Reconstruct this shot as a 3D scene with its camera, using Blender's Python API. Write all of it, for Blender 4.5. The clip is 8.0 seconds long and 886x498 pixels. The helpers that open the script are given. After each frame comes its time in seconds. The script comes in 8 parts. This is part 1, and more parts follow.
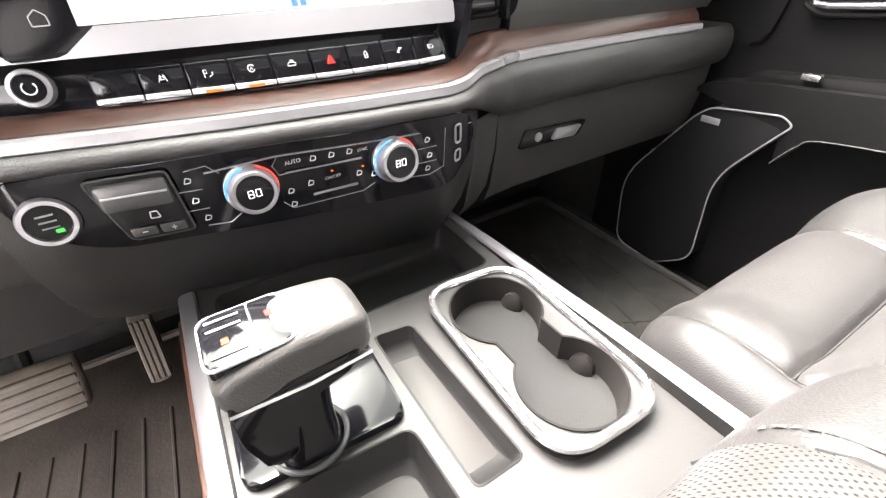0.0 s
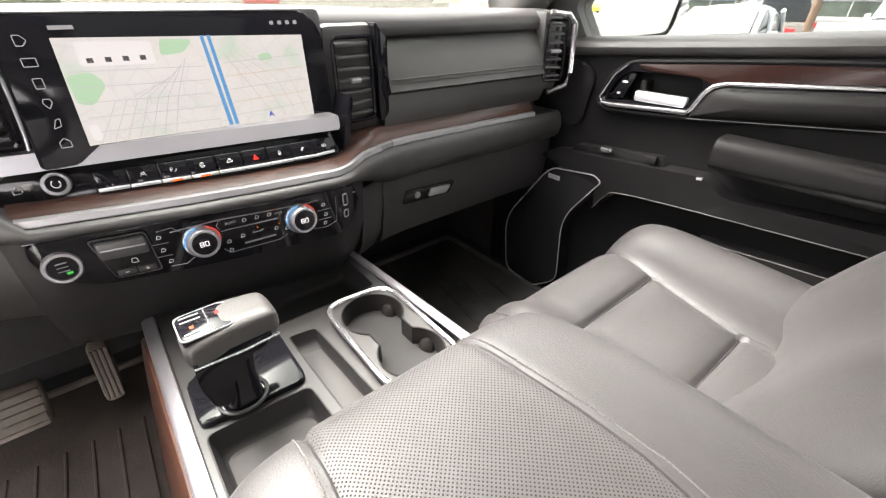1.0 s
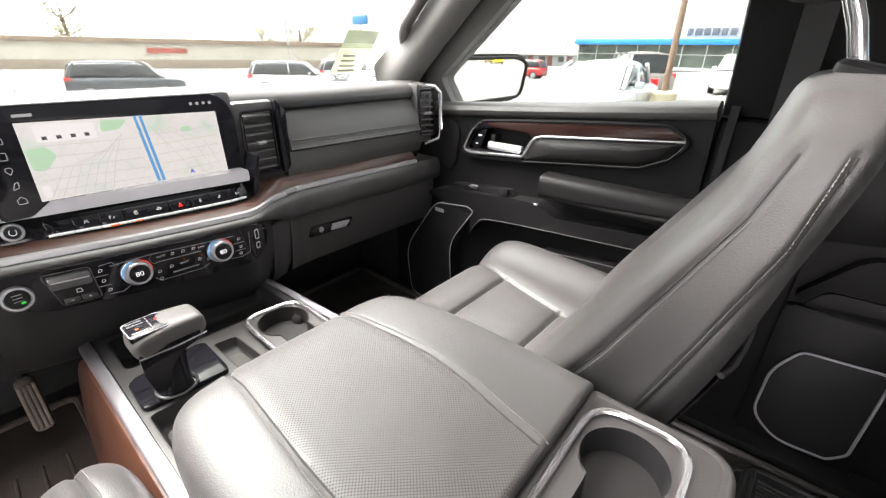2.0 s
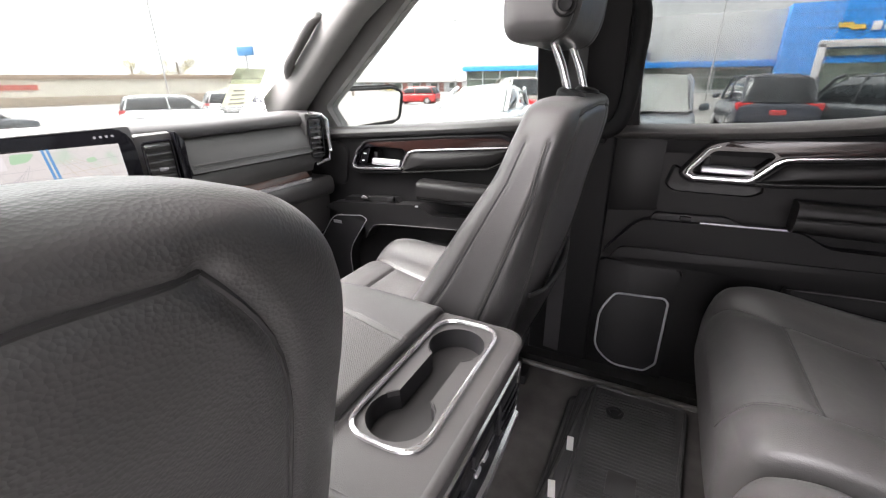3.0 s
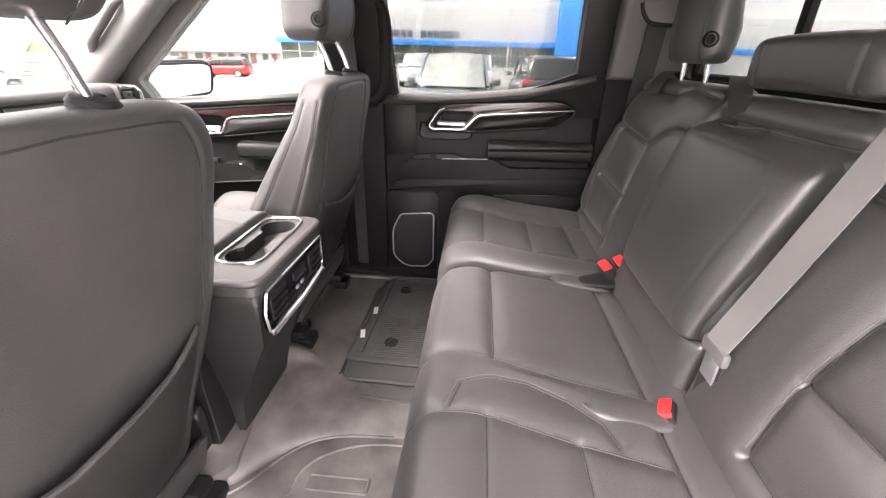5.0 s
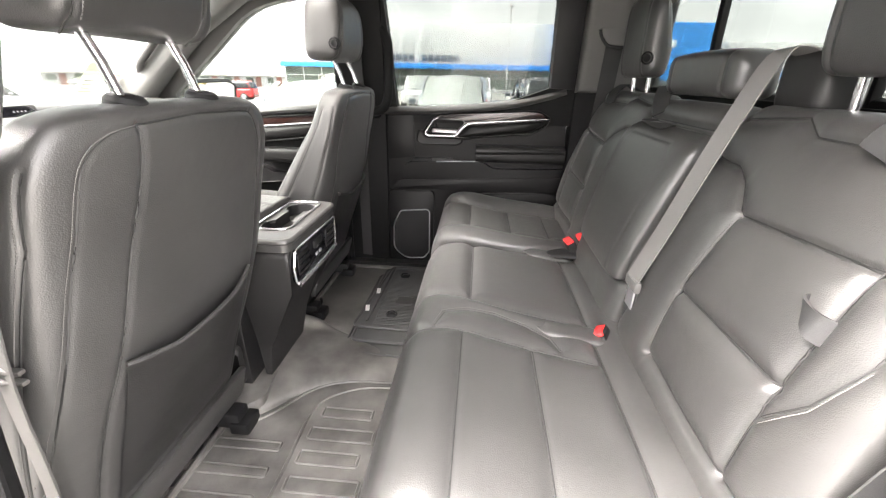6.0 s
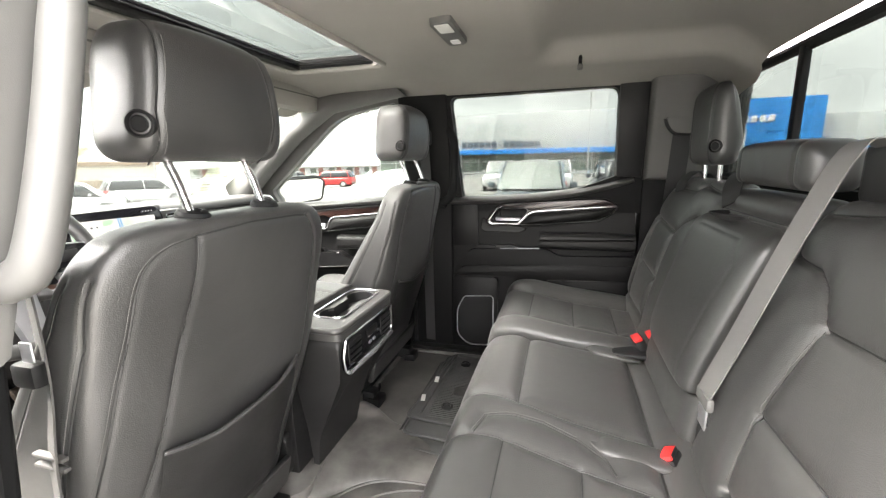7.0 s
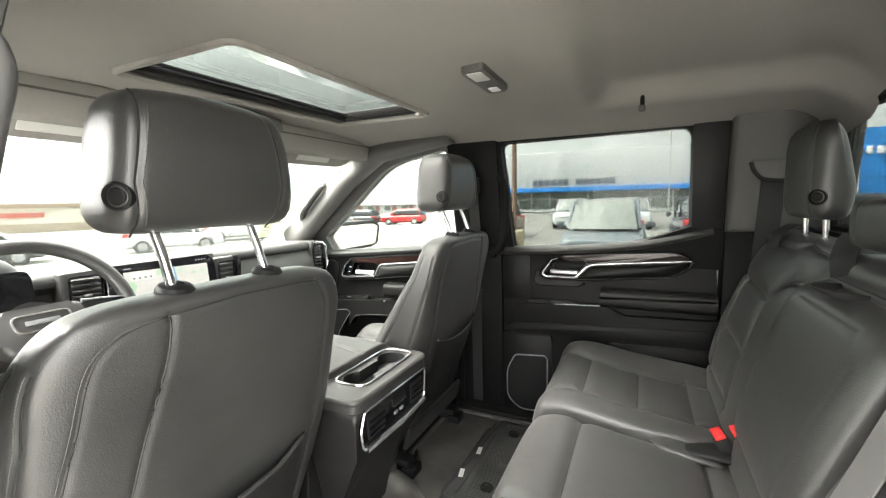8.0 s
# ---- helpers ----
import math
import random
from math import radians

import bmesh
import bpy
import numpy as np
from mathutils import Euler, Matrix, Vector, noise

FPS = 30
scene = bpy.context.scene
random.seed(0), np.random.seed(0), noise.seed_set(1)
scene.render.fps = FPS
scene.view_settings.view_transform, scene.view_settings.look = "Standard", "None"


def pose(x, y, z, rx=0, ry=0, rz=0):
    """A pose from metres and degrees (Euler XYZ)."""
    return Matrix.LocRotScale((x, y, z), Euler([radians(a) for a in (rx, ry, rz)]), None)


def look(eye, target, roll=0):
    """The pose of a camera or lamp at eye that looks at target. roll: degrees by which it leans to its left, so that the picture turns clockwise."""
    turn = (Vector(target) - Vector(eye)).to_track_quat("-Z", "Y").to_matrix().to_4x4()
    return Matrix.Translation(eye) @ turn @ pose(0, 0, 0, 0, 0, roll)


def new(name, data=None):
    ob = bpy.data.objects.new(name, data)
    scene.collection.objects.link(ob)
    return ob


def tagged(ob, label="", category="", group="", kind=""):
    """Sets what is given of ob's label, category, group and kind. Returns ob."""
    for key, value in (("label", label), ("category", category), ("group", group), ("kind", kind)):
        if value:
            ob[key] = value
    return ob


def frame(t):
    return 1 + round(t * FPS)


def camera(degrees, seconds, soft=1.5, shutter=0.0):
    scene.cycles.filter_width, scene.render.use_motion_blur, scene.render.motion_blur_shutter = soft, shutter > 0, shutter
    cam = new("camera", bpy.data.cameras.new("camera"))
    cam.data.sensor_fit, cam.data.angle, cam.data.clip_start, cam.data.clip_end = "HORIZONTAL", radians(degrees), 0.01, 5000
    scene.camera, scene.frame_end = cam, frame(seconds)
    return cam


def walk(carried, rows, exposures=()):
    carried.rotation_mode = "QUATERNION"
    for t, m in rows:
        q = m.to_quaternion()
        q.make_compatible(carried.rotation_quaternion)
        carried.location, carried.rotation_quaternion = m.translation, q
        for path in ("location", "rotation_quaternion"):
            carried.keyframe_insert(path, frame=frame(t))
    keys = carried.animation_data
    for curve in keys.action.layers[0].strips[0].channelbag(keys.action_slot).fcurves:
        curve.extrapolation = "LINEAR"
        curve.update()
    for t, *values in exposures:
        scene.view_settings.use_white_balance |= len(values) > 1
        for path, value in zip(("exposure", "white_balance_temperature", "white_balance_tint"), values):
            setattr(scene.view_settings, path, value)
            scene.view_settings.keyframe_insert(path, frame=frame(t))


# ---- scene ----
cam = camera(93.25, 8.0, 1.25)
PATH = [
    (0, -0.1105, -0.0379, 1.4361, 53.91, 1.65, -31.91),
    (0.5, -0.1235, -0.1348, 1.4903, 55.38, 0.40, -35.34),
    (1, -0.1440, -0.2432, 1.5458, 59.08, -0.36, -39.42),
    (1.5, -0.1932, -0.3448, 1.5896, 62.27, -0.98, -44.18),
    (2.8, -0.3225, -0.6012, 1.6165, 67.66, 0.40, -60.05),
    (3, -0.3715, -0.6281, 1.6217, 67.91, 0.44, -62.98),
    (3.5, -0.4570, -0.7088, 1.6532, 67.70, 0.18, -70.37),
    (4, -0.5201, -0.7691, 1.6490, 66.92, -0.30, -76.95),
    (4.5, -0.6401, -0.8360, 1.6608, 65.70, -0.75, -81.86),
    (5, -0.8074, -0.8765, 1.6513, 65.04, -1.34, -85.14),
    (5.2, -0.8692, -0.8926, 1.6439, 64.98, -1.55, -85.81),
    (6.3, -1.0935, -0.9405, 1.6326, 70.32, -0.55, -82.95),
    (6.5, -1.0960, -0.9524, 1.6403, 72.71, -0.10, -80.80),
    (7, -1.0318, -1.0040, 1.6669, 78.27, 0.97, -74.21),
    (7.5, -0.9308, -1.0498, 1.7004, 82.36, 1.50, -67.26),
    (8, -0.8893, -1.0507, 1.7084, 83.46, 1.24, -64.72),
]
EXPOSURES = [(0.0, 5.42, 6950, 17), (0.5, 4.82, 6950, 17), (1.0, 4.68, 6950, 17), (1.5, 4.66, 6900, 16), (3.0, 4.70, 6700, 19), (4.0, 4.92, 6850, 26), (4.5, 5.45, 7000, 32), (5.0, 5.45, 7000, 25), (6.5, 5.32, 6950, 12), (7.5, 5.08, 6950, 9), (8.0, 4.98, 6950, 7)]
walk(cam, [(t, pose(x, y, z, rx, ry, rz)) for t, x, y, z, rx, ry, rz in PATH], EXPOSURES)

# ---- sky and sun: a bright overcast day ----
world = bpy.data.worlds.new("overcast_sky")
world.use_nodes = True
scene.world = world
wn, wl = world.node_tree.nodes, world.node_tree.links
wn.clear()
w_out = wn.new("ShaderNodeOutputWorld")
w_bg = wn.new("ShaderNodeBackground")
w_sky = wn.new("ShaderNodeTexSky")
w_sky.sky_type, w_sky.sun_disc = "NISHITA", False
w_sky.sun_elevation, w_sky.sun_rotation = radians(57), radians(347)
w_sky.dust_density, w_sky.air_density = 4.0, 1.0
w_tc = wn.new("ShaderNodeTexCoord")
# an overcast sky stays bright down to the horizon
w_dir = wn.new("ShaderNodeVectorMath")
w_dir.operation = "MAXIMUM"
w_dir.inputs[1].default_value = (-1.0, -1.0, 0.17)
wl.new(w_tc.outputs["Generated"], w_dir.inputs[0])
wl.new(w_dir.outputs["Vector"], w_sky.inputs["Vector"])
w_sat = wn.new("ShaderNodeHueSaturation")
w_sat.inputs["Saturation"].default_value = 0.10
w_map = wn.new("ShaderNodeMapping")
w_map.inputs["Scale"].default_value = (1.6, 1.6, 5.0)
w_noise = wn.new("ShaderNodeTexNoise")
w_noise.inputs["Scale"].default_value = 1.7
w_noise.inputs["Detail"].default_value = 7.0
w_noise.inputs["Roughness"].default_value = 0.55
w_ramp = wn.new("ShaderNodeValToRGB")
w_ramp.color_ramp.elements[0].position, w_ramp.color_ramp.elements[0].color = 0.34, (0.70, 0.705, 0.715, 1)
w_ramp.color_ramp.elements[1].position, w_ramp.color_ramp.elements[1].color = 0.62, (1.12, 1.12, 1.11, 1)
w_mul = wn.new("ShaderNodeMixRGB")
w_mul.blend_type = "MULTIPLY"
w_mul.inputs["Fac"].default_value = 1.0
wl.new(w_tc.outputs["Generated"], w_map.inputs["Vector"])
wl.new(w_map.outputs["Vector"], w_noise.inputs["Vector"])
wl.new(w_noise.outputs["Fac"], w_ramp.inputs["Fac"])
wl.new(w_sky.outputs["Color"], w_sat.inputs["Color"])
wl.new(w_sat.outputs["Color"], w_mul.inputs["Color1"])
wl.new(w_ramp.outputs["Color"], w_mul.inputs["Color2"])
w_sep = wn.new("ShaderNodeSeparateXYZ")
wl.new(w_tc.outputs["Generated"], w_sep.inputs["Vector"])
w_grad = wn.new("ShaderNodeMapRange")
w_grad.inputs["To Min"].default_value, w_grad.inputs["To Max"].default_value = 0.57, 1.77
wl.new(w_sep.outputs["Z"], w_grad.inputs["Value"])
w_lift = wn.new("ShaderNodeMixRGB")
w_lift.blend_type = "MULTIPLY"
w_lift.inputs["Fac"].default_value = 1.0
wl.new(w_mul.outputs["Color"], w_lift.inputs["Color1"])
wl.new(w_grad.outputs["Result"], w_lift.inputs["Color2"])
wl.new(w_lift.outputs["Color"], w_bg.inputs["Color"])
w_bg.inputs["Strength"].default_value = 0.14
wl.new(w_bg.outputs["Background"], w_out.inputs["Surface"])

sun = new("sun", bpy.data.lights.new("sun", "SUN"))
sun.data.energy, sun.data.angle, sun.data.color = 0.4, radians(60), (1.0, 0.97, 0.93)
sun.matrix_basis = look((-1.05, 4.5, 8), (0, 0, 0))

MAP_GLOW = 0.034
# ---- materials ----
def nodes_of(name):
    m = bpy.data.materials.new(name)
    m.use_nodes = True
    nt = m.node_tree
    return m, nt.nodes, nt.links, nt.nodes["Principled BSDF"]


def ramp_node(nd, stops):
    r = nd.new("ShaderNodeValToRGB")
    els = r.color_ramp.elements
    els[0].position, els[0].color = stops[0][0], (*stops[0][1], 1)
    els[1].position, els[1].color = stops[-1][0], (*stops[-1][1], 1)
    for p, c in stops[1:-1]:
        e = els.new(p)
        e.color = (*c, 1)
    return r


def surface(name, base, rough=0.5, metal=0.0, vary=0.15, big=6.0, grain=400.0, bump=0.15, depth=0.001, rvary=0.1, coat=0.0, cells=False, spec=0.5):
    """Base colour with stains at one scale, grain at another, fine relief and uneven gloss."""
    m, nd, lk, b = nodes_of(name)
    tc = nd.new("ShaderNodeTexCoord")
    n1 = nd.new("ShaderNodeTexNoise")
    n1.inputs["Scale"].default_value, n1.inputs["Detail"].default_value = big, 5.0
    lk.new(tc.outputs["Object"], n1.inputs["Vector"])
    lo, hi = [tuple(max(0.0, c * k) for c in base) for k in (1 - vary, 1 + vary)]
    rp = ramp_node(nd, [(0.3, lo), (0.7, hi)])
    lk.new(n1.outputs["Fac"], rp.inputs["Fac"])
    lk.new(rp.outputs["Color"], b.inputs["Base Color"])
    if cells:
        n2 = nd.new("ShaderNodeTexVoronoi")
        n2.inputs["Scale"].default_value = grain
        out = n2.outputs["Distance"]
    else:
        n2 = nd.new("ShaderNodeTexNoise")
        n2.inputs["Scale"].default_value, n2.inputs["Detail"].default_value = grain, 3.0
        out = n2.outputs["Fac"]
    lk.new(tc.outputs["Object"], n2.inputs["Vector"])
    mx = nd.new("ShaderNodeMath")
    mx.operation = "MULTIPLY_ADD"
    mx.inputs[1].default_value, mx.inputs[2].default_value = rvary * 2, rough - rvary
    lk.new(n1.outputs["Fac"], mx.inputs[0])
    lk.new(mx.outputs[0], b.inputs["Roughness"])
    if bump:
        bp = nd.new("ShaderNodeBump")
        bp.inputs["Strength"].default_value, bp.inputs["Distance"].default_value = bump, depth
        lk.new(out, bp.inputs["Height"])
        lk.new(bp.outputs["Normal"], b.inputs["Normal"])
    b.inputs["Metallic"].default_value = metal
    b.inputs["Specular IOR Level"].default_value = spec
    if coat:
        b.inputs["Coat Weight"].default_value, b.inputs["Coat Roughness"].default_value = coat, 0.03
    return m


def leather(name, base, perforated=False, rough=0.42, spec=0.5):
    """Pebbled hide with soft creases; perforated with rows of small holes."""
    m, nd, lk, b = nodes_of(name)
    tc = nd.new("ShaderNodeTexCoord")
    n1 = nd.new("ShaderNodeTexNoise")
    n1.inputs["Scale"].default_value, n1.inputs["Detail"].default_value = 9.0, 6.0
    lk.new(tc.outputs["Object"], n1.inputs["Vector"])
    rp = ramp_node(nd, [(0.3, tuple(c * 0.82 for c in base)), (0.7, tuple(c * 1.2 for c in base))])
    lk.new(n1.outputs["Fac"], rp.inputs["Fac"])
    v = nd.new("ShaderNodeTexVoronoi")
    v.inputs["Scale"].default_value = 620.0
    lk.new(tc.outputs["Object"], v.inputs["Vector"])
    n2 = nd.new("ShaderNodeTexNoise")
    n2.inputs["Scale"].default_value, n2.inputs["Detail"].default_value = 26.0, 4.0
    lk.new(tc.outputs["Object"], n2.inputs["Vector"])
    b1 = nd.new("ShaderNodeBump")
    b1.inputs["Strength"].default_value, b1.inputs["Distance"].default_value = 0.34, 0.0006
    lk.new(v.outputs["Distance"], b1.inputs["Height"])
    b2 = nd.new("ShaderNodeBump")
    b2.inputs["Strength"].default_value, b2.inputs["Distance"].default_value = 0.22, 0.004
    lk.new(n2.outputs["Fac"], b2.inputs["Height"])
    lk.new(b1.outputs["Normal"], b2.inputs["Normal"])
    last = b2
    if perforated:
        sc = nd.new("ShaderNodeVectorMath")
        sc.operation = "SCALE"
        sc.inputs["Scale"].default_value = 1 / 0.0026
        lk.new(tc.outputs["Object"], sc.inputs[0])
        rot = nd.new("ShaderNodeVectorRotate")
        rot.rotation_type = "Z_AXIS"
        rot.inputs["Angle"].default_value = radians(45)
        lk.new(sc.outputs["Vector"], rot.inputs["Vector"])
        fr = nd.new("ShaderNodeVectorMath")
        fr.operation = "FRACTION"
        lk.new(rot.outputs["Vector"], fr.inputs[0])
        sub = nd.new("ShaderNodeVectorMath")
        sub.operation = "SUBTRACT"
        sub.inputs[1].default_value = (0.5, 0.5, 0.5)
        lk.new(fr.outputs["Vector"], sub.inputs[0])
        flat = nd.new("ShaderNodeVectorMath")
        flat.operation = "MULTIPLY"
        flat.inputs[1].default_value = (1, 1, 0)
        lk.new(sub.outputs["Vector"], flat.inputs[0])
        ln = nd.new("ShaderNodeVectorMath")
        ln.operation = "LENGTH"
        lk.new(flat.outputs["Vector"], ln.inputs[0])
        hole = nd.new("ShaderNodeMapRange")
        hole.inputs["From Min"].default_value, hole.inputs["From Max"].default_value = 0.16, 0.30
        lk.new(ln.outputs["Value"], hole.inputs["Value"])
        mixc = nd.new("ShaderNodeMixRGB")
        mixc.inputs["Color1"].default_value = (0.026, 0.026, 0.025, 1)
        lk.new(hole.outputs["Result"], mixc.inputs["Fac"])
        lk.new(rp.outputs["Color"], mixc.inputs["Color2"])
        lk.new(mixc.outputs["Color"], b.inputs["Base Color"])
        b3 = nd.new("ShaderNodeBump")
        b3.inputs["Strength"].default_value, b3.inputs["Distance"].default_value = 0.35, 0.001
        lk.new(hole.outputs["Result"], b3.inputs["Height"])
        lk.new(b2.outputs["Normal"], b3.inputs["Normal"])
        last = b3
        sp = nd.new("ShaderNodeMath")
        sp.operation = "MULTIPLY"
        sp.inputs[1].default_value = spec
        lk.new(hole.outputs["Result"], sp.inputs[0])
        lk.new(sp.outputs[0], b.inputs["Specular IOR Level"])
    else:
        lk.new(rp.outputs["Color"], b.inputs["Base Color"])
    lk.new(last.outputs["Normal"], b.inputs["Normal"])
    mx = nd.new("ShaderNodeMath")
    mx.operation = "MULTIPLY_ADD"
    mx.inputs[1].default_value, mx.inputs[2].default_value = 0.10, rough - 0.05
    lk.new(n1.outputs["Fac"], mx.inputs[0])
    lk.new(mx.outputs[0], b.inputs["Roughness"])
    b.inputs["Specular IOR Level"].default_value = spec
    return m


def wood(name, dark, light, rough=0.32):
    m, nd, lk, b = nodes_of(name)
    tc = nd.new("ShaderNodeTexCoord")
    mp = nd.new("ShaderNodeMapping")
    mp.inputs["Scale"].default_value = (6.0, 6.0, 130.0)
    lk.new(tc.outputs["Object"], mp.inputs["Vector"])
    n = nd.new("ShaderNodeTexNoise")
    n.inputs["Scale"].default_value, n.inputs["Detail"].default_value, n.inputs["Distortion"].default_value = 2.2, 8.0, 0.6
    lk.new(mp.outputs["Vector"], n.inputs["Vector"])
    rp = ramp_node(nd, [(0.3, dark), (0.55, light), (0.75, tuple((a + c) / 2 for a, c in zip(dark, light)))])
    lk.new(n.outputs["Fac"], rp.inputs["Fac"])
    lk.new(rp.outputs["Color"], b.inputs["Base Color"])
    bp = nd.new("ShaderNodeBump")
    bp.inputs["Strength"].default_value, bp.inputs["Distance"].default_value = 0.25, 0.0006
    lk.new(n.outputs["Fac"], bp.inputs["Height"])
    lk.new(bp.outputs["Normal"], b.inputs["Normal"])
    b.inputs["Roughness"].default_value = rough
    return m


def pane(name, tint, rough=0.0):
    """Thin sheet of glass: tinted see-through with a real reflection."""
    m, nd, lk, b = nodes_of(name)
    nd.remove(b)
    out = nd["Material Output"]
    tr = nd.new("ShaderNodeBsdfTransparent")
    tr.inputs["Color"].default_value = (*tint, 1)
    gl = nd.new("ShaderNodeBsdfGlossy")
    gl.inputs["Roughness"].default_value = rough
    lw = nd.new("ShaderNodeLayerWeight")
    lw.inputs["Blend"].default_value = 0.5
    pw = nd.new("ShaderNodeMath")
    pw.operation = "POWER"
    pw.inputs[1].default_value = 5.0
    lk.new(lw.outputs["Facing"], pw.inputs[0])
    fr = nd.new("ShaderNodeMath")
    fr.operation = "MULTIPLY_ADD"
    fr.inputs[1].default_value, fr.inputs[2].default_value = 0.90, 0.016
    lk.new(pw.outputs[0], fr.inputs[0])
    mix = nd.new("ShaderNodeMixShader")
    lk.new(fr.outputs[0], mix.inputs["Fac"])
    lk.new(tr.outputs["BSDF"], mix.inputs[1])
    lk.new(gl.outputs["BSDF"], mix.inputs[2])
    lk.new(mix.outputs["Shader"], out.inputs["Surface"])
    return m


def glow(name, colour, strength):
    m, nd, lk, b = nodes_of(name)
    b.inputs["Base Color"].default_value = (0.02, 0.02, 0.02, 1)
    b.inputs["Emission Color"].default_value = (*colour, 1)
    b.inputs["Emission Strength"].default_value = strength
    b.inputs["Roughness"].default_value = 0.2
    return m


LEATHER = leather("black_leather", (0.030, 0.0295, 0.029), rough=0.38, spec=0.7)
LEATHER_PERF = leather("perforated_black_leather", (0.044, 0.043, 0.042), True, 0.40, 0.6)
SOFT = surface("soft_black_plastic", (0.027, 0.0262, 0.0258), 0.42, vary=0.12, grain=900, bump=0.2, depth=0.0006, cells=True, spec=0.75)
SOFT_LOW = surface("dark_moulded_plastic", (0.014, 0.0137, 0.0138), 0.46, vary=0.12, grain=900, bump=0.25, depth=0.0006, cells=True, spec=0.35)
PAD = leather("dash_hide", (0.034, 0.0335, 0.032), rough=0.42, spec=0.75)
DOOR_HIDE = leather("black_door_leather", (0.0055, 0.0054, 0.0054), rough=0.40, spec=0.22)
PIANO = surface("gloss_black_plastic", (0.004, 0.004, 0.005), 0.09, vary=0.1, bump=0.0, rvary=0.03, coat=0.0, spec=0.32)
MATTE = surface("matte_black_plastic", (0.008, 0.008, 0.0085), 0.5, vary=0.2, grain=700, bump=0.1, spec=0.22)
CHROME = surface("bright_chrome", (0.70, 0.70, 0.71), 0.14, 0.95, vary=0.04, bump=0.0, rvary=0.03)
SLAT = surface("satin_black_slat", (0.045, 0.045, 0.046), 0.3, vary=0.1, bump=0.0, spec=0.8)
BRIGHT = surface("bright_satin_trim", (0.72, 0.72, 0.73), 0.27, 0.95, vary=0.04, bump=0.0, rvary=0.03)
SATIN = surface("satin_aluminium", (0.46, 0.46, 0.48), 0.34, 0.9, vary=0.06, grain=900, bump=0.06, rvary=0.06)
WOOD = wood("open_pore_walnut", (0.016, 0.0075, 0.0055), (0.050, 0.023, 0.016))
HEADLINER = surface("grey_headliner_cloth", (0.26, 0.247, 0.230), 0.95, vary=0.06, big=4, grain=1200, bump=0.4, depth=0.0008)
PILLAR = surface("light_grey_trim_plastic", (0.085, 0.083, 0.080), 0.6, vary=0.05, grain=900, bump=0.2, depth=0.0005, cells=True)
# trim plastic with the cabin's shade put into its near-black base
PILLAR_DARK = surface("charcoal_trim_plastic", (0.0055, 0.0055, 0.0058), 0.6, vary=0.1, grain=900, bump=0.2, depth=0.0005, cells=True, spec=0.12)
BELT = surface("grey_belt_webbing", (0.11, 0.107, 0.104), 0.75, vary=0.1, grain=1500, bump=0.4, depth=0.0006)
# black webbing lightened for the belt beside the open door; clips share it
BELT_GREY = surface("worn_grey_webbing", (0.045, 0.043, 0.041), 0.75, vary=0.1, grain=1500, bump=0.4, depth=0.0006)
BELT_DARK = surface("black_belt_webbing", (0.014, 0.014, 0.0145), 0.75, vary=0.1, grain=1500, bump=0.4, depth=0.0006)
RUBBER = surface("black_rubber_mat", (0.040, 0.040, 0.040), 0.6, vary=0.3, big=9, grain=300, bump=0.3, depth=0.001, rvary=0.15)
DUSTY = surface("dusty_rubber_liner", (0.095, 0.090, 0.085), 0.48, vary=0.5, big=11, grain=250, bump=0.3, depth=0.001, rvary=0.2)
CARPET = surface("charcoal_carpet", (0.026, 0.026, 0.027), 0.95, vary=0.3, big=30, grain=900, bump=0.8, depth=0.003)
RED = surface("red_release_button", (0.62, 0.02, 0.02), 0.4, vary=0.1, bump=0.0)
SEAM = surface("dark_seam_thread", (0.012, 0.012, 0.012), 0.6, vary=0.1, bump=0.0)
# darker than real black plastic: missing doorway shade is put into the base
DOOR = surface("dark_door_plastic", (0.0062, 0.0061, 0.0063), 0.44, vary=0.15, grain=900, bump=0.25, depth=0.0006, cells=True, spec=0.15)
# half-diffuse silver base stands in for bright reflections on chrome trim
BRIGHT = surface("silver_painted_trim", (0.40, 0.40, 0.41), 0.3, 0.5, vary=0.05, bump=0.0)
# rubber whose grey includes the sheen seen on the well floors
MAT_GREY = surface("grey_rubber_insert", (0.042, 0.040, 0.038), 0.5, vary=0.1, grain=800, bump=0.15, depth=0.0005)
CUP = surface("dark_cup_rubber", (0.013, 0.012, 0.0115), 0.5, vary=0.12, grain=800, bump=0.15, depth=0.0005, spec=0.15)
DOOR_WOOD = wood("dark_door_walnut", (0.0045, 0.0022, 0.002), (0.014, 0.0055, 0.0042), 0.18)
FLANK_WOOD = wood("dark_console_walnut", (0.028, 0.011, 0.007), (0.075, 0.030, 0.018))
EDGE = surface("grey_moulding_edge", (0.075, 0.073, 0.072), 0.5, vary=0.1, bump=0.0)
STITCH = surface("grey_thread", (0.085, 0.083, 0.080), 0.9, vary=0.2, bump=0.0)
GLASS = pane("clear_glass", (0.45, 0.472, 0.46))
ROOF_GLASS = pane("sunroof_glass", (0.22, 0.235, 0.228))
TINTED = pane("privacy_glass", (0.26, 0.274, 0.267))
MIRROR = surface("mirror_silver", (0.9, 0.9, 0.9), 0.02, 1.0, vary=0.0, bump=0.0, rvary=0.0)
WHITE_TAG = surface("white_paper_tag", (0.75, 0.74, 0.72), 0.7, vary=0.08, bump=0.05)
WHITE_MARK = surface("white_printed_mark", (0.72, 0.72, 0.72), 0.5, vary=0.03, bump=0.0)
GREY_MARK = surface("grey_printed_mark", (0.30, 0.30, 0.31), 0.5, vary=0.03, bump=0.0)

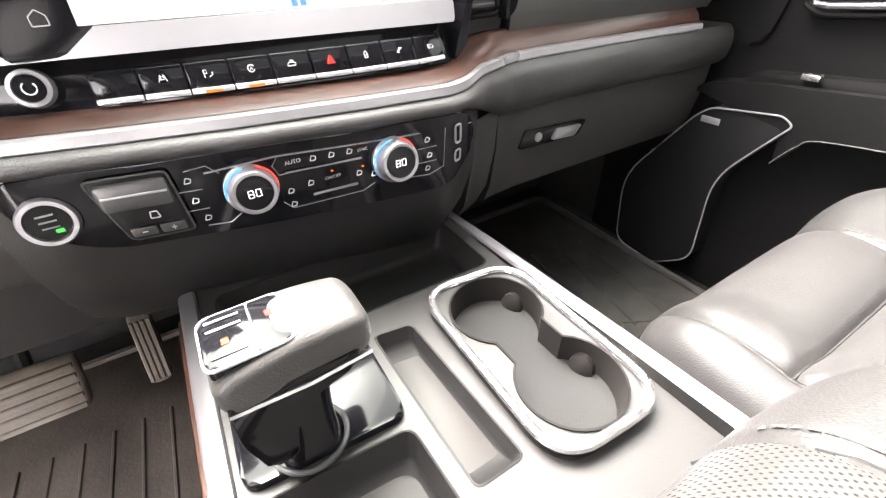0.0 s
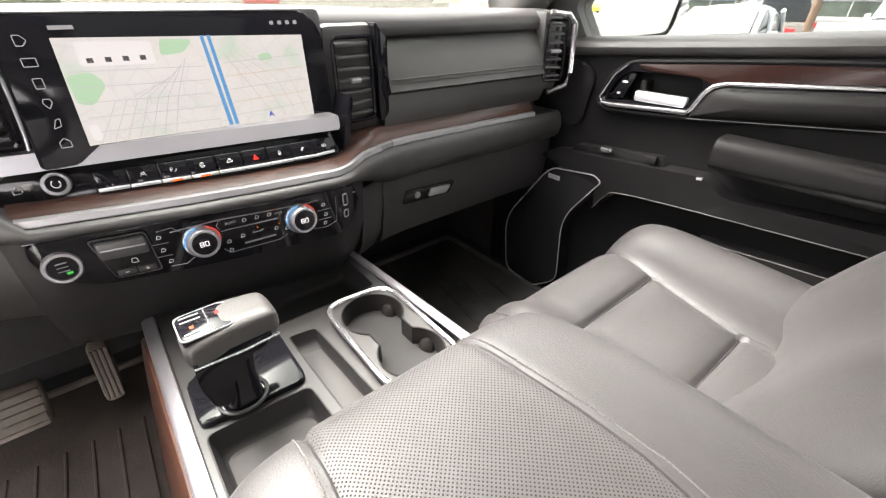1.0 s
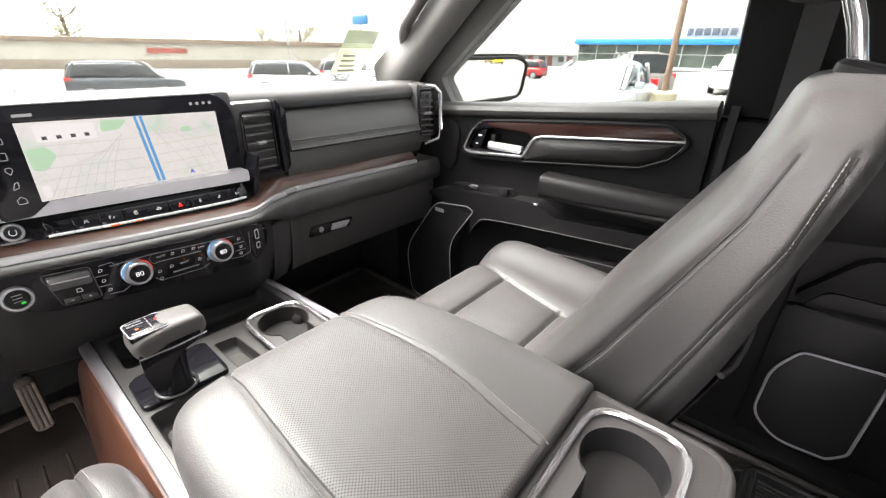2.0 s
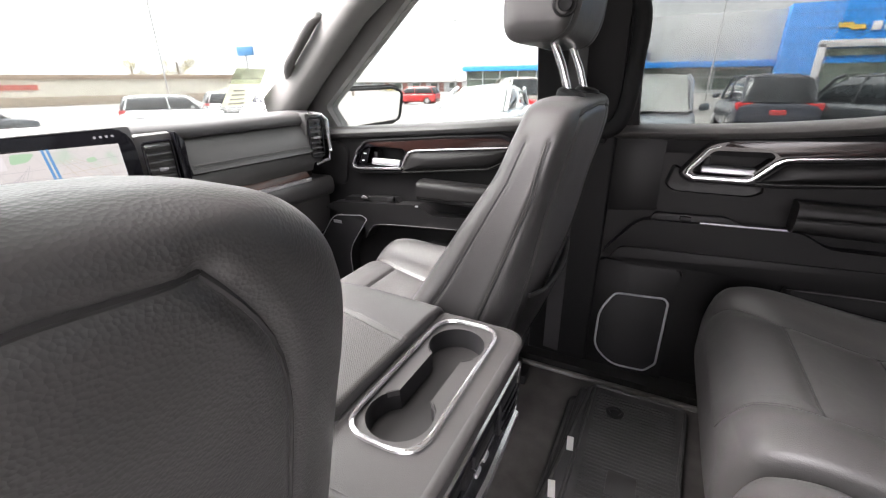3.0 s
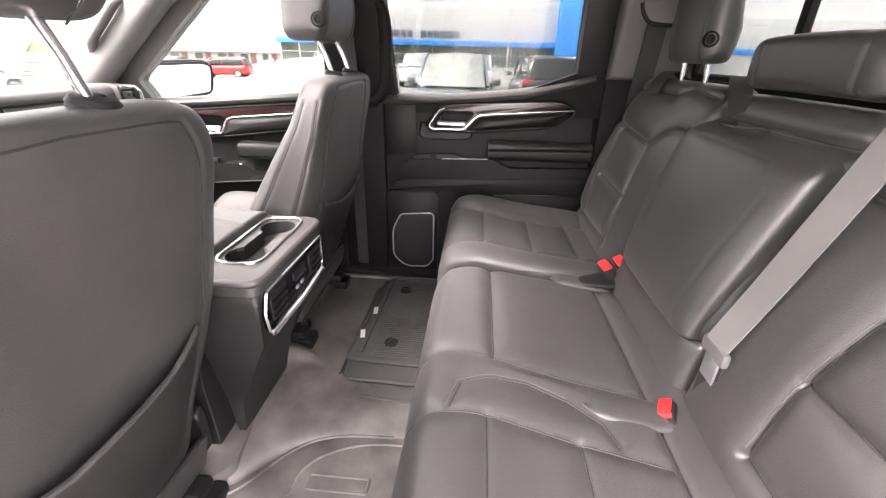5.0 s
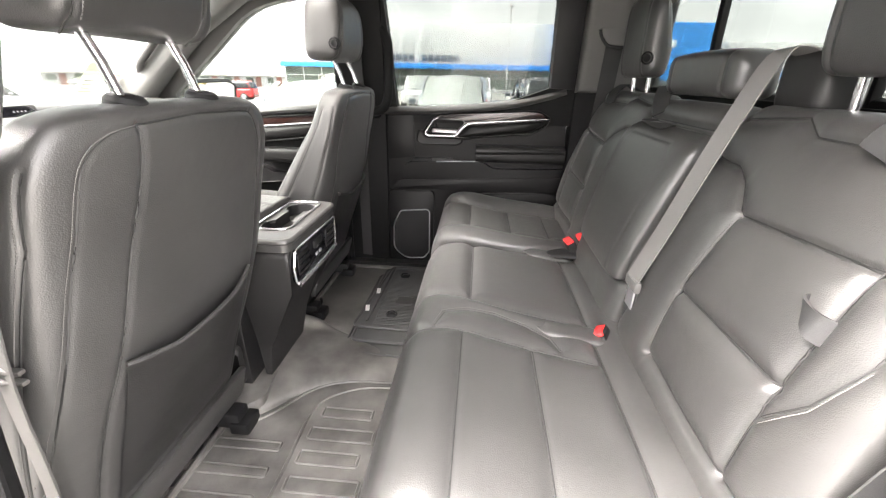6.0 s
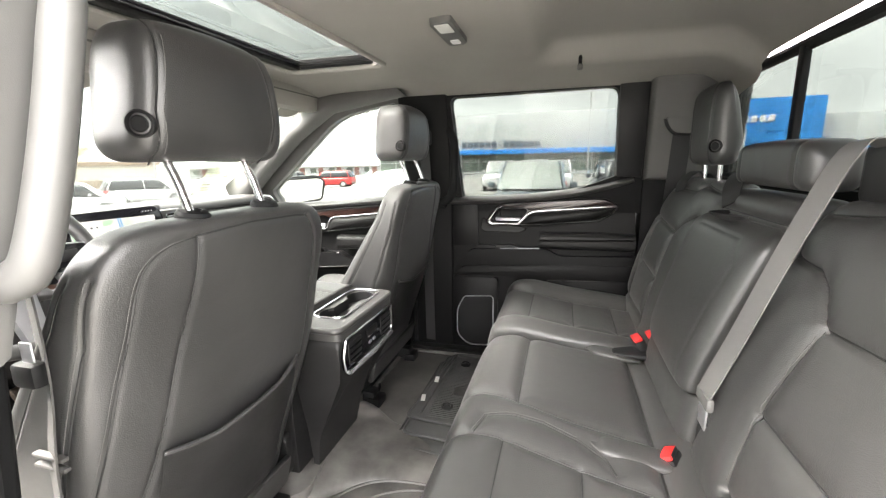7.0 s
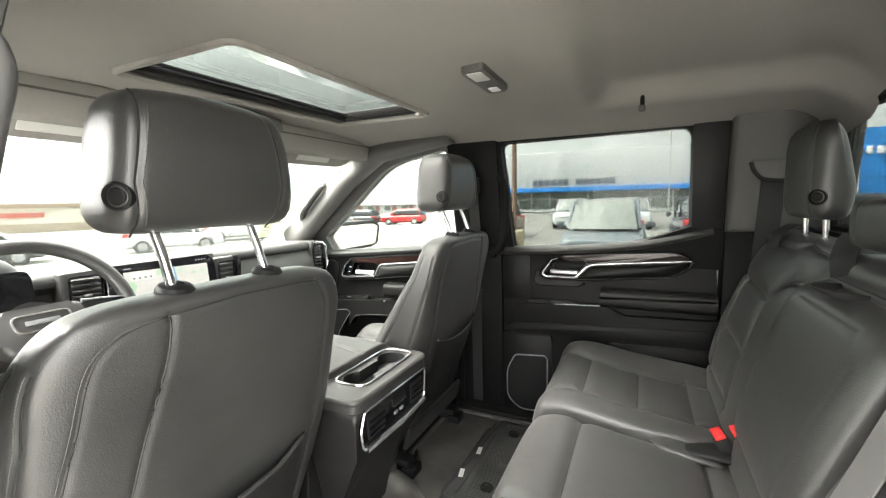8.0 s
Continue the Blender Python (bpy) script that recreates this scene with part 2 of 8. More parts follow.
# ---- shape tools ----
AX = {"x": 0, "y": 1, "z": 2}


def finish(ob, mat, smooth=True):
    if mat:
        ob.data.materials.append(mat)
    if smooth:
        for p in ob.data.polygons:
            p.use_smooth = True
        ob.data.set_sharp_from_angle(angle=radians(38))
    return ob


def to_mesh(name, bm):
    if isinstance(bm, bpy.types.Mesh):
        bm.name = name
        return bm
    me = bpy.data.meshes.new(name)
    bmesh.ops.recalc_face_normals(bm, faces=bm.faces[:])
    bm.to_mesh(me)
    bm.free()
    return me


def part(name, bm, mat, parent=None, label="", smooth=True):
    ob = new(name, to_mesh(name, bm))
    finish(ob, mat, smooth)
    if parent:
        ob.parent = parent
        ob.matrix_parent_inverse = parent.matrix_world.inverted() if parent.type == "EMPTY" else parent.matrix_basis.inverted()
    if label:
        ob["label"] = label
    return ob


def thing(name, label, category, at=(0, 0, 0), group="", kind=""):
    ob = new(name)
    ob.empty_display_size = 0.05
    ob.location = at
    ob.matrix_world = Matrix.Translation(at)
    return tagged(ob, label, category, group, kind)


def solid(name, bm, mat, label, category, group="", kind=""):
    return tagged(part(name, bm, mat), label, category, group, kind)


def box(x0, x1, y0, y1, z0, z1, r=0.0, seg=2):
    bm = bmesh.new()
    bmesh.ops.create_cube(bm, size=1.0)
    for v in bm.verts:
        v.co = Vector((x0 + (v.co.x + 0.5) * (x1 - x0), y0 + (v.co.y + 0.5) * (y1 - y0), z0 + (v.co.z + 0.5) * (z1 - z0)))
    if r:
        bmesh.ops.bevel(bm, geom=bm.edges[:], offset=r, segments=seg, profile=0.5, affect="EDGES", clamp_overlap=True)
    return bm


def rounded(pts, r, n=4):
    """2D polygon with rounded corners; r one radius or one a corner."""
    out, k = [], len(pts)
    for i, p in enumerate(pts):
        p = Vector(p)
        a, b = Vector(pts[i - 1]) - p, Vector(pts[(i + 1) % k]) - p
        rr = r[i] if isinstance(r, (list, tuple)) else r
        d = min(rr, a.length * 0.48, b.length * 0.48)
        if d < 1e-5:
            out.append(tuple(p))
            continue
        s, e = p + a.normalized() * d, p + b.normalized() * d
        for j in range(n + 1):
            t = j / n
            out.append(tuple(s * (1 - t) ** 2 + p * 2 * t * (1 - t) + e * t * t))
    return out


def place(axis, a, p):
    if axis == "x":
        return Vector((a, p[0], p[1]))
    if axis == "y":
        return Vector((p[0], a, p[1]))
    return Vector((p[0], p[1], a))


def prism(pts, axis, a0, a1, r=0.0, seg=2, both=False):
    """Polygon in the two other axes, drawn out from a0 (the seen face, its edge rounded by r) to a1."""
    bm = bmesh.new()
    front = [bm.verts.new(place(axis, a0, p)) for p in pts]
    back = [bm.verts.new(place(axis, a1, p)) for p in pts]
    ff = bm.faces.new(front)
    fb = bm.faces.new(back[::-1])
    n = len(pts)
    for i in range(n):
        bm.faces.new((front[i], back[i], back[(i + 1) % n], front[(i + 1) % n]))
    if r:
        edges = list(ff.edges) + (list(fb.edges) if both else [])
        bmesh.ops.bevel(bm, geom=edges, offset=r, segments=seg, profile=0.5, affect="EDGES", clamp_overlap=True)
    return bm


def tube(points, r, n=8, closed=False, flat=1.0, up=None):
    """Round bar along points; flat squeezes it along up."""
    pts = [Vector(p) for p in points]
    k = len(pts)
    bm = bmesh.new()
    rings = []
    ref = Vector(up) if up else None
    for i, p in enumerate(pts):
        a = pts[(i - 1) % k] if closed or i else pts[0]
        b = pts[(i + 1) % k] if closed or i < k - 1 else pts[-1]
        d = (b - a).normalized()
        base = ref if ref else Vector((0, 0, 1)) if abs(d.z) < 0.95 else Vector((1, 0, 0))
        u = d.cross(base)
        u = u.normalized() if u.length > 1e-6 else Vector((1, 0, 0))
        w = u.cross(d).normalized()
        rings.append([bm.verts.new(p + u * r * math.cos(t) + w * r * flat * math.sin(t)) for t in (2 * math.pi * j / n for j in range(n))])
    for i in range(k if closed else k - 1):
        q, s = rings[i], rings[(i + 1) % k]
        for j in range(n):
            bm.faces.new((q[j], q[(j + 1) % n], s[(j + 1) % n], s[j]))
    if not closed:
        bm.faces.new(rings[0][::-1])
        bm.faces.new(rings[-1])
    return bm


def outline(pts, axis, a, r, n=6, flat=1.0):
    """A bar along a closed 2D polygon."""
    return tube([place(axis, a, p) for p in pts], r, n, True, flat, place(axis, 1, (0, 0)))


def disc(centre, normal, r, h, n=24, bevel=0.0):
    """A short cylinder whose far end is at centre + h along normal."""
    bm = bmesh.new()
    bmesh.ops.create_cone(bm, cap_ends=True, segments=n, radius1=r, radius2=r, depth=h)
    if bevel:
        bmesh.ops.bevel(bm, geom=[e for e in bm.edges if abs(e.verts[0].co.z - e.verts[1].co.z) < 1e-6], offset=bevel, segments=2, profile=0.5, affect="EDGES")
    q = Vector(normal).normalized().to_track_quat("Z", "Y").to_matrix().to_4x4()
    bm.transform(Matrix.Translation(Vector(centre) + Vector(normal).normalized() * h / 2) @ q)
    return bm


def lathe(profile, centre, normal, n=28):
    """profile: (radius, height) pairs, turned round normal."""
    bm = bmesh.new()
    rings = [[bm.verts.new((r * math.cos(t), r * math.sin(t), h)) for t in (2 * math.pi * j / n for j in range(n))] for r, h in profile]
    for q, s in zip(rings, rings[1:]):
        for j in range(n):
            bm.faces.new((q[j], q[(j + 1) % n], s[(j + 1) % n], s[j]))
    bm.faces.new(rings[0][::-1])
    bm.faces.new(rings[-1])
    q = Vector(normal).normalized().to_track_quat("Z", "Y").to_matrix().to_4x4()
    bm.transform(Matrix.Translation(Vector(centre)) @ q)
    return bm


def join(*bms):
    """Several bmeshes as one."""
    out = bmesh.new()
    for b in bms:
        me = bpy.data.meshes.new("tmp")
        b.to_mesh(me)
        b.free()
        out.from_mesh(me)
        bpy.data.meshes.remove(me)
    return out


def moved(bm, f):
    for v in bm.verts:
        v.co = Vector(f(v.co))
    return bm


def cleat(pts, n):
    """Catmull-Rom through rows of numbers, n samples."""
    p = np.array(pts, float)
    k = len(p)
    t = np.linspace(0, k - 1 - 1e-9, n)
    i = t.astype(int)
    u = (t - i)[:, None]
    g = lambda j: p[np.clip(j, 0, k - 1)]
    a, b, c, d = g(i - 1), g(i), g(i + 1), g(i + 2)
    return 0.5 * (2 * b + (c - a) * u + (2 * a - 5 * b + 4 * c - d) * u ** 2 + (3 * b - a - 3 * c + d) * u ** 3)


def curve_pts(pts, n):
    return [tuple(q) for q in cleat(pts, n)]


def poly_dist(p, line):
    d = np.full(len(p), 9.0)
    for a, b in zip(line, line[1:]):
        a, b = np.array(a, float), np.array(b, float)
        ab = b - a
        t = np.clip(((p - a) @ ab) / max(ab @ ab, 1e-12), 0, 1)
        d = np.minimum(d, np.linalg.norm(p - a - t[:, None] * ab, axis=1))
    return d


def grid_mesh(P, wrap=True):
    """P: rows x columns x 3; columns close on themselves; the end rows are capped."""
    nv, nu = P.shape[:2]
    idx = np.arange(nv * nu).reshape(nv, nu)
    nxt = np.roll(idx, -1, axis=1) if wrap else idx[:, 1:]
    cur = idx if wrap else idx[:, :-1]
    f = np.stack([cur[:-1], nxt[:-1], nxt[1:], cur[1:]], -1).reshape(-1, 4).tolist()
    if wrap:
        f += [idx[0][::-1].tolist(), idx[-1].tolist()]
    me = bpy.data.meshes.new("body")
    me.from_pydata(P.reshape(-1, 3).tolist(), [], f)
    me.update()
    return me


def normals_of(P, wrap=True):
    du = (np.roll(P, -1, 1) - np.roll(P, 1, 1)) if wrap else np.gradient(P, axis=1)
    dv = np.gradient(P, axis=0)
    n = np.cross(du, dv)
    ln = np.linalg.norm(n, axis=2, keepdims=True)
    return n / np.maximum(ln, 1e-12)


class Padded:
    """An upholstered body lofted along one axis. rows: (place along axis, middle 1, middle 2, half 1, half 2); the
    sections are squared ovals; ends are rounded over `ends` metres. seams: (axis faced, sign, polyline in the two
    other axes, depth, width)."""

    def __init__(self, axis, rows, power=4.0, ends=(0.04, 0.04), nu=200, nv=110, seams=(), shape=None, puff=None):
        r = cleat(rows, nv)
        lo, hi = r[0, 0], r[-1, 0]
        s = np.linspace(0, 1, nv)
        s = 0.5 - 0.5 * np.cos(math.pi * s) if max(ends) > 0.03 else s
        w = lo + (hi - lo) * s
        cols = [np.interp(w, r[:, 0], r[:, k]) for k in range(1, 5)]
        t = np.linspace(0, 2 * math.pi, nu, endpoint=False)
        c, sn = np.cos(t), np.sin(t)
        cu = np.sign(c) * np.abs(c) ** (2 / power)
        su = np.sign(sn) * np.abs(sn) ** (2 / power)
        # even out the spacing round the section
        q = np.stack([cu, su], 1)
        q = np.vstack([q, q[:1]])
        ln = np.r_[0, np.cumsum(np.linalg.norm(np.diff(q, axis=0), axis=1))]
        g = np.linspace(0, ln[-1], nu, endpoint=False)
        cu, su = np.interp(g, ln, q[:, 0]), np.interp(g, ln, q[:, 1])
        k = np.ones(nv)
        dd = np.zeros(nv)
        for e, dist in ((ends[0], w - lo), (ends[1], hi - w)):
            if e > 0:
                u = np.clip(dist / e, 0, 1)
                dd = np.maximum(dd, e * (1 - np.sqrt(np.clip(1 - (1 - u) ** 2, 0, 1))))
        P = np.zeros((nv, nu, 3))
        a = AX[axis]
        o1, o2 = [i for i in range(3) if i != a]
        h1 = np.maximum(cols[2] - dd, 0.002)
        h2 = np.maximum(cols[3] - dd, 0.002)
        P[:, :, a] = w[:, None]
        P[:, :, o1] = cols[0][:, None] + h1[:, None] * cu[None]
        P[:, :, o2] = cols[1][:, None] + h2[:, None] * su[None]
        if shape:
            P = shape(P)
        n = normals_of(P)
        if (n * (P - P.reshape(-1, 3).mean(0))).sum() < 0:
            n = -n
        flat, fn = P.reshape(-1, 3), n.reshape(-1, 3)
        off = np.zeros(len(flat))
        for face, sign, line, depth, width in seams:
            f = AX[face]
            others = [i for i in range(3) if i != f]
            d = poly_dist(flat[:, others], line)
            on = np.clip((fn[:, f] * sign - 0.15) / 0.3, 0, 1)
            off -= on * depth * np.exp(-(d / width) ** 2)
        if puff:
            off += puff(flat, fn)
        self.P = P + (fn * off[:, None]).reshape(P.shape)
        self.n = normals_of(self.P)
        if (self.n * (self.P - self.P.reshape(-1, 3).mean(0))).sum() < 0:
            self.n = -self.n

    def mesh(self):
        return grid_mesh(self.P)

    def on(self, face, sign, line, step=0.004, lift=0.0):
        """The polyline laid on the body's skin."""
        f = AX[face]
        others = [i for i in range(3) if i != f]
        flat, fn = self.P.reshape(-1, 3), self.n.reshape(-1, 3)
        ok = fn[:, f] * sign > 0.1
        fl, nn = flat[ok], fn[ok]
        out = []
        for a, b in zip(line, line[1:]):
            a, b = np.array(a, float), np.array(b, float)
            for t in np.arange(0, 1, step / max(np.linalg.norm(b - a), 1e-6)):
                p = a + (b - a) * t
                d = ((fl[:, others] - p) ** 2).sum(1)
                j = np.argpartition(d, 4)[:4]
                j = j[np.argsort(d[j])]
                if d[j[0]] > 0.010 ** 2:
                    continue
                wt = 1 / (d[j] + 1e-8)
                q = np.zeros(3)
                q[others] = p
                q[f] = (fl[j, f] * wt).sum() / wt.sum()
                out.append((q + nn[j[0]] * lift, nn[j[0]]))
        return out


def stitches(runs, length=0.0044, gap=0.0026, r=0.0008):
    """Short thread ends along runs of (place, normal)."""
    bm = bmesh.new()
    for run in runs:
        acc, start, on = 0.0, None, True
        for (p, n), (q, _) in zip(run, run[1:]):
            p, q = Vector(p), Vector(q)
            seg = (q - p).length
            if seg < 1e-6:
                continue
            d = (q - p) / seg
            s = 0.0
            while s < seg:
                e = min(seg, s + length)
                u = d.cross(Vector(n))
                if u.length < 1e-6 or e - s < 0.0015:
                    s += length + gap
                    continue
                u = u.normalized() * r
                a, b, h = p + d * s, p + d * e, Vector(n) * r * 1.2
                v = [bm.verts.new(c) for c in (a - u, a + u, b + u, b - u, (a + b) / 2 + h)]
                for i in range(4):
                    bm.faces.new((v[i], v[(i + 1) % 4], v[4]))
                s += length + gap
    return bm



def seam_lines(pad, seams, parent, r=0.0014):
    """A thin sunken cord along each seam of an upholstered body."""
    for face, sign, line, depth, width in seams:
        run = pad.on(face, sign, line, 0.010)
        if len(run) > 2:
            part("seam", tube([tuple(p) for p, n in run], r, 5), SEAM, parent)
# ---- the cab: floor, pillars, doors, roof, glass ----
def tumble(bm, side=1, lean=0.165):
    """Lean the upper sides inwards above the sills."""
    for v in bm.verts:
        if v.co.z > 1.50:
            v.co.x -= side * lean * (v.co.z - 1.50)
    return bm


def splay(bm, lean, side=1):
    """Set the lower sides outwards towards the sill."""
    return moved(bm, lambda c: (c.x + side * lean * max(0.0, 1.50 - c.z), c.y, c.z))


def mirror_x(bm):
    for v in bm.verts:
        v.co.x = -v.co.x
    bmesh.ops.reverse_faces(bm, faces=bm.faces[:])
    return bm


solid("floor", box(-0.93, 0.93, -1.62, 1.05, 0.70, 0.772), CARPET, "charcoal carpeted cab floor", "floor", kind="structure")
solid("wall_front", box(-0.93, 0.93, 0.86, 1.00, 0.772, 1.47, 0.02), CARPET, "dark carpeted firewall below the dashboard", "wall", kind="structure")
solid("wall_rear", prism([(-0.93, 0.772), (0.93, 0.772), (0.90, 1.60), (-0.90, 1.60)], "y", -1.53, -1.62), PILLAR_DARK, "dark trim wall behind the rear bench", "wall", kind="structure")

# windows
WIN_F = rounded([(0.43, 1.535), (-0.005, 1.875), (-0.30, 1.925), (-0.318, 1.505), (0.38, 1.455)], [0.02, 0.10, 0.03, 0.02, 0.03], 5)
WIN_R = rounded([(-0.535, 1.930), (-1.195, 1.935), (-1.205, 1.600), (-1.02, 1.532), (-0.57, 1.505)], [0.03, 0.035, 0.01, 0.15, 0.02], 6)


def holed_wall(outer, holes, x0, x1):
    """A side wall in the y-z plane with openings through it."""
    bm = bmesh.new()
    loops = [outer] + list(holes)
    for x in (x0, x1):
        es = []
        for lp in loops:
            vs = [bm.verts.new((x, p[0], p[1])) for p in lp]
            es += [bm.edges.new((vs[i], vs[(i + 1) % len(vs)])) for i in range(len(vs))]
        bmesh.ops.triangle_fill(bm, use_beauty=True, use_dissolve=False, edges=es)
    bm.verts.ensure_lookup_table()
    n = sum(len(lp) for lp in loops)
    k = 0
    for lp in loops:
        m = len(lp)
        for i in range(m):
            a, b = k + i, k + (i + 1) % m
            bm.faces.new((bm.verts[a], bm.verts[b], bm.verts[n + b], bm.verts[n + a]))
        k += m
    return bm


PIL_F = holed_wall([(0.72, 1.45), (0.60, 1.545), (0.05, 1.945), (-0.33, 1.975), (-0.33, 1.45)], [WIN_F], 0.812, 0.87)
solid("door_frame", tumble(PIL_F), PILLAR, "grey window surround of the front passenger door", "door frame", kind="structure")
PIL_R = holed_wall([(-0.50, 1.45), (-0.50, 1.965), (-1.31, 1.975), (-1.31, 1.45)], [WIN_R], 0.812, 0.87)
# darker plastic than the front surround paints in the shade here
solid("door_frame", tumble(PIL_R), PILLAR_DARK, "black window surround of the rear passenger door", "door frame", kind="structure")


def glass_sheet(name, pts, x, mat, label):
    ob = solid(name, tumble(prism(pts, "x", x, x + 0.004)), mat, label, "window", kind="structure")
    return ob


glass_sheet("window_1", rounded([(0.47, 1.50), (0.0, 1.90), (-0.32, 1.945), (-0.328, 1.47), (0.42, 1.43)], 0.01), 0.838, GLASS, "clear side window of the front passenger door")
glass_sheet("window_2", rounded([(-0.52, 1.945), (-1.22, 1.95), (-1.225, 1.58), (-1.02, 1.50), (-0.55, 1.48)], 0.01), 0.838, TINTED, "tinted side window of the rear passenger door")

# B and C pillar trims, both sides
for s, side in ((1, "passenger"), (-1, "driver")):
    f = (lambda b: b) if s == 1 else mirror_x
    # upper trim: lit tone on the driver's side, shaded tone on the passenger's
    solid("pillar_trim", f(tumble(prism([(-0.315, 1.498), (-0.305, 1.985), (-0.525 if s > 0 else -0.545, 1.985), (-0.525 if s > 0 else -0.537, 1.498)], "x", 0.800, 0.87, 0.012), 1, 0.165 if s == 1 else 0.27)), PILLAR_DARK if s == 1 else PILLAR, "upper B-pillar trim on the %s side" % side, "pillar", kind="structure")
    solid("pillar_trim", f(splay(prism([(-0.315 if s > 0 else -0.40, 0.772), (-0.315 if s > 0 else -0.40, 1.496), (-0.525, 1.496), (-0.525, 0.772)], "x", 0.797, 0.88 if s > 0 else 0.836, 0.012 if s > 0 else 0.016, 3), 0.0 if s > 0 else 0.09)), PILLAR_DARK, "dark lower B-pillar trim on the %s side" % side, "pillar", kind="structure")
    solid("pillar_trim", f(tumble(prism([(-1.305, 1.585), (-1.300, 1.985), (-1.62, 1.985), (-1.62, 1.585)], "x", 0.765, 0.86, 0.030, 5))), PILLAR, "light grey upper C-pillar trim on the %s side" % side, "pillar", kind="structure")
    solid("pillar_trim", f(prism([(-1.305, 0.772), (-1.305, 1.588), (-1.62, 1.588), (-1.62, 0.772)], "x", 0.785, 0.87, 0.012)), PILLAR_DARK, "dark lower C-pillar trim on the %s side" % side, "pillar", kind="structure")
    # A pillar: a tapering padded bar from dash to header
    bm = bmesh.new()
    ring = []
    for (x, y, z), w, d in (((0.775, 0.62, 1.515), 0.085, 0.05), ((0.755, 0.42, 1.665), 0.060, 0.045), ((0.725, 0.22, 1.815), 0.058, 0.042), ((0.690, 0.02, 1.925), 0.060, 0.04), ((0.68, -0.33, 1.975), 0.06, 0.03)):
        t = Vector((-0.05, -0.62, 0.5)).normalized()
        u = Vector((0.35, 0.62, 0.6)).normalized()
        v = t.cross(u).normalized()
        ring.append([bm.verts.new(Vector((x, y, z)) + u * w * math.copysign(abs(math.cos(q)) ** 0.7, math.cos(q)) + v * d * math.copysign(abs(math.sin(q)) ** 0.7, math.sin(q))) for q in (2 * math.pi * j / 20 for j in range(20))])
    for p, q in zip(ring, ring[1:]):
        for j in range(20):
            bm.faces.new((p[j], p[(j + 1) % 20], q[(j + 1) % 20], q[j]))
    bm.faces.new(ring[0][::-1])
    bm.faces.new(ring[-1])
    solid("pillar_trim", f(bm), PILLAR, "grey A-pillar trim beside the windscreen on the %s side" % side, "pillar", kind="structure")


WHITE_ROOF = surface("white_roof_paint", (0.78, 0.79, 0.79), 0.25, vary=0.02, big=2, bump=0.0, rvary=0.03, coat=0.5)
# headliner with the sunroof opening, one sheet with a lower face
def roof_z(x, y):
    z = 1.992 - 0.055 * min(1.0, abs(x) / 0.74) ** 5
    z -= 0.06 * max(0.0, (y + 0.10) / 0.30) ** 2 if y > -0.10 else 0.0
    k = min(1.0, max(0.0, (-0.885 - y) / 0.085))
    e = min(1.0, max(0.0, (0.54 - abs(x)) / 0.08))
    z += 0.060 * (3 * k * k - 2 * k ** 3) * (3 * e * e - 2 * e ** 3)
    b = max(0.0, (-1.42 - y) / 0.14)
    return z - 0.09 * b * b


SUN_HOLE = (-0.362, 0.362, -0.412, -0.055)
xs = sorted(set([round(-0.76 + 0.02 * i, 3) for i in range(77)] + [SUN_HOLE[0], SUN_HOLE[1]]))
ys = sorted(set([round(-1.56 + 0.02 * i, 3) for i in range(87)] + [SUN_HOLE[2], SUN_HOLE[3]]))
bm = bmesh.new()
vv = {(i, j, k): bm.verts.new((x, y, roof_z(x, y) + 0.02 * k)) for i, x in enumerate(xs) for j, y in enumerate(ys) for k in (0, 1)}
inside = lambda i, j: SUN_HOLE[0] - 1e-6 <= (xs[i] + xs[i + 1]) / 2 <= SUN_HOLE[1] and SUN_HOLE[2] <= (ys[j] + ys[j + 1]) / 2 <= SUN_HOLE[3]
cell = {(i, j) for i in range(len(xs) - 1) for j in range(len(ys) - 1) if not inside(i, j)}
for i, j in cell:
    bm.faces.new([vv[q] for q in ((i, j, 0), (i, j + 1, 0), (i + 1, j + 1, 0), (i + 1, j, 0))])
    bm.faces.new([vv[q] for q in ((i, j, 1), (i + 1, j, 1), (i + 1, j + 1, 1), (i, j + 1, 1))])
    for (di, dj), (a, b) in {(-1, 0): ((0, 0), (0, 1)), (1, 0): ((1, 1), (1, 0)), (0, -1): ((1, 0), (0, 0)), (0, 1): ((0, 1), (1, 1))}.items():
        if (i + di, j + dj) not in cell:
            bm.faces.new([vv[q] for q in ((i + a[0], j + a[1], 0), (i + b[0], j + b[1], 0), (i + b[0], j + b[1], 1), (i + a[0], j + a[1], 1))])
bmesh.ops.delete(bm, geom=[v for v in bm.verts if not v.link_faces], context="VERTS")
solid("ceiling", bm, HEADLINER, "light grey cloth headliner with a sunroof opening", "ceiling", kind="structure")

# outer roof with the same opening, and the sunroof
roof = thing("roof", "painted steel roof of the cab with a sunroof cut-out", "roof", (0, -0.7, 2.03), kind="structure")
front_skin = holed_wall([(-0.78, -0.80), (0.78, -0.80), (0.74, 0.14), (-0.74, 0.14)], [[(-0.445, -0.495), (0.445, -0.495), (0.445, 0.025), (-0.445, 0.025)]], 2.016, 2.034)
part("front_skin", moved(front_skin, lambda c: (c.y, c.z, c.x)), WHITE_ROOF, roof, "painted front skin")
part("rear_skin", box(-0.80, 0.80, -1.66, -0.80, 2.085, 2.105, 0.006), WHITE_ROOF, roof, "raised rear skin")
part("riser", box(-0.80, 0.80, -0.812, -0.792, 2.016, 2.09), WHITE_ROOF, roof)

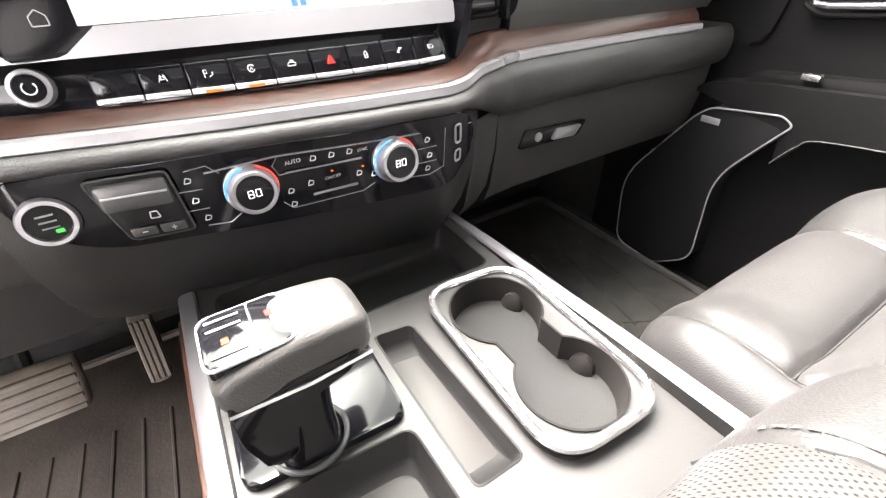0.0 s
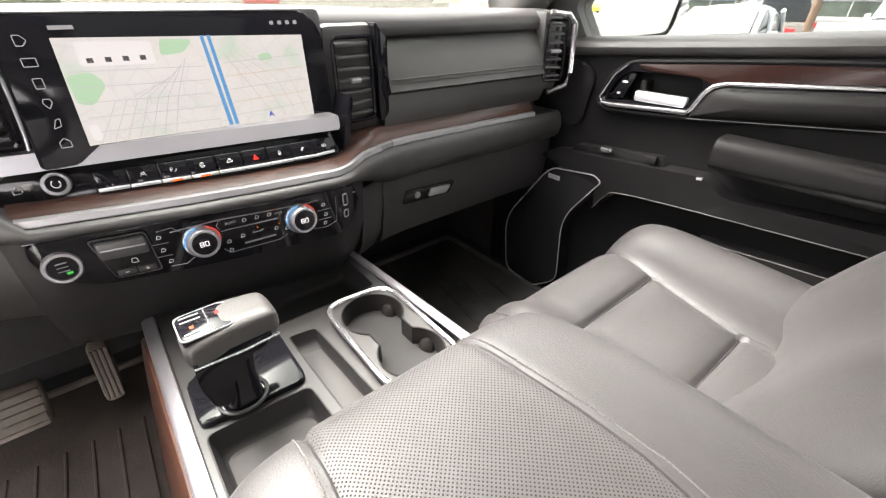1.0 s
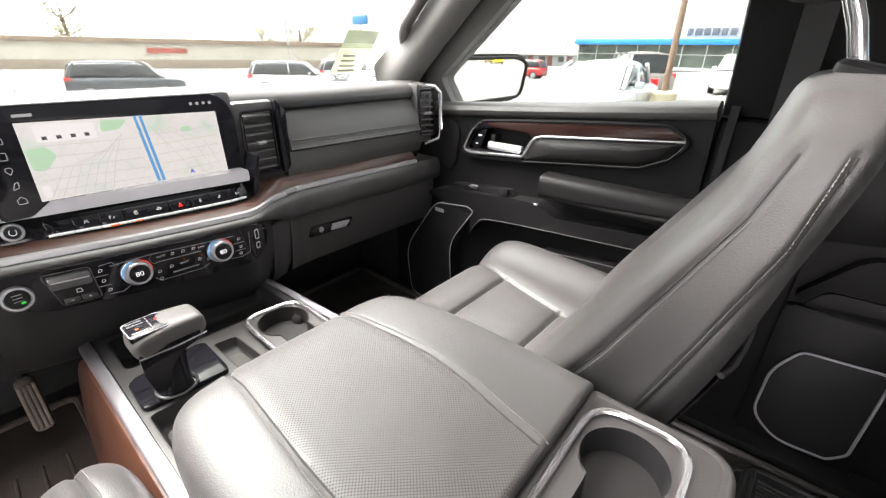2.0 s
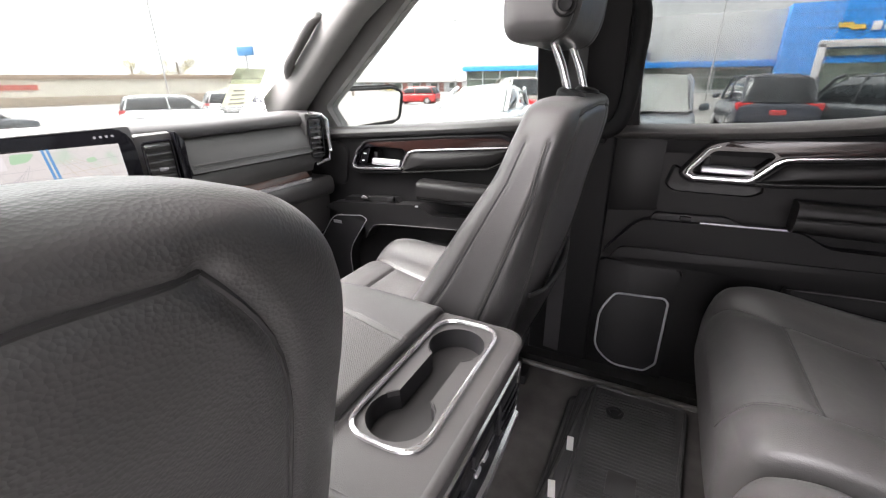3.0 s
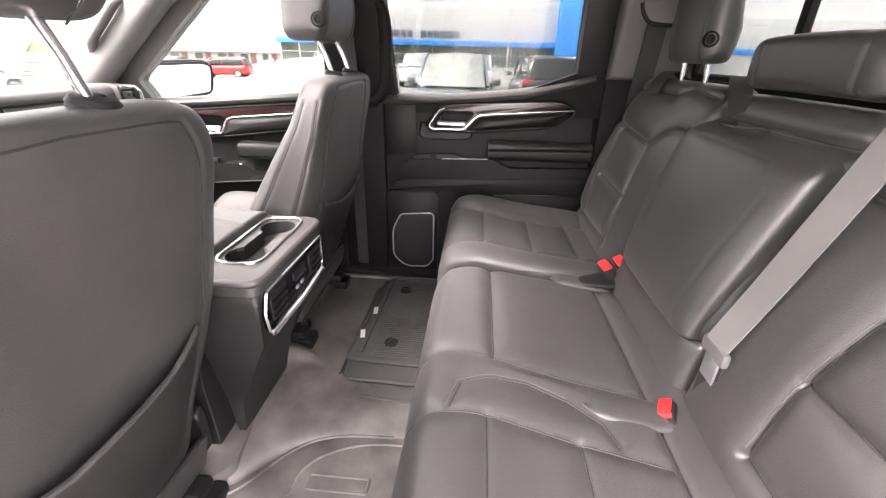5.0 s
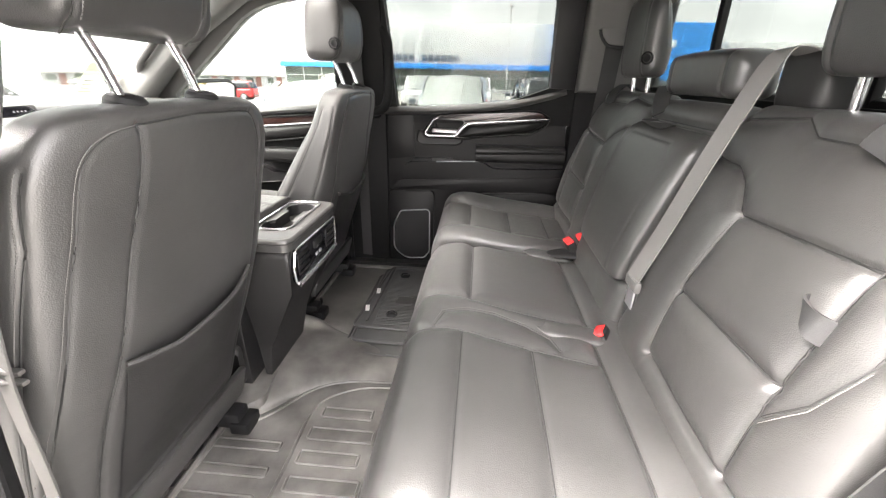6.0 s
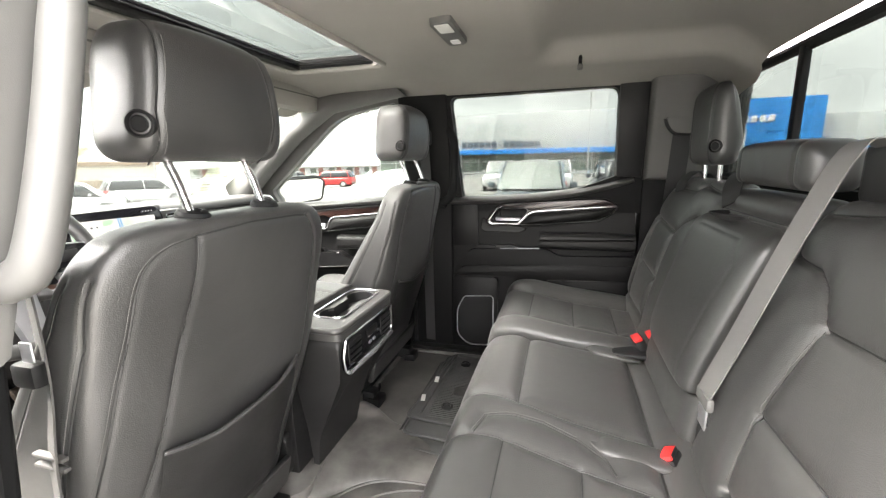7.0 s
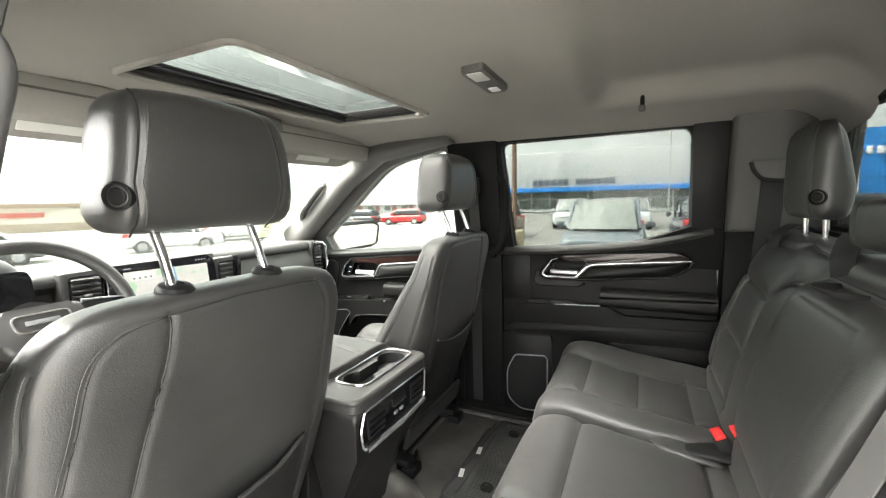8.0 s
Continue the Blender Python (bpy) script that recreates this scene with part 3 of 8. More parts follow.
sunroof = thing("sunroof", "tinted glass sunroof with a black frame, closed", "sunroof", (0, -0.23, 2.03))
part("glass", box(-0.44, 0.44, -0.49, 0.02, 2.022, 2.027), ROOF_GLASS, sunroof, "tinted glass panel")
part("frame", box(-0.362, 0.362, -0.086, -0.050, 1.996, 2.021, 0.003), MATTE, sunroof, "black front guide")
part("deflector", box(-0.345, 0.345, -0.100, -0.087, 2.004, 2.021, 0.003), PIANO, sunroof, "black wind deflector")
part("seal", tube([(-0.345, -0.106, 2.014), (0.345, -0.106, 2.014)], 0.003), MATTE, sunroof)
for s in (1, -1):
    for k, (a, z) in enumerate(((0.356, 1.997), (0.345, 2.004), (0.334, 2.010), (0.323, 2.015))):
        part("guide_rail", box(min(s * a, s * (a + 0.006)), max(s * a, s * (a + 0.006)), -0.408, -0.09, z, 2.021, 0.0015), MATTE, sunroof, "black slide rail")
for s in (1, -1):
    cx0, cy0, r0 = s * 0.364, -0.414, 0.075
    arc = [(cx0 - s * r0 * (1 - math.cos(q)), cy0 + r0 * (1 - math.sin(q))) for q in (math.pi / 2 * k / 10 for k in range(11))]
    part("corner_gusset", prism([(cx0, cy0)] + arc, "z", 1.9895, 2.010, 0.0), HEADLINER, sunroof, "rounded cloth corner of the opening")
part("lip", tube([(x, y, 1.990) for x, y in rounded([(-0.366, -0.416), (0.366, -0.416), (0.366, -0.050), (-0.366, -0.050)], 0.03)], 0.009, 8, True), HEADLINER, sunroof, "grey cloth-covered lip")

# header and windscreen, rear window
solid("trim", moved(box(-0.72, 0.72, 0.08, 0.15, 1.90, 1.99, 0.015), lambda c: (c.x, c.y - 0.05 * (abs(c.x) / 0.72) ** 2, c.z - 0.012 * (abs(c.x) / 0.72) ** 2)), HEADLINER, "grey header trim above the windscreen", "trim", kind="structure")
solid("window_3", moved(prism([(-0.66, 0.0), (0.66, 0.0), (0.84, 1.0), (-0.84, 1.0)], "z", 0, 0.005), lambda c: (c.x, 0.10 + 0.95 * c.y - 0.10 * (c.x / 0.8) ** 2, 1.945 - 0.455 * c.y + c.z)), GLASS, "large raked windscreen above the dashboard", "window", kind="structure")
RW = rounded([(-0.73, 1.60), (0.73, 1.60), (0.68, 1.935), (-0.68, 1.935)], 0.03)
solid("window_4", prism(RW, "y", -1.575, -1.58), TINTED, "tinted rear window with a sliding middle pane", "window", kind="structure")
for ob in [o for o in bpy.data.objects if o.name.startswith("window_") or o.name == "glass"]:
    ob.visible_shadow = False
rear_frame = thing("window_frame", "black frame of the rear cab window with two uprights", "window frame", (0, -1.57, 1.6), kind="structure")
part("surround", outline(RW, "y", -1.57, 0.016, 8), MATTE, rear_frame)
for x in (0.275, -0.275):
    part("upright", box(x - 0.014, x + 0.014, -1.574, -1.555, 1.60, 1.935, 0.004), MATTE, rear_frame)

for s in (1, -1):
    solid("wall", box(min(s * 0.80, s * 0.90), max(s * 0.80, s * 0.90), 0.60, 1.00, 0.74, 1.50), CARPET, "dark carpeted kick panel in the footwell", "wall", kind="structure")

# the driver's side: both doors stand open
WHITE_PAINT = surface("white_body_paint", (0.78, 0.79, 0.79), 0.25, vary=0.02, big=2, bump=0.0, rvary=0.03, coat=0.5)
def open_door(name, hinge, length, low, sill, turn, label):
    m = Matrix.Translation(hinge) @ Matrix.Rotation(radians(turn), 4, "Z")
    d = thing(name, label, "door", hinge, kind="structure")
    for nm, bm, mt in (("inner_panel", box(0.0, 0.05, -length, 0, low, sill, 0.015), SOFT), ("outer_skin", box(-0.08, 0.0, -length, 0, low, sill, 0.02), WHITE_PAINT),
                       ("armrest", box(0.05, 0.11, -length * 0.9, -length * 0.45, low + 0.45, low + 0.53, 0.02), LEATHER),
                       ("window_frame", outline([(-0.03, sill), (-length + 0.02, sill), (-length + 0.04, sill + 0.42), (-0.30, sill + 0.42)], "x", -0.02, 0.018), MATTE),
                       ("pane", prism([(-0.05, sill), (-length + 0.03, sill), (-length + 0.05, sill + 0.41), (-0.30, sill + 0.41)], "x", -0.022, -0.018), TINTED)):
        bm.transform(m)
        part(nm, bm, mt, d)
open_door("door_1", (-0.90, 0.62, 0), 0.98, 0.72, 1.46, -38, "driver's door standing open, with a dark inner panel")
solid("wall", splay(box(-0.955, -0.842, -0.530, -0.345, 0.70, 1.494, 0.014, 3), 0.09, -1), WHITE_PAINT, "white painted lower body pillar behind the driver's door", "pillar", kind="structure")
solid("wall", box(-0.955, -0.866, -0.535, -0.345, 1.497, 1.99, 0.012), WHITE_PAINT, "white painted body pillar behind the driver's door", "pillar", kind="structure")
solid("door_seal", tube([(-0.907, -0.532, 0.78), (-0.843, -0.532, 1.50), (-0.800, -0.530, 1.95)], 0.011, 8), MATTE, "black rubber door seal on the rear door opening", "seal", kind="structure")
solid("door_seal", tube([(-0.888, -0.528, 0.78), (-0.824, -0.528, 1.50), (-0.785, -0.528, 1.95)], 0.007, 8), MATTE, "black rubber inner door seal on the rear door opening", "seal", kind="structure")
open_door("door_4", (-0.985, -0.45, 0), 0.84, 0.72, 1.52, -82, "rear door behind the driver standing open")
# ---- passenger doors with their trim ----
def holed_plate(axis, outer, holes, a0, a1):
    """A plate with openings through it, facing along axis."""
    bm = holed_wall(outer, holes, a0, a1)
    if axis == "y":
        for v in bm.verts:
            v.co = Vector((v.co.y, v.co.x, v.co.z))
    elif axis == "z":
        for v in bm.verts:
            v.co = Vector((v.co.y, v.co.z, v.co.x))
    return bm


def strip_line(pts, axis, a, r, flat=1.0, n=8):
    return tube([place(axis, a, p) for p in pts], r, n, False, flat, place(axis, 1, (0, 0)))


def bowed(pts, axis, a0, a1, bulge, r, rings=5):
    """A cushion-like pad on a 2D outline: its face swells from the edge at a0 to a0 - bulge in the middle."""
    bm = bmesh.new()
    c = Vector((sum(p[0] for p in pts) / len(pts), sum(p[1] for p in pts) / len(pts)))
    lo, hi = min(p[1] for p in pts), max(p[1] for p in pts)
    inset = lambda p, k: (p[0] + (c.x - p[0]) * k * min(1.0, 2.5 * (hi - lo) / max(1e-6, abs(p[0] - c.x))) * 0.5, p[1] + (c.y + (p[0] - c.x) * SLOPE[0] - p[1]) * k)
    levels = [(None, a1), (0.0, a0 + r)] + [(r / (hi - lo) * 2 * (1 - math.cos(q)), a0 + r * (1 - math.sin(q))) for q in (0.5, 1.0, 1.4)] + [(0.15 + 0.75 * k / rings, a0 - bulge * (1 - (1 - (k + 1) / (rings + 1)) ** 2)) for k in range(rings + 1)]
    loops = [[bm.verts.new(place(axis, h, p if k is None else inset(p, k))) for p in pts] for k, h in levels]
    n = len(pts)
    for p, q in zip(loops, loops[1:]):
        for j in range(n):
            bm.faces.new((p[j], p[(j + 1) % n], q[(j + 1) % n], q[j]))
    bm.faces.new(loops[0][::-1])
    bm.faces.new(loops[-1])
    return bm


SLOPE = [0.0]


def band(pts, axis, a, widths, h):
    """A flat metal band along 2D points, each with its own width, its face raised by h and rounded."""
    k = len(pts)
    P = [Vector(p) for p in pts]
    bm = bmesh.new()
    rings = []
    for i, p in enumerate(P):
        d = (P[min(i + 1, k - 1)] - P[max(i - 1, 0)]).normalized()
        u = Vector((-d.y, d.x)) * widths[i] / 2
        rings.append([bm.verts.new(place(axis, a - q, p + u * w)) for w, q in ((1, -0.006), (1, 0), (0.75, h * 0.7), (0.25, h), (-0.25, h), (-0.75, h * 0.7), (-1, 0), (-1, -0.006))])
    for p, q in zip(rings, rings[1:]):
        for j in range(8):
            bm.faces.new((p[j], p[(j + 1) % 8], q[(j + 1) % 8], q[j]))
    bm.faces.new(rings[0][::-1])
    bm.faces.new(rings[-1])
    return bm


def door_pull(door, x, rim, cavity, chrome, widths, inlay, pad, release, slope):
    """The handle group: dark rim, hollow with a release lever, walnut strip, chrome band and padded pull."""
    part("pull_rim", holed_plate("x", rim, [cavity], x + 0.006, x + 0.03), PIANO, door, "gloss black rim of the handle group")
    part("rim_edge", outline(rim, "x", x + 0.008, 0.0045, 8), DOOR, door, "rounded dark edge")
    part("handle_hollow", prism(cavity, "x", x + 0.052, x + 0.056), MATTE, door, "black hollow behind the release lever")
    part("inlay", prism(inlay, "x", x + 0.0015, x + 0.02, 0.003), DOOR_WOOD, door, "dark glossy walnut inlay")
    part("chrome_line", band(chrome, "x", x, widths, 0.0032), CHROME, door, "chrome trim band")
    SLOPE[0] = slope
    part("pull_pad", bowed(pad, "x", x - 0.003, x + 0.02, 0.014, 0.005), DOOR_HIDE, door, "padded black pull")
    y0, y1, z0, z1 = release
    lever = part("inner_handle", moved(box(x + 0.004, x + 0.018, y0, y1, z0, z1, 0.005, 3), lambda c: (c.x + 0.25 * (c.z - z0), c.y, c.z)), SATIN, door, "satin chrome door release lever")
    part("lever_root", box(x + 0.016, x + 0.050, y1 - 0.018, y1 - 0.004, z0 - 0.002, z1 + 0.020, 0.004), MATTE, lever)


door = thing("door_2", "closed front passenger door with dark trim, walnut inlay and chrome", "door", (0.85, 0.1, 0.80), kind="structure")
CAVF = rounded([(0.262, 1.400), (0.288, 1.354), (0.113, 1.364), (0.088, 1.402), (0.096, 1.418), (0.235, 1.418)], [0.012, 0.01, 0.006, 0.006, 0.006, 0.012], 4)
RIMF = rounded([(0.308, 1.344), (0.284, 1.402), (0.243, 1.435), (-0.041, 1.461), (-0.232, 1.474), (-0.268, 1.455), (-0.278, 1.439), (-0.252, 1.407), (-0.198, 1.379), (0.139, 1.341), (0.279, 1.331)], [0.008, 0.02, 0.02, 0.05, 0.012, 0.008, 0.01, 0.02, 0.03, 0.05, 0.012], 4)
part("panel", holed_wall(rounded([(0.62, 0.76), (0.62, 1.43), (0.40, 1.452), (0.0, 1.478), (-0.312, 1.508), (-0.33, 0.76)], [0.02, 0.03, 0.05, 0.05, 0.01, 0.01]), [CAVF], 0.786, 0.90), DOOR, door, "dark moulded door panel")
# sill in the paler dash hide, so its colour carries the skylight
part("sill_cap", tube(curve_pts([(0.800, 0.50, 1.443), (0.800, 0.38, 1.452), (0.800, 0.0, 1.480), (0.800, -0.312, 1.508)], 12), 0.034, 14, False, 0.6, (0, 0, 1)), PAD, door, "soft window sill")
part("shadow_edge", box(0.79, 0.86, -0.345, -0.330, 0.78, 1.52), MATTE, door)
part("upper_swell", prism(rounded([(0.56, 1.275), (0.50, 1.415), (0.36, 1.425), (0.325, 1.40), (0.345, 1.275)], 0.025), "x", 0.776, 0.79, 0.008, 3), DOOR, door, "moulded swelling ahead of the handle")
door_pull(door, 0.762, RIMF, CAVF, [(0.243, 1.431), (0.272, 1.405), (0.296, 1.358), (0.290, 1.346), (0.270, 1.344), (0.106, 1.355), (0.097, 1.364), (0.082, 1.396), (0.070, 1.409), (0.050, 1.416), (-0.10, 1.430), (-0.272, 1.446)],
          [0.003, 0.004, 0.006, 0.008, 0.009, 0.009, 0.010, 0.010, 0.010, 0.008, 0.007, 0.006],
          rounded([(0.225, 1.432), (-0.041, 1.456), (-0.230, 1.468), (-0.266, 1.451), (0.050, 1.420), (0.078, 1.412), (0.098, 1.421), (0.205, 1.423)], 0.004),
          rounded([(0.100, 1.349), (0.074, 1.400), (0.054, 1.410), (-0.270, 1.441), (-0.250, 1.410), (-0.198, 1.383)], [0.006, 0.01, 0.01, 0.004, 0.012, 0.02], 4), (0.112, 0.222, 1.360, 1.381), -0.085)
part("pull_line", strip_line([(0.100, 1.346), (-0.195, 1.381), (-0.250, 1.408), (-0.272, 1.436)], "x", 0.7575, 0.0010), EDGE, door, "thin grey line")
part("lock_switch", prism(rounded([(0.280, 1.360), (0.250, 1.412), (0.226, 1.412), (0.248, 1.358)], 0.004), "x", 0.772, 0.80, 0.003), PIANO, door, "black lock switch")
part("switch_mark", box(0.7712, 0.7730, 0.243, 0.255, 1.392, 1.396), WHITE_MARK, door)
part("switch_mark", box(0.7712, 0.7730, 0.255, 0.263, 1.368, 1.372), WHITE_MARK, door)
arm_f = Padded("y", [(0.022, 0.762, 1.290, 0.036, 0.022), (0.0, 0.752, 1.286, 0.046, 0.042), (-0.08, 0.748, 1.287, 0.050, 0.049), (-0.20, 0.748, 1.293, 0.050, 0.050), (-0.262, 0.748, 1.299, 0.049, 0.046), (-0.33, 0.748, 1.301, 0.048, 0.044)], 3.4, (0.012, 0.004), 90, 60, [("x", -1, [(0.03, 1.276), (-0.10, 1.281), (-0.33, 1.297)], 0.004, 0.003)])
part("armrest", arm_f.mesh(), DOOR_HIDE, door, "padded armrest with a seam")
part("shelf", prism(rounded([(0.42, 1.196), (0.40, 1.212), (0.352, 1.224), (0.030, 1.249), (-0.015, 1.219), (-0.33, 1.243), (-0.33, 1.204), (0.002, 1.183), (0.185, 1.166), (0.219, 1.146), (0.245, 1.105), (0.252, 1.165), (0.36, 1.182)], [0.008, 0.01, 0.02, 0.012, 0.02, 0.004, 0.004, 0.05, 0.02, 0.02, 0.004, 0.006, 0.01]), "x", 0.738, 0.79, 0.010, 3), DOOR, door, "moulded switch shelf")
part("switch_tray", prism(rounded([(0.345, 1.222), (0.335, 1.240), (0.13, 1.258), (0.11, 1.240)], 0.006), "x", 0.758, 0.79, 0.006), DOOR, door, "black switch tray")
part("window_switch", box(0.748, 0.764, 0.235, 0.262, 1.242, 1.252, 0.002), CHROME, door, "chrome-tipped window switch")
part("switch_knob", box(0.746, 0.764, 0.130, 0.155, 1.244, 1.262, 0.004), MATTE, door, "small black switch")
part("shelf_catch", box(0.734, 0.742, 0.030, 0.040, 1.243, 1.248, 0.001), BRIGHT, door)
part("arc_line", strip_line(curve_pts([(0.247, 1.105), (0.221, 1.143), (0.186, 1.163), (0.002, 1.180), (-0.325, 1.202)], 20), "x", 0.7375, 0.0012), EDGE, door, "grey moulding line")
# lower panel and pocket
part("pocket", prism(rounded([(0.012, 1.116), (-0.325, 1.143), (-0.325, 0.80), (-0.02, 0.80)], 0.012), "x", 0.745, 0.79, 0.008), DOOR, door, "map pocket panel")
part("pocket_edge", strip_line([(0.012, 1.117), (-0.325, 1.144)], "x", 0.746, 0.0013), EDGE, door)
SPK = rounded([(0.400, 1.150), (0.375, 1.172), (0.257, 1.186), (0.237, 1.174), (0.326, 1.046), (0.312, 0.850), (0.390, 0.790), (0.500, 0.800), (0.522, 0.975)], [0.02, 0.02, 0.01, 0.008, 0.05, 0.03, 0.02, 0.03, 0.06], 5)
spk = part("speaker", prism(SPK, "x", 0.7385, 0.79, 0.003), MATTE, door, "black speaker grille")
part("trim_ring", outline(SPK, "x", 0.7375, 0.0017, 6), BRIGHT, spk, "satin trim ring")
part("badge", box(0.7370, 0.740, 0.352, 0.388, 1.142, 1.154, 0.001), BRIGHT, spk)

door = thing("door_3", "closed rear passenger door with dark trim, walnut inlay and chrome", "door", (0.85, -0.9, 0.80), kind="structure")
CAVR = rounded([(-0.742, 1.462), (-0.704, 1.412), (-0.712, 1.402), (-0.813, 1.404), (-0.836, 1.424), (-0.862, 1.453), (-0.852, 1.464)], [0.010, 0.006, 0.006, 0.008, 0.01, 0.006, 0.006], 4)
RIMR = rounded([(-0.678, 1.405), (-0.728, 1.476), (-0.768, 1.488), (-1.135, 1.508), (-1.180, 1.506), (-1.224, 1.479), (-1.212, 1.452), (-1.153, 1.416), (-0.877, 1.389), (-0.700, 1.388)], [0.012, 0.025, 0.02, 0.05, 0.02, 0.012, 0.02, 0.03, 0.03, 0.012], 4)
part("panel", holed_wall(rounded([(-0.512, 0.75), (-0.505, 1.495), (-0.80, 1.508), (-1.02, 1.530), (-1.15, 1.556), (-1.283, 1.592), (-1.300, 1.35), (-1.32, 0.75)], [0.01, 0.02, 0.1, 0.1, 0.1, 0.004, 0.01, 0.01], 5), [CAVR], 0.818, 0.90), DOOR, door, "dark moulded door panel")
# same paler hide paints the sky-lit top of the rear sill
part("sill_cap", tube(curve_pts([(0.824, -0.515, 1.494), (0.824, -0.80, 1.505), (0.824, -1.02, 1.527), (0.824, -1.15, 1.553), (0.820, -1.275, 1.588)], 16), 0.034, 14, False, 0.55, (0, 0, 1)), PAD, door, "soft window sill")
part("lock_pin", tube([(0.822, -1.19, 1.565), (0.822, -1.19, 1.592)], 0.004, 8), MATTE, door, "black lock pin")
part("front_panel", prism(rounded([(-0.515, 1.285), (-0.515, 1.478), (-0.640, 1.482), (-0.646, 1.30)], 0.010), "x", 0.810, 0.83, 0.004), DOOR, door, "flat panel ahead of the handle")
# near-black pad on the panel stands in for shadow below the handle
part("handle_bowl", bowed(rounded([(-0.650, 1.372), (-0.662, 1.425), (-0.715, 1.40), (-0.850, 1.392), (-0.862, 1.372), (-0.835, 1.356), (-0.67, 1.356)], 0.012, 3), "x", 0.808, 0.83, -0.004, 0.006), DOOR_HIDE, door, "black scoop under the handle")
door_pull(door, 0.797, RIMR, CAVR, [(-0.752, 1.473), (-0.730, 1.464), (-0.697, 1.416), (-0.694, 1.405), (-0.708, 1.396), (-0.817, 1.397), (-0.828, 1.402), (-0.862, 1.439), (-0.878, 1.450), (-0.900, 1.454), (-1.05, 1.466), (-1.217, 1.478)],
          [0.003, 0.004, 0.007, 0.009, 0.010, 0.010, 0.011, 0.011, 0.010, 0.008, 0.006, 0.005],
          rounded([(-0.770, 1.484), (-1.135, 1.503), (-1.178, 1.501), (-1.214, 1.483), (-0.895, 1.459), (-0.868, 1.456), (-0.852, 1.470), (-0.760, 1.472)], 0.004),
          rounded([(-0.832, 1.396), (-0.868, 1.436), (-0.884, 1.446), (-1.215, 1.473), (-1.204, 1.454), (-1.150, 1.420), (-0.877, 1.394)], [0.006, 0.01, 0.01, 0.004, 0.012, 0.02, 0.02], 4), (-0.832, -0.722, 1.408, 1.426), -0.085)
part("pull_line", strip_line([(-0.835, 1.392), (-1.15, 1.418), (-1.206, 1.451), (-1.220, 1.474)], "x", 0.7925, 0.0010), EDGE, door, "thin grey line")
arm_r = Padded("y", [(-0.918, 0.800, 1.330, 0.030, 0.018), (-0.940, 0.792, 1.322, 0.042, 0.036), (-0.990, 0.790, 1.318, 0.046, 0.045), (-1.10, 0.790, 1.322, 0.048, 0.048), (-1.30, 0.790, 1.330, 0.048, 0.047)], 3.6, (0.012, 0.004), 90, 60, [("x", -1, [(-0.92, 1.332), (-1.30, 1.345)], 0.004, 0.003)])
part("armrest", arm_r.mesh(), DOOR_HIDE, door, "padded armrest with a seam")
part("shelf", prism(rounded([(-0.528, 1.172), (-0.600, 1.266), (-0.622, 1.280), (-0.945, 1.292), (-1.000, 1.260), (-1.308, 1.270), (-1.308, 1.165), (-0.60, 1.152)], [0.01, 0.02, 0.02, 0.02, 0.02, 0.004, 0.004, 0.02]), "x", 0.788, 0.825, 0.012, 3), DOOR, door, "moulded shelf")
part("shelf_crease", prism(rounded([(-0.545, 1.160), (-0.575, 1.200), (-1.306, 1.235), (-1.306, 1.165)], 0.01), "x", 0.782, 0.80, 0.005, 3), DOOR, door, "lower step of the shelf")
part("shelf_lip", strip_line([(-0.745, 1.287), (-0.940, 1.294)], "x", 0.791, 0.0024), SATIN, door, "bright lip")
part("switch_tray", prism(rounded([(-0.632, 1.278), (-0.642, 1.298), (-0.80, 1.304), (-0.835, 1.286)], 0.008), "x", 0.800, 0.825, 0.006), MATTE, door, "black switch tray")
part("window_switch", box(0.790, 0.804, -0.725, -0.700, 1.286, 1.298, 0.003), MATTE, door, "black window switch")
part("speaker_panel", prism(rounded([(-0.52, 0.775), (-0.52, 1.148), (-0.735, 1.150), (-0.735, 0.775)], 0.02), "x", 0.803, 0.825, 0.008), DOOR, door, "dark speaker panel")
SPK = rounded([(-0.545, 0.985), (-0.580, 1.052), (-0.705, 1.062), (-0.716, 1.050), (-0.716, 0.850), (-0.690, 0.818), (-0.600, 0.812), (-0.545, 0.860)], [0.03, 0.015, 0.01, 0.01, 0.01, 0.01, 0.03, 0.03], 5)
spk = part("speaker", prism(SPK, "x", 0.798, 0.825, 0.003), MATTE, door, "black speaker grille")
part("trim_ring", outline(SPK, "x", 0.797, 0.003, 6), BRIGHT, spk, "bright trim ring")
part("pocket", prism(rounded([(-0.95, 1.148), (-1.30, 1.165), (-1.30, 0.82), (-0.93, 0.82)], 0.012), "x", 0.792, 0.825, 0.008), DOOR, door, "map pocket panel")
part("pocket_edge", strip_line([(-0.952, 1.150), (-1.30, 1.167)], "x", 0.793, 0.0013), EDGE, door)
part("rear_cover", tumble(prism([(-1.206, 1.60), (-1.196, 1.94), (-1.300, 1.955), (-1.300, 1.595)], "x", 0.800, 0.815, 0.004)), MATTE, door, "black window cover panel")

# door seals and the sill plate
solid("trim", prism(rounded([(0.0, 0.772), (0.0, 0.80), (-0.48, 0.80), (-1.30, 0.80), (-1.30, 0.772)], 0.004), "x", 0.752, 0.86, 0.006), SOFT_LOW, "dark sill plate below the passenger doors", "trim", kind="structure")
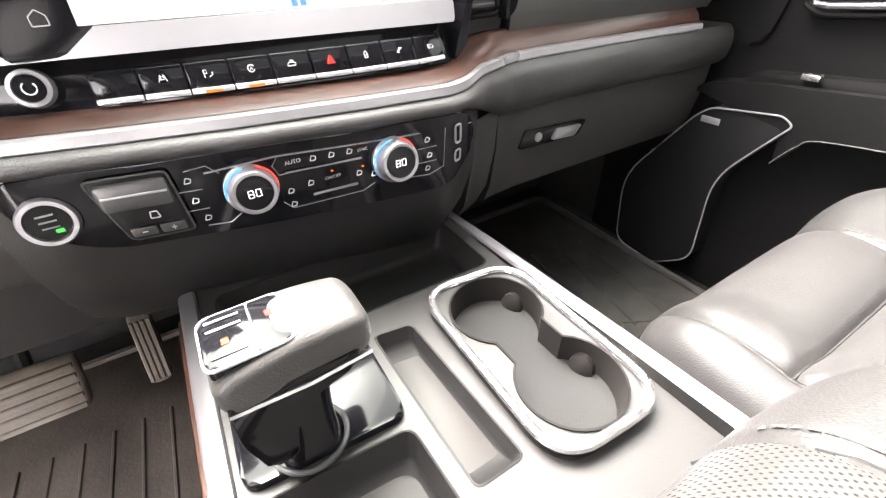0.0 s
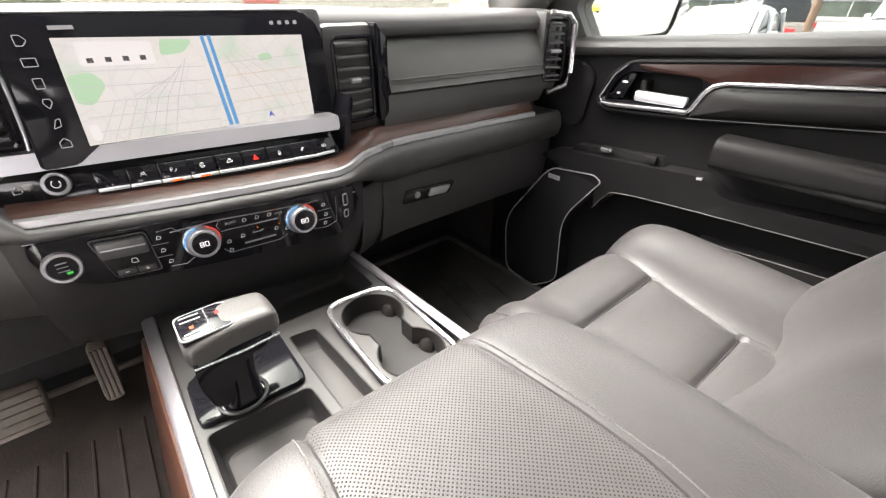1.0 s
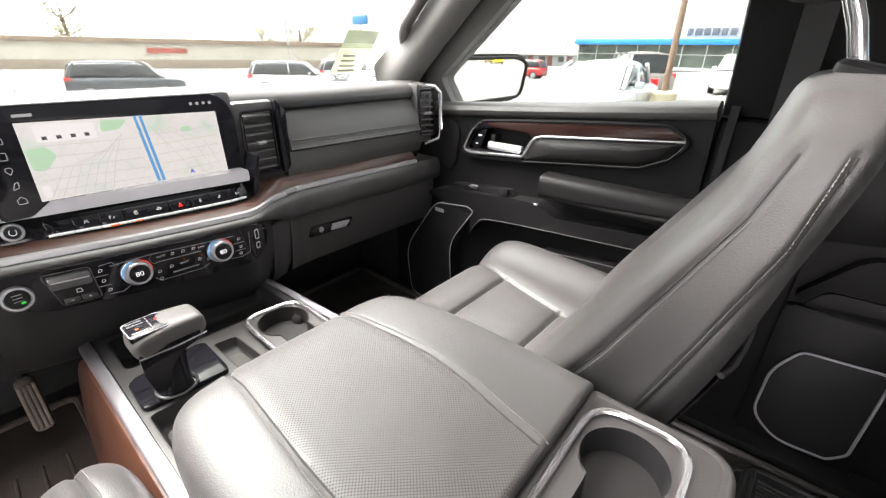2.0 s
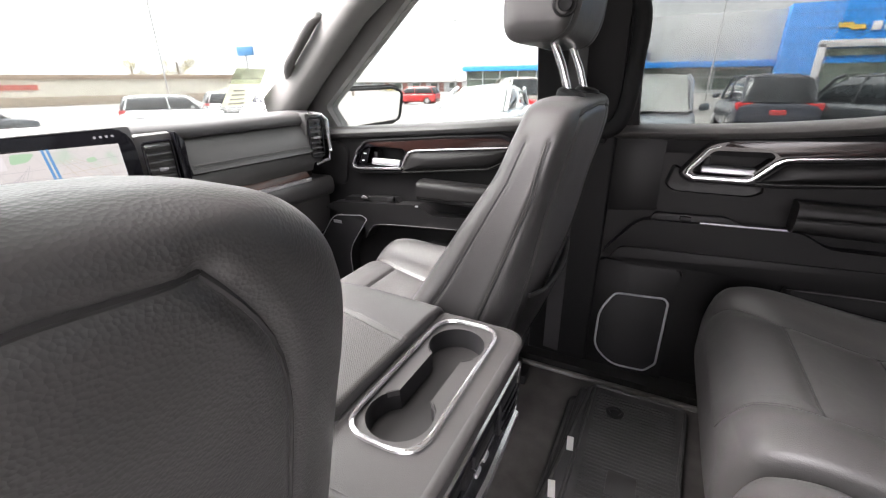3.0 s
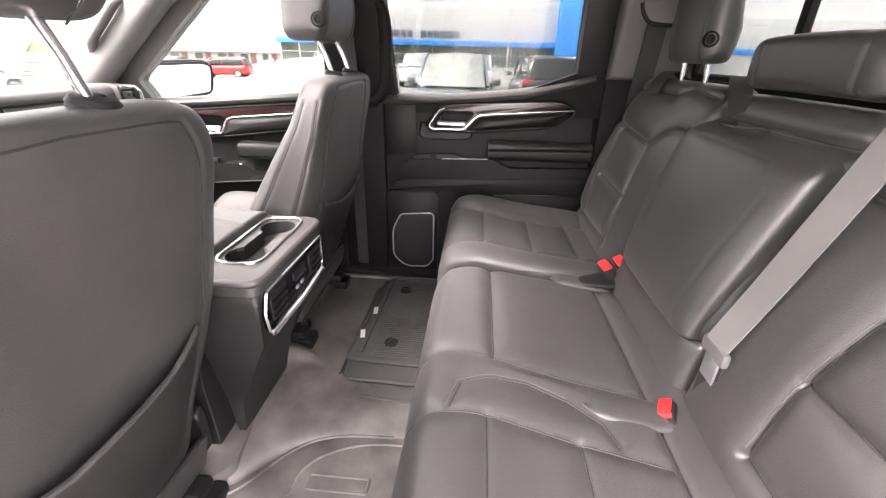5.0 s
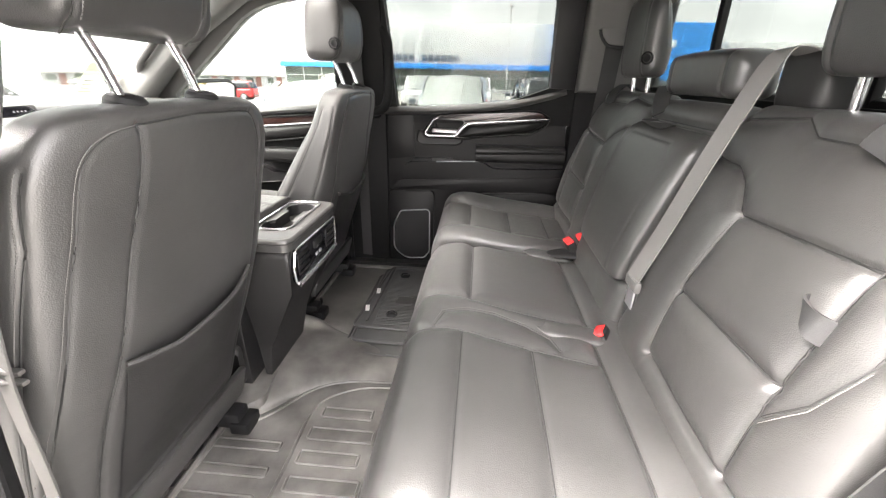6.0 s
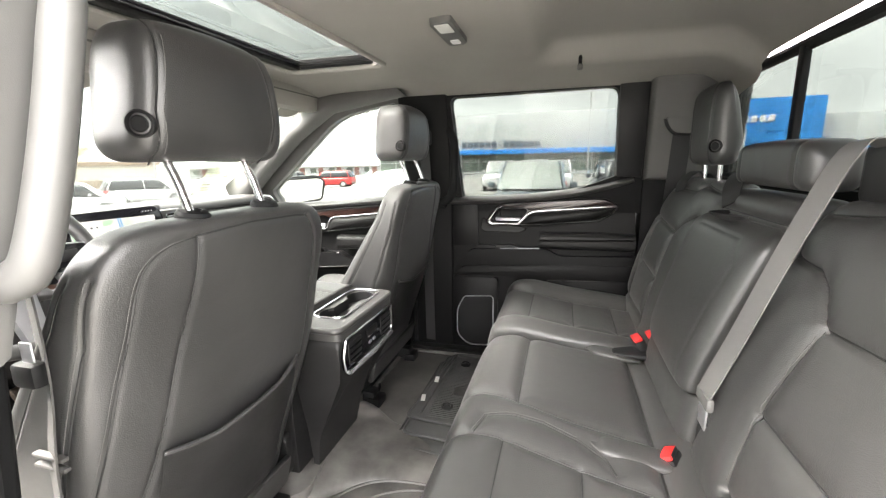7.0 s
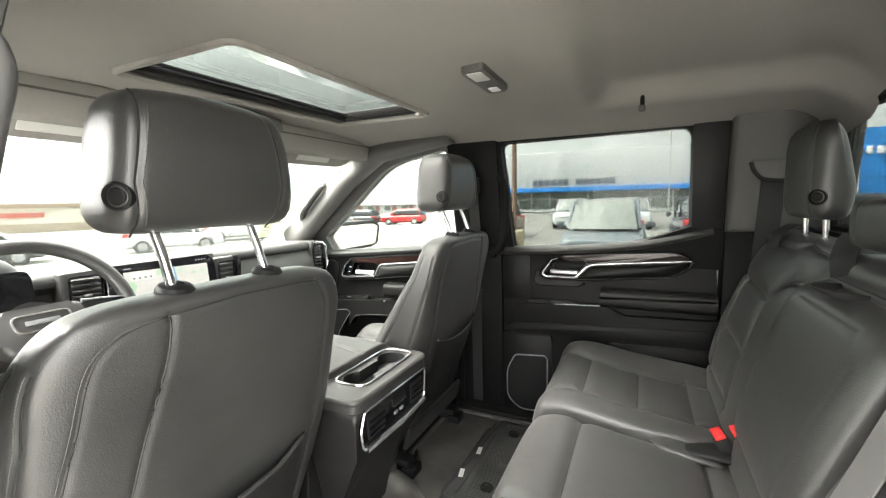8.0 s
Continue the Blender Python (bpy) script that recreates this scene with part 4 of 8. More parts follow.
# ---- seats ----
def bolster(cx, half, h, z_from):
    """Raise the sides of a cushion."""
    def f(P):
        Q = P.copy()
        k = np.clip((np.abs(P[:, :, 0] - cx) / half - 0.45) / 0.4, 0, 1)
        k = k * k * (3 - 2 * k)
        up = np.clip((P[:, :, 2] - z_from) / 0.05, 0, 1)
        Q[:, :, 2] += h * k * up
        return Q
    return f


def skin_spot(pad, z, nx, ny):
    """The place on a padded body at height z whose skin faces (nx, ny)."""
    P, n = pad.P.reshape(-1, 3), pad.n.reshape(-1, 3)
    j = int(np.argmin(np.abs(P[:, 2] - z) * 20 + np.hypot(n[:, 0] - nx, n[:, 1] - ny)))
    return Vector(P[j]), Vector(n[j])


def front_seat(side):
    """side: +1 passenger, -1 driver. All places are for a seat centred on cx."""
    cx = 0.463 * side
    who = "passenger" if side > 0 else "driver"
    seat = thing("front_seat", "black leather front %s seat with grey stitching and headrest" % who, "car seat", (cx, -0.15, 0.772), "front seats")
    X = lambda a: cx + a
    # backrest, lofted upwards
    soft = lambda t: np.clip(t, 0, 1) ** 2 * (3 - 2 * np.clip(t, 0, 1))
    def hollow(P):
        """A shallow lap between soft side wings; the wings spread a little towards the front."""
        Q = P.copy()
        mid = np.mean(P[:, :, 1], axis=1, keepdims=True)
        ahead = soft((P[:, :, 1] - mid + 0.03) / 0.12)
        low = soft((1.58 - P[:, :, 2]) / 0.34)
        lap = soft(1 - np.abs(P[:, :, 0] - cx) / 0.20)
        Q[:, :, 1] -= 0.040 * lap * ahead * low
        Q[:, :, 0] = cx + (P[:, :, 0] - cx) * (1 + 0.13 * ahead * soft((1.62 - P[:, :, 2]) / 0.45))
        return Q
    rows = [(0.93, cx, -0.235, 0.235, 0.125), (1.05, cx, -0.268, 0.252, 0.122), (1.18, cx, -0.322, 0.262, 0.112), (1.30, cx, -0.376, 0.264, 0.092),
            (1.42, cx, -0.424, 0.260, 0.066), (1.48, cx, -0.450, 0.254, 0.054), (1.525, cx, -0.464, 0.246, 0.050), (1.555, cx, -0.471, 0.232, 0.047), (1.576, cx, -0.474, 0.212, 0.044), (1.588, cx, -0.475, 0.188, 0.040), (1.595, cx, -0.476, 0.160, 0.034)]
    K = lambda pts: [(cx - side * a, z) for a, z in pts]
    PIPES = [K([(-0.107, 1.572), (-0.110, 1.530), (-0.117, 1.490), (-0.143, 1.378), (-0.168, 1.250), (-0.186, 1.157), (-0.190, 0.98)]), K([(0.160, 1.568), (0.186, 1.52), (0.196, 1.44), (0.192, 1.30), (0.186, 1.18), (0.180, 0.98)])]
    OUTER = K([(-0.112, 1.571), (-0.150, 1.566), (-0.180, 1.550), (-0.197, 1.520), (-0.208, 1.450), (-0.224, 1.360), (-0.242, 1.200), (-0.246, 1.00)])
    bend = lambda line, n: [(p[0], p[1]) for p in curve_pts([(u, v, 0.0) for u, v in line], n)]
    PIPES, OUTER = [bend(line, 26) for line in PIPES], bend(OUTER, 30)
    back_seams = [("y", -1, PIPES[0], 0.0035, 0.0055), ("y", -1, PIPES[1], 0.0035, 0.0055),
                  ("y", -1, K([(-0.107, 1.572), (0.0, 1.577), (0.12, 1.573), (0.16, 1.568)]), 0.003, 0.005), ("y", -1, OUTER, 0.0015, 0.005)]
    for a in (-1, 1):
        back_seams += [("x", a, [(-0.20, 1.05), (-0.345, 1.30), (-0.435, 1.48), (-0.455, 1.54)], 0.003, 0.0055), ("x", a, [(-0.33, 1.05), (-0.42, 1.30), (-0.475, 1.46), (-0.490, 1.54)], 0.003, 0.0055)]
    back = Padded("z", rows, 4.2, (0.02, 0.016), 420, 230, back_seams, hollow)
    part("backrest", back.mesh(), LEATHER, seat, "leather backrest")
    seam_lines(back, back_seams, seat)
    for a in (-1, 1):
        for line in ([(-0.327, 1.05), (-0.415, 1.30), (-0.470, 1.46), (-0.485, 1.54)], [(-0.206, 1.05), (-0.351, 1.30), (-0.440, 1.48)]):
            part("stitching", stitches([back.on("x", a, line, lift=0.0008)]), STITCH, seat, "grey thread")
    part("stitching", stitches([back.on("y", -1, [(a + 0.006 * (1 if a > cx else -1), b) for a, b in OUTER], lift=0.0006)], r=0.0006), STITCH, seat, "grey thread")
    # map pocket on the back
    pk = back.on("y", -1, [(X(-0.163), 1.255), (X(-0.08), 1.235), (X(0.08), 1.240), (X(0.163), 1.262)], 0.01)
    lowz = 0.97
    bm = bmesh.new()
    cols = []
    for (p, n) in pk:
        t = (p[0] - cx) / 0.163
        col = []
        for k in range(9):
            z = p[2] + (lowz - p[2]) * k / 8
            q = back.on("y", -1, [(p[0] * 1.0, z), (p[0] + 0.001, z)], 0.002)[0][0]
            bulge = 0.006 + 0.020 * (1 - t * t) * math.sin(math.pi * min(1, (8 - k) / 8 * 0.55 + 0.02)) if k < 8 else 0.002
            col.append(bm.verts.new((p[0], q[1] - bulge, z)))
        cols.append(col)
    for a, b in zip(cols, cols[1:]):
        for k in range(8):
            bm.faces.new((a[k], b[k], b[k + 1], a[k + 1]))
    lipline = [c[0].co.copy() for c in cols]
    geom = bmesh.ops.solidify(bm, geom=bm.faces[:], thickness=0.003)
    part("map_pocket", bm, LEATHER, seat, "leather map pocket")
    part("pocket_lip", tube(lipline, 0.0045, 8), LEATHER, seat)
    # grey closing strip below the back
    part("back_skirt", moved(box(cx - 0.215, cx + 0.215, -0.372, -0.352, 0.872, 0.955, 0.008), lambda c: (c.x, c.y - 0.26 * (c.z - 0.93), c.z)), SOFT, seat, "grey plastic closing strip")
    # headrest
    hx = cx + 0.010
    hrows = [(hx - 0.143, -0.425, 1.765, 0.050, 0.082), (hx - 0.11, -0.425, 1.768, 0.056, 0.094), (hx, -0.425, 1.772, 0.058, 0.097), (hx + 0.11, -0.425, 1.768, 0.056, 0.094), (hx + 0.143, -0.425, 1.765, 0.050, 0.082)]
    def lean(P):
        Q = P.copy()
        z = P[:, :, 2]
        Q[:, :, 0] = cx + (P[:, :, 0] - cx) * (1.04 - 0.9 * np.clip(z - 1.70, 0, 1))
        Q[:, :, 1] += -0.012 * np.sin((z - 1.66) / 0.2 * math.pi) * (P[:, :, 1] < -0.425) - 0.05 * (z - 1.77)
        return Q
    hs = [("y", -1, [(X(-0.108), 1.66), (X(-0.116), 1.74), (X(-0.098), 1.86)], 0.003, 0.0055), ("y", -1, [(X(0.108), 1.66), (X(0.116), 1.74), (X(0.098), 1.86)], 0.003, 0.0055)]
    head = Padded("x", hrows, 4.2, (0.030, 0.030), 200, 170, hs, lean)
    hr = part("headrest", head.mesh(), LEATHER, seat, "leather headrest")
    seam_lines(head, hs, hr)
    for a in (-1, 1):
        part("stitching", stitches([head.on("y", -1, [(X(a * 0.101), 1.685), (X(a * 0.109), 1.74), (X(a * 0.092), 1.84)], lift=0.0008)]), STITCH, hr)
    at, out = skin_spot(head, 1.722, -0.90, -0.43)
    part("release_button", join(lathe([(0.0185, -0.010), (0.0185, 0.0005), (0.0160, 0.003), (0.0140, 0.0005), (0.0130, -0.003), (0.001, -0.003)], at, out), lathe([(0.0110, -0.006), (0.0110, 0.0005), (0.0092, 0.002), (0.001, 0.001)], at, out)), MATTE, hr, "round black release button")
    for a in (-0.078, 0.078):
        part("headrest_post", tube([(X(a), -0.482, 1.580), (X(a), -0.462, 1.640), (X(a), -0.432, 1.705)], 0.0068, 12), CHROME, seat, "chrome post")
        part("post_collar", lathe([(0.024, -0.006), (0.024, 0.003), (0.020, 0.008), (0.011, 0.010), (0.010, 0.008)], (X(a), -0.481, 1.5955), (0, -0.22, 1)), MATTE, seat, "black post collar")
    # cushion
    crows = [(-0.30, cx, 1.005, 0.262, 0.100), (-0.10, cx, 1.015, 0.270, 0.100), (0.04, cx, 1.022, 0.266, 0.100), (0.105, cx, 1.012, 0.252, 0.092), (0.140, cx, 1.000, 0.236, 0.080)]
    F = lambda pts: [(X(side * u), v) for u, v in pts]
    OUTER_C = F([(0.150, 0.135), (0.117, 0.090), (0.078, -0.008), (0.042, -0.165), (0.044, -0.250), (0.060, -0.30)])
    INNER_C = F([(-0.195, 0.138), (-0.213, 0.095), (-0.222, 0.0), (-0.222, -0.20), (-0.215, -0.30)])
    cs = [("z", 1, OUTER_C, 0.006, 0.0045), ("z", 1, INNER_C, 0.007, 0.005),
          ("z", 1, F([(-0.222, -0.003), (0.078, -0.006)]), 0.008, 0.005), ("z", 1, F([(-0.222, -0.160), (0.043, -0.166)]), 0.008, 0.005)]
    def cushion_puff(p, n):
        d = np.full(len(p), 9.0)
        for f, s, ln, _, _ in cs:
            d = np.minimum(d, poly_dist(p[:, :2], ln))
        return np.clip(n[:, 2], 0, 1) * 0.008 * (1 - np.exp(-(d / 0.020) ** 2))
    cush = Padded("y", crows, 3.6, (0.02, 0.06), 360, 200, cs, bolster(cx, 0.27, 0.042 if side > 0 else 0.062, 1.0), cushion_puff)
    part("cushion", cush.mesh(), LEATHER, seat, "leather seat cushion with cross seams")
    seam_lines(cush, cs, seat)
    for line, shift in ((OUTER_C[1:], 0.008 * side), (INNER_C[1:4], -0.008 * side)):
        part("stitching", stitches([cush.on("z", 1, [(u + shift, v) for u, v in line], lift=0.0008)]), STITCH, seat, "grey thread")
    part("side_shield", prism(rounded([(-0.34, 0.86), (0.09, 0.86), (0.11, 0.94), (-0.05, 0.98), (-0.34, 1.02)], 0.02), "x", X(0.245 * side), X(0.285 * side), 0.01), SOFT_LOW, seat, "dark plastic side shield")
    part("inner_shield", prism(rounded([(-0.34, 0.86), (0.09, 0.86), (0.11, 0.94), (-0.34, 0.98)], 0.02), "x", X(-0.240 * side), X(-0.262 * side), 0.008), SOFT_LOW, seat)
    for a in (-0.19, 0.19):
        part("seat_rail", box(X(a) - 0.025, X(a) + 0.025, -0.36, 0.10, 0.790, 0.835, 0.006), MATTE, seat, "black metal seat rail")
        part("rail_foot", box(X(a) - 0.032, X(a) + 0.032, -0.385, -0.335, 0.772, 0.812, 0.006), MATTE, seat)
    part("seat_pan", box(cx - 0.23, cx + 0.23, -0.33, 0.08, 0.835, 0.93, 0.02), MATTE, seat)
    return seat


front_seat(1)
front_seat(-1)

# ---- rear bench ----
bench = thing("rear_bench", "black leather three-seat rear bench with upright backrests", "rear seat", (0, -1.1, 0.772))
part("base", box(-0.74, 0.74, -1.50, -0.90, 0.772, 0.985, 0.02), MATTE, bench, "black seat base")


def rear_cushion(x0, x1, seams, name="cushion", extra=None):
    cx, h = (x0 + x1) / 2, (x1 - x0) / 2
    rows = [(-1.30, cx, 1.022, h, 0.085), (-1.05, cx, 1.048, h, 0.086), (-0.90, cx, 1.069, h, 0.088), (-0.83, cx, 1.056, h * 0.995, 0.092), (-0.785, cx, 1.030, h * 0.985, 0.085)]
    def puffy(p, n):
        d = np.full(len(p), 9.0)
        for f, s, ln, _, _ in seams:
            d = np.minimum(d, poly_dist(p[:, :2], ln))
        return np.clip(n[:, 2], 0, 1) * 0.007 * (1 - np.exp(-(d / 0.020) ** 2))
    c = Padded("y", rows, 7.0, (0.01, 0.045), int(900 * h) + 160, 210, seams, extra, puffy)
    seam_lines(c, seams, part(name, c.mesh(), LEATHER, bench, "leather seat cushion"))
    return c


zline = lambda pts, d=0.003, w=0.0065: ("z", 1, pts, d, w)
rear_cushion(0.194, 0.735, [zline([(0.312, -0.785), (0.305, -0.91), (0.300, -1.05), (0.285, -1.30)]), zline([(0.305, -0.910), (0.575, -0.910)]), zline([(0.30, -1.055), (0.570, -1.055)]), zline([(0.29, -1.19), (0.58, -1.19)]), zline([(0.645, -0.80), (0.585, -0.90), (0.570, -1.05), (0.58, -1.30)])], extra=bolster(0.465, 0.275, 0.020, 1.06))
lc = rear_cushion(-0.735, 0.190, [zline([(-0.17, -0.785), (-0.192, -0.927), (-0.215, -1.062), (-0.23, -1.19)]), zline([(0.19, -0.928), (-0.194, -0.928)]), zline([(-0.325, -0.785), (-0.33, -0.914), (-0.352, -1.06), (-0.37, -1.19)]), zline([(-0.33, -0.914), (-0.735, -0.914)]), zline([(-0.352, -1.055), (-0.735, -1.052)]), zline([(-0.32, -0.855), (-0.266, -0.872), (-0.246, -0.92), (-0.244, -0.985), (-0.268, -1.05), (-0.305, -1.10), (-0.345, -1.115)], 0.002), zline([(0.19, -1.195), (-0.735, -1.195)], 0.006)])
for line in ([(-0.317, -0.850), (-0.262, -0.867), (-0.240, -0.92), (-0.238, -0.985), (-0.262, -1.05)],):
    part("stitching", stitches([lc.on("z", 1, line, lift=0.0008)]), STITCH, bench)


def rear_back(x0, x1, top, seams, fwd=0.0, name="backrest", y0=0.0):
    cx, h = (x0 + x1) / 2, (x1 - x0) / 2
    rows = [(1.10, cx, -1.305 + y0, h, 0.060 + fwd), (1.25, cx, -1.335 + y0, h, 0.066 + fwd), (1.42, cx, -1.385 + y0, h, 0.064 + fwd), (top - 0.06, cx, -1.435 + y0, h * 0.985, 0.058 + fwd * 0.6), (top, cx, -1.447 + y0, h * 0.95, 0.050)]
    def puffy(p, n):
        d = np.full(len(p), 9.0)
        for f, s, ln, _, _ in seams:
            d = np.minimum(d, poly_dist(p[:, [0, 2]], ln))
        return np.clip(n[:, 1], 0, 1) * 0.008 * (1 - np.exp(-(d / 0.020) ** 2))
    b = Padded("z", rows, 6.0, (0.01, 0.035), 400, 210, seams, None, puffy)
    seam_lines(b, seams, part(name, b.mesh(), LEATHER, bench, "leather backrest"))
    return b


yl = lambda pts, d=0.004, w=0.0065: ("y", 1, pts, d, w)
for s in (1, -1):
    M = lambda pts: [(s * a, b) for a, b in pts]
    ins = [yl(M([(0.74, 1.464), (0.634, 1.455), (0.53, 1.449), (0.398, 1.442), (0.385, 1.452), (0.350, 1.484), (0.308, 1.502), (0.205, 1.506)]), 0.007, 0.004), yl(M([(0.394, 1.437), (0.382, 1.366), (0.372, 1.294), (0.370, 1.231), (0.370, 1.157)]), 0.007), yl(M([(0.372, 1.294), (0.634, 1.299)]), 0.006), yl(M([(0.370, 1.160), (0.53, 1.152), (0.735, 1.150)]), 0.007), yl(M([(0.634, 1.455), (0.632, 1.299), (0.634, 1.150)]), 0.006)]
    rb = rear_back(0.205 if s == 1 else -0.735, 0.735 if s == 1 else -0.205, 1.600, ins + [yl(M([(0.638, 1.258), (0.674, 1.309), (0.695, 1.378), (0.702, 1.462)]), 0.003, 0.006), yl(M([(0.235, 1.575), (0.37, 1.588), (0.395, 1.578), (0.42, 1.565), (0.735, 1.562)]), 0.004, 0.006)], y0=-0.012)
    for line in ([(0.643, 1.252), (0.679, 1.305), (0.700, 1.376)], [(0.365, 1.17), (0.366, 1.231), (0.367, 1.294), (0.377, 1.366), (0.389, 1.43)]):
        part("stitching", stitches([rb.on("y", 1, M(line), lift=0.0008)]), STITCH, bench, "grey thread")
rear_back(-0.200, 0.200, 1.592, [yl([(-0.2, 1.545), (0.2, 1.545)], 0.008, 0.008), yl([(-0.2, 1.215), (0.2, 1.215)], 0.006)], 0.0)


def armrest_body():
    """Fold-down middle armrest: rounded block standing proud of the back, narrower at its foot."""
    rows = [(1.212, -0.015, -1.268, 0.172, 0.030), (1.26, -0.012, -1.284, 0.178, 0.042), (1.36, -0.008, -1.316, 0.190, 0.046), (1.46, -0.004, -1.350, 0.200, 0.044), (1.515, -0.004, -1.368, 0.200, 0.040), (1.540, -0.004, -1.378, 0.192, 0.034)]
    sm = [yl([(-0.135, 1.215), (-0.150, 1.36), (-0.158, 1.47), (-0.120, 1.515), (0.120, 1.515), (0.158, 1.47), (0.150, 1.36), (0.135, 1.215)], 0.0016, 0.003)]
    return Padded("z", rows, 4.5, (0.012, 0.045), 200, 120, sm)


arm = armrest_body()
part("fold_down_armrest", arm.mesh(), LEATHER, bench, "leather fold-down armrest, folded up")


def rear_headrest(cx, z, w, h, d, name_label):
    hrows = [(cx - w, -1.445, z - 0.006, d * 0.85, h * 0.86), (cx - w * 0.75, -1.445, z, d * 0.96, h * 0.97), (cx, -1.445, z + 0.002, d, h), (cx + w * 0.75, -1.445, z, d * 0.96, h * 0.97), (cx + w, -1.445, z - 0.006, d * 0.85, h * 0.86)]
    hs = [("y", 1, [(cx - w * 0.72, z - 0.2), (cx - w * 0.72, z + 0.2)], 0.003, 0.0055), ("y", 1, [(cx + w * 0.72, z - 0.2), (cx + w * 0.72, z + 0.2)], 0.003, 0.0055)]
    def lean(P):
        # the back slopes forward towards the top
        Q = P.copy()
        Q[:, :, 1] += 0.030 * np.clip((P[:, :, 2] - z + h * 0.3) / (1.3 * h), 0, 1) * np.clip((-1.440 - P[:, :, 1]) / 0.03, 0, 1)
        return Q
    p = Padded("x", hrows, 4.2, (0.030, 0.030), 170, 140, hs, lean if h > 0.1 else None)
    return part("headrest", p.mesh(), LEATHER, bench, name_label), p


for cx in (0.470, -0.470):
    hr, pad = rear_headrest(cx, 1.760, 0.128, 0.118, 0.043, "leather rear headrest")
    at, out = skin_spot(pad, 1.697, -0.72, 0.69)
    part("release_button", join(lathe([(0.0185, -0.010), (0.0185, 0.0005), (0.0160, 0.003), (0.0140, 0.0005), (0.0130, -0.003), (0.001, -0.003)], at, out), lathe([(0.0110, -0.006), (0.0110, 0.0005), (0.0092, 0.002), (0.001, 0.001)], at, out)), MATTE, hr, "round black release button")
    for a in (-0.07, 0.07):
        part("headrest_post", tube([(cx + a, -1.45, 1.585), (cx + a, -1.447, 1.66)], 0.0068, 10), CHROME, bench, "chrome post")
rear_headrest(-0.010, 1.650, 0.166, 0.047, 0.050, "low leather middle headrest")

# ---- centre console ----
def well(loop, z0, z1, shrink=0.9, steps=6, fillet=0.010):
    """The inside of a hollow below a 2D loop, with a rounded floor edge."""
    bm = bmesh.new()
    c = Vector((sum(p[0] for p in loop) / len(loop), sum(p[1] for p in loop) / len(loop)))
    rings = []
    levels = [(z0 + (z1 + fillet - z0) * k / steps, 1 + (shrink - 1) * k / steps) for k in range(steps + 1)]
    span = min(max(p[0] for p in loop) - min(p[0] for p in loop), max(p[1] for p in loop) - min(p[1] for p in loop)) / 2
    levels += [(z1 + fillet * (1 - math.sin(a)), shrink * (1 - fillet * (1 - math.cos(a)) / span)) for a in (0.5, 1.0, math.pi / 2)]
    for z, k in levels:
        rings.append([bm.verts.new((c.x + (p[0] - c.x) * k, c.y + (p[1] - c.y) * k, z)) for p in loop])
    n = len(loop)
    for a, b in zip(rings, rings[1:]):
        for j in range(n):
            bm.faces.new((a[j], a[(j + 1) % n], b[(j + 1) % n], b[j]))
    bm.faces.new(rings[-1])
    bmesh.ops.reverse_faces(bm, faces=bm.faces[:])
    geo = bmesh.ops.solidify(bm, geom=bm.faces[:], thickness=-0.002)
    return bm


def two_cups(xa, ya, xb, yb, r, neck, n=26):
    """Outline of two round cups joined by a neck."""
    a, b = Vector((xa, ya)), Vector((xb, yb))
    d = (b - a).normalized()
    p = Vector((-d.y, d.x))
    t0 = math.asin(neck / r)
    out = []
    for k in range(n + 1):
        t = t0 + (2 * math.pi - 2 * t0) * k / n
        out.append(tuple(a + d * r * math.cos(t) + p * r * math.sin(t)))
    for k in range(n + 1):
        t = t0 + (2 * math.pi - 2 * t0) * k / n
        out.append(tuple(b - d * r * math.cos(t) - p * r * math.sin(t)))
    return out


console = thing("centre_console", "black centre console with padded armrest, cup holders and chrome trim", "centre console", (0, 0, 0.772))
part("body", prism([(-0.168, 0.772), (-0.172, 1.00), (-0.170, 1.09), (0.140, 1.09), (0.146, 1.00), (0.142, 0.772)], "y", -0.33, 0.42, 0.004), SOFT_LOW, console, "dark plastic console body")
CUPS = rounded([(0.026, 0.045), (0.132, 0.040), (0.136, 0.236), (0.030, 0.246)], 0.035, 7)
PLATE = rounded([(-0.160, 0.225), (-0.040, 0.245), (-0.042, 0.139), (-0.162, 0.146)], 0.012, 4)
SLOT = rounded([(-0.032, 0.232), (0.008, 0.226), (0.015, 0.066), (-0.029, 0.066)], 0.008, 4)
BIN = rounded([(-0.161, 0.138), (-0.043, 0.132), (-0.036, -0.040), (-0.161, -0.040)], 0.012, 4)
TRAY = rounded([(-0.150, 0.268), (0.128, 0.262), (0.128, 0.375), (-0.150, 0.375)], 0.012, 4)
DECK = [(-0.168, -0.06), (0.146, -0.06), (0.142, 0.40), (-0.166, 0.40)]
part("deck", holed_plate("z", DECK, [CUPS, SLOT, BIN, TRAY], 1.138, 1.085), SOFT, console, "dark plastic console top")
part("tray", well(TRAY, 1.1385, 1.092, 0.97), SOFT_LOW, console, "shallow front tray")
part("slot", well(SLOT, 1.1385, 1.112, 0.94), SOFT_LOW, console, "narrow phone slot")
part("slot_mat", prism(rounded([(-0.026, 0.224), (0.003, 0.219), (0.009, 0.074), (-0.023, 0.074)], 0.005), "z", 1.1155, 1.113, 0.0005), MAT_GREY, console, "ribbed slot mat")
part("small_bin", well(BIN, 1.1385, 1.106, 0.93), SOFT_LOW, console, "small open bin")
# mat colour is lightened to paint in its reflection
part("bin_mat", prism(rounded([(-0.150, 0.122), (-0.054, 0.116), (-0.050, -0.028), (-0.150, -0.028)], 0.014), "z", 1.110, 1.107, 0.0005), MAT_GREY, console, "rubber bin mat")
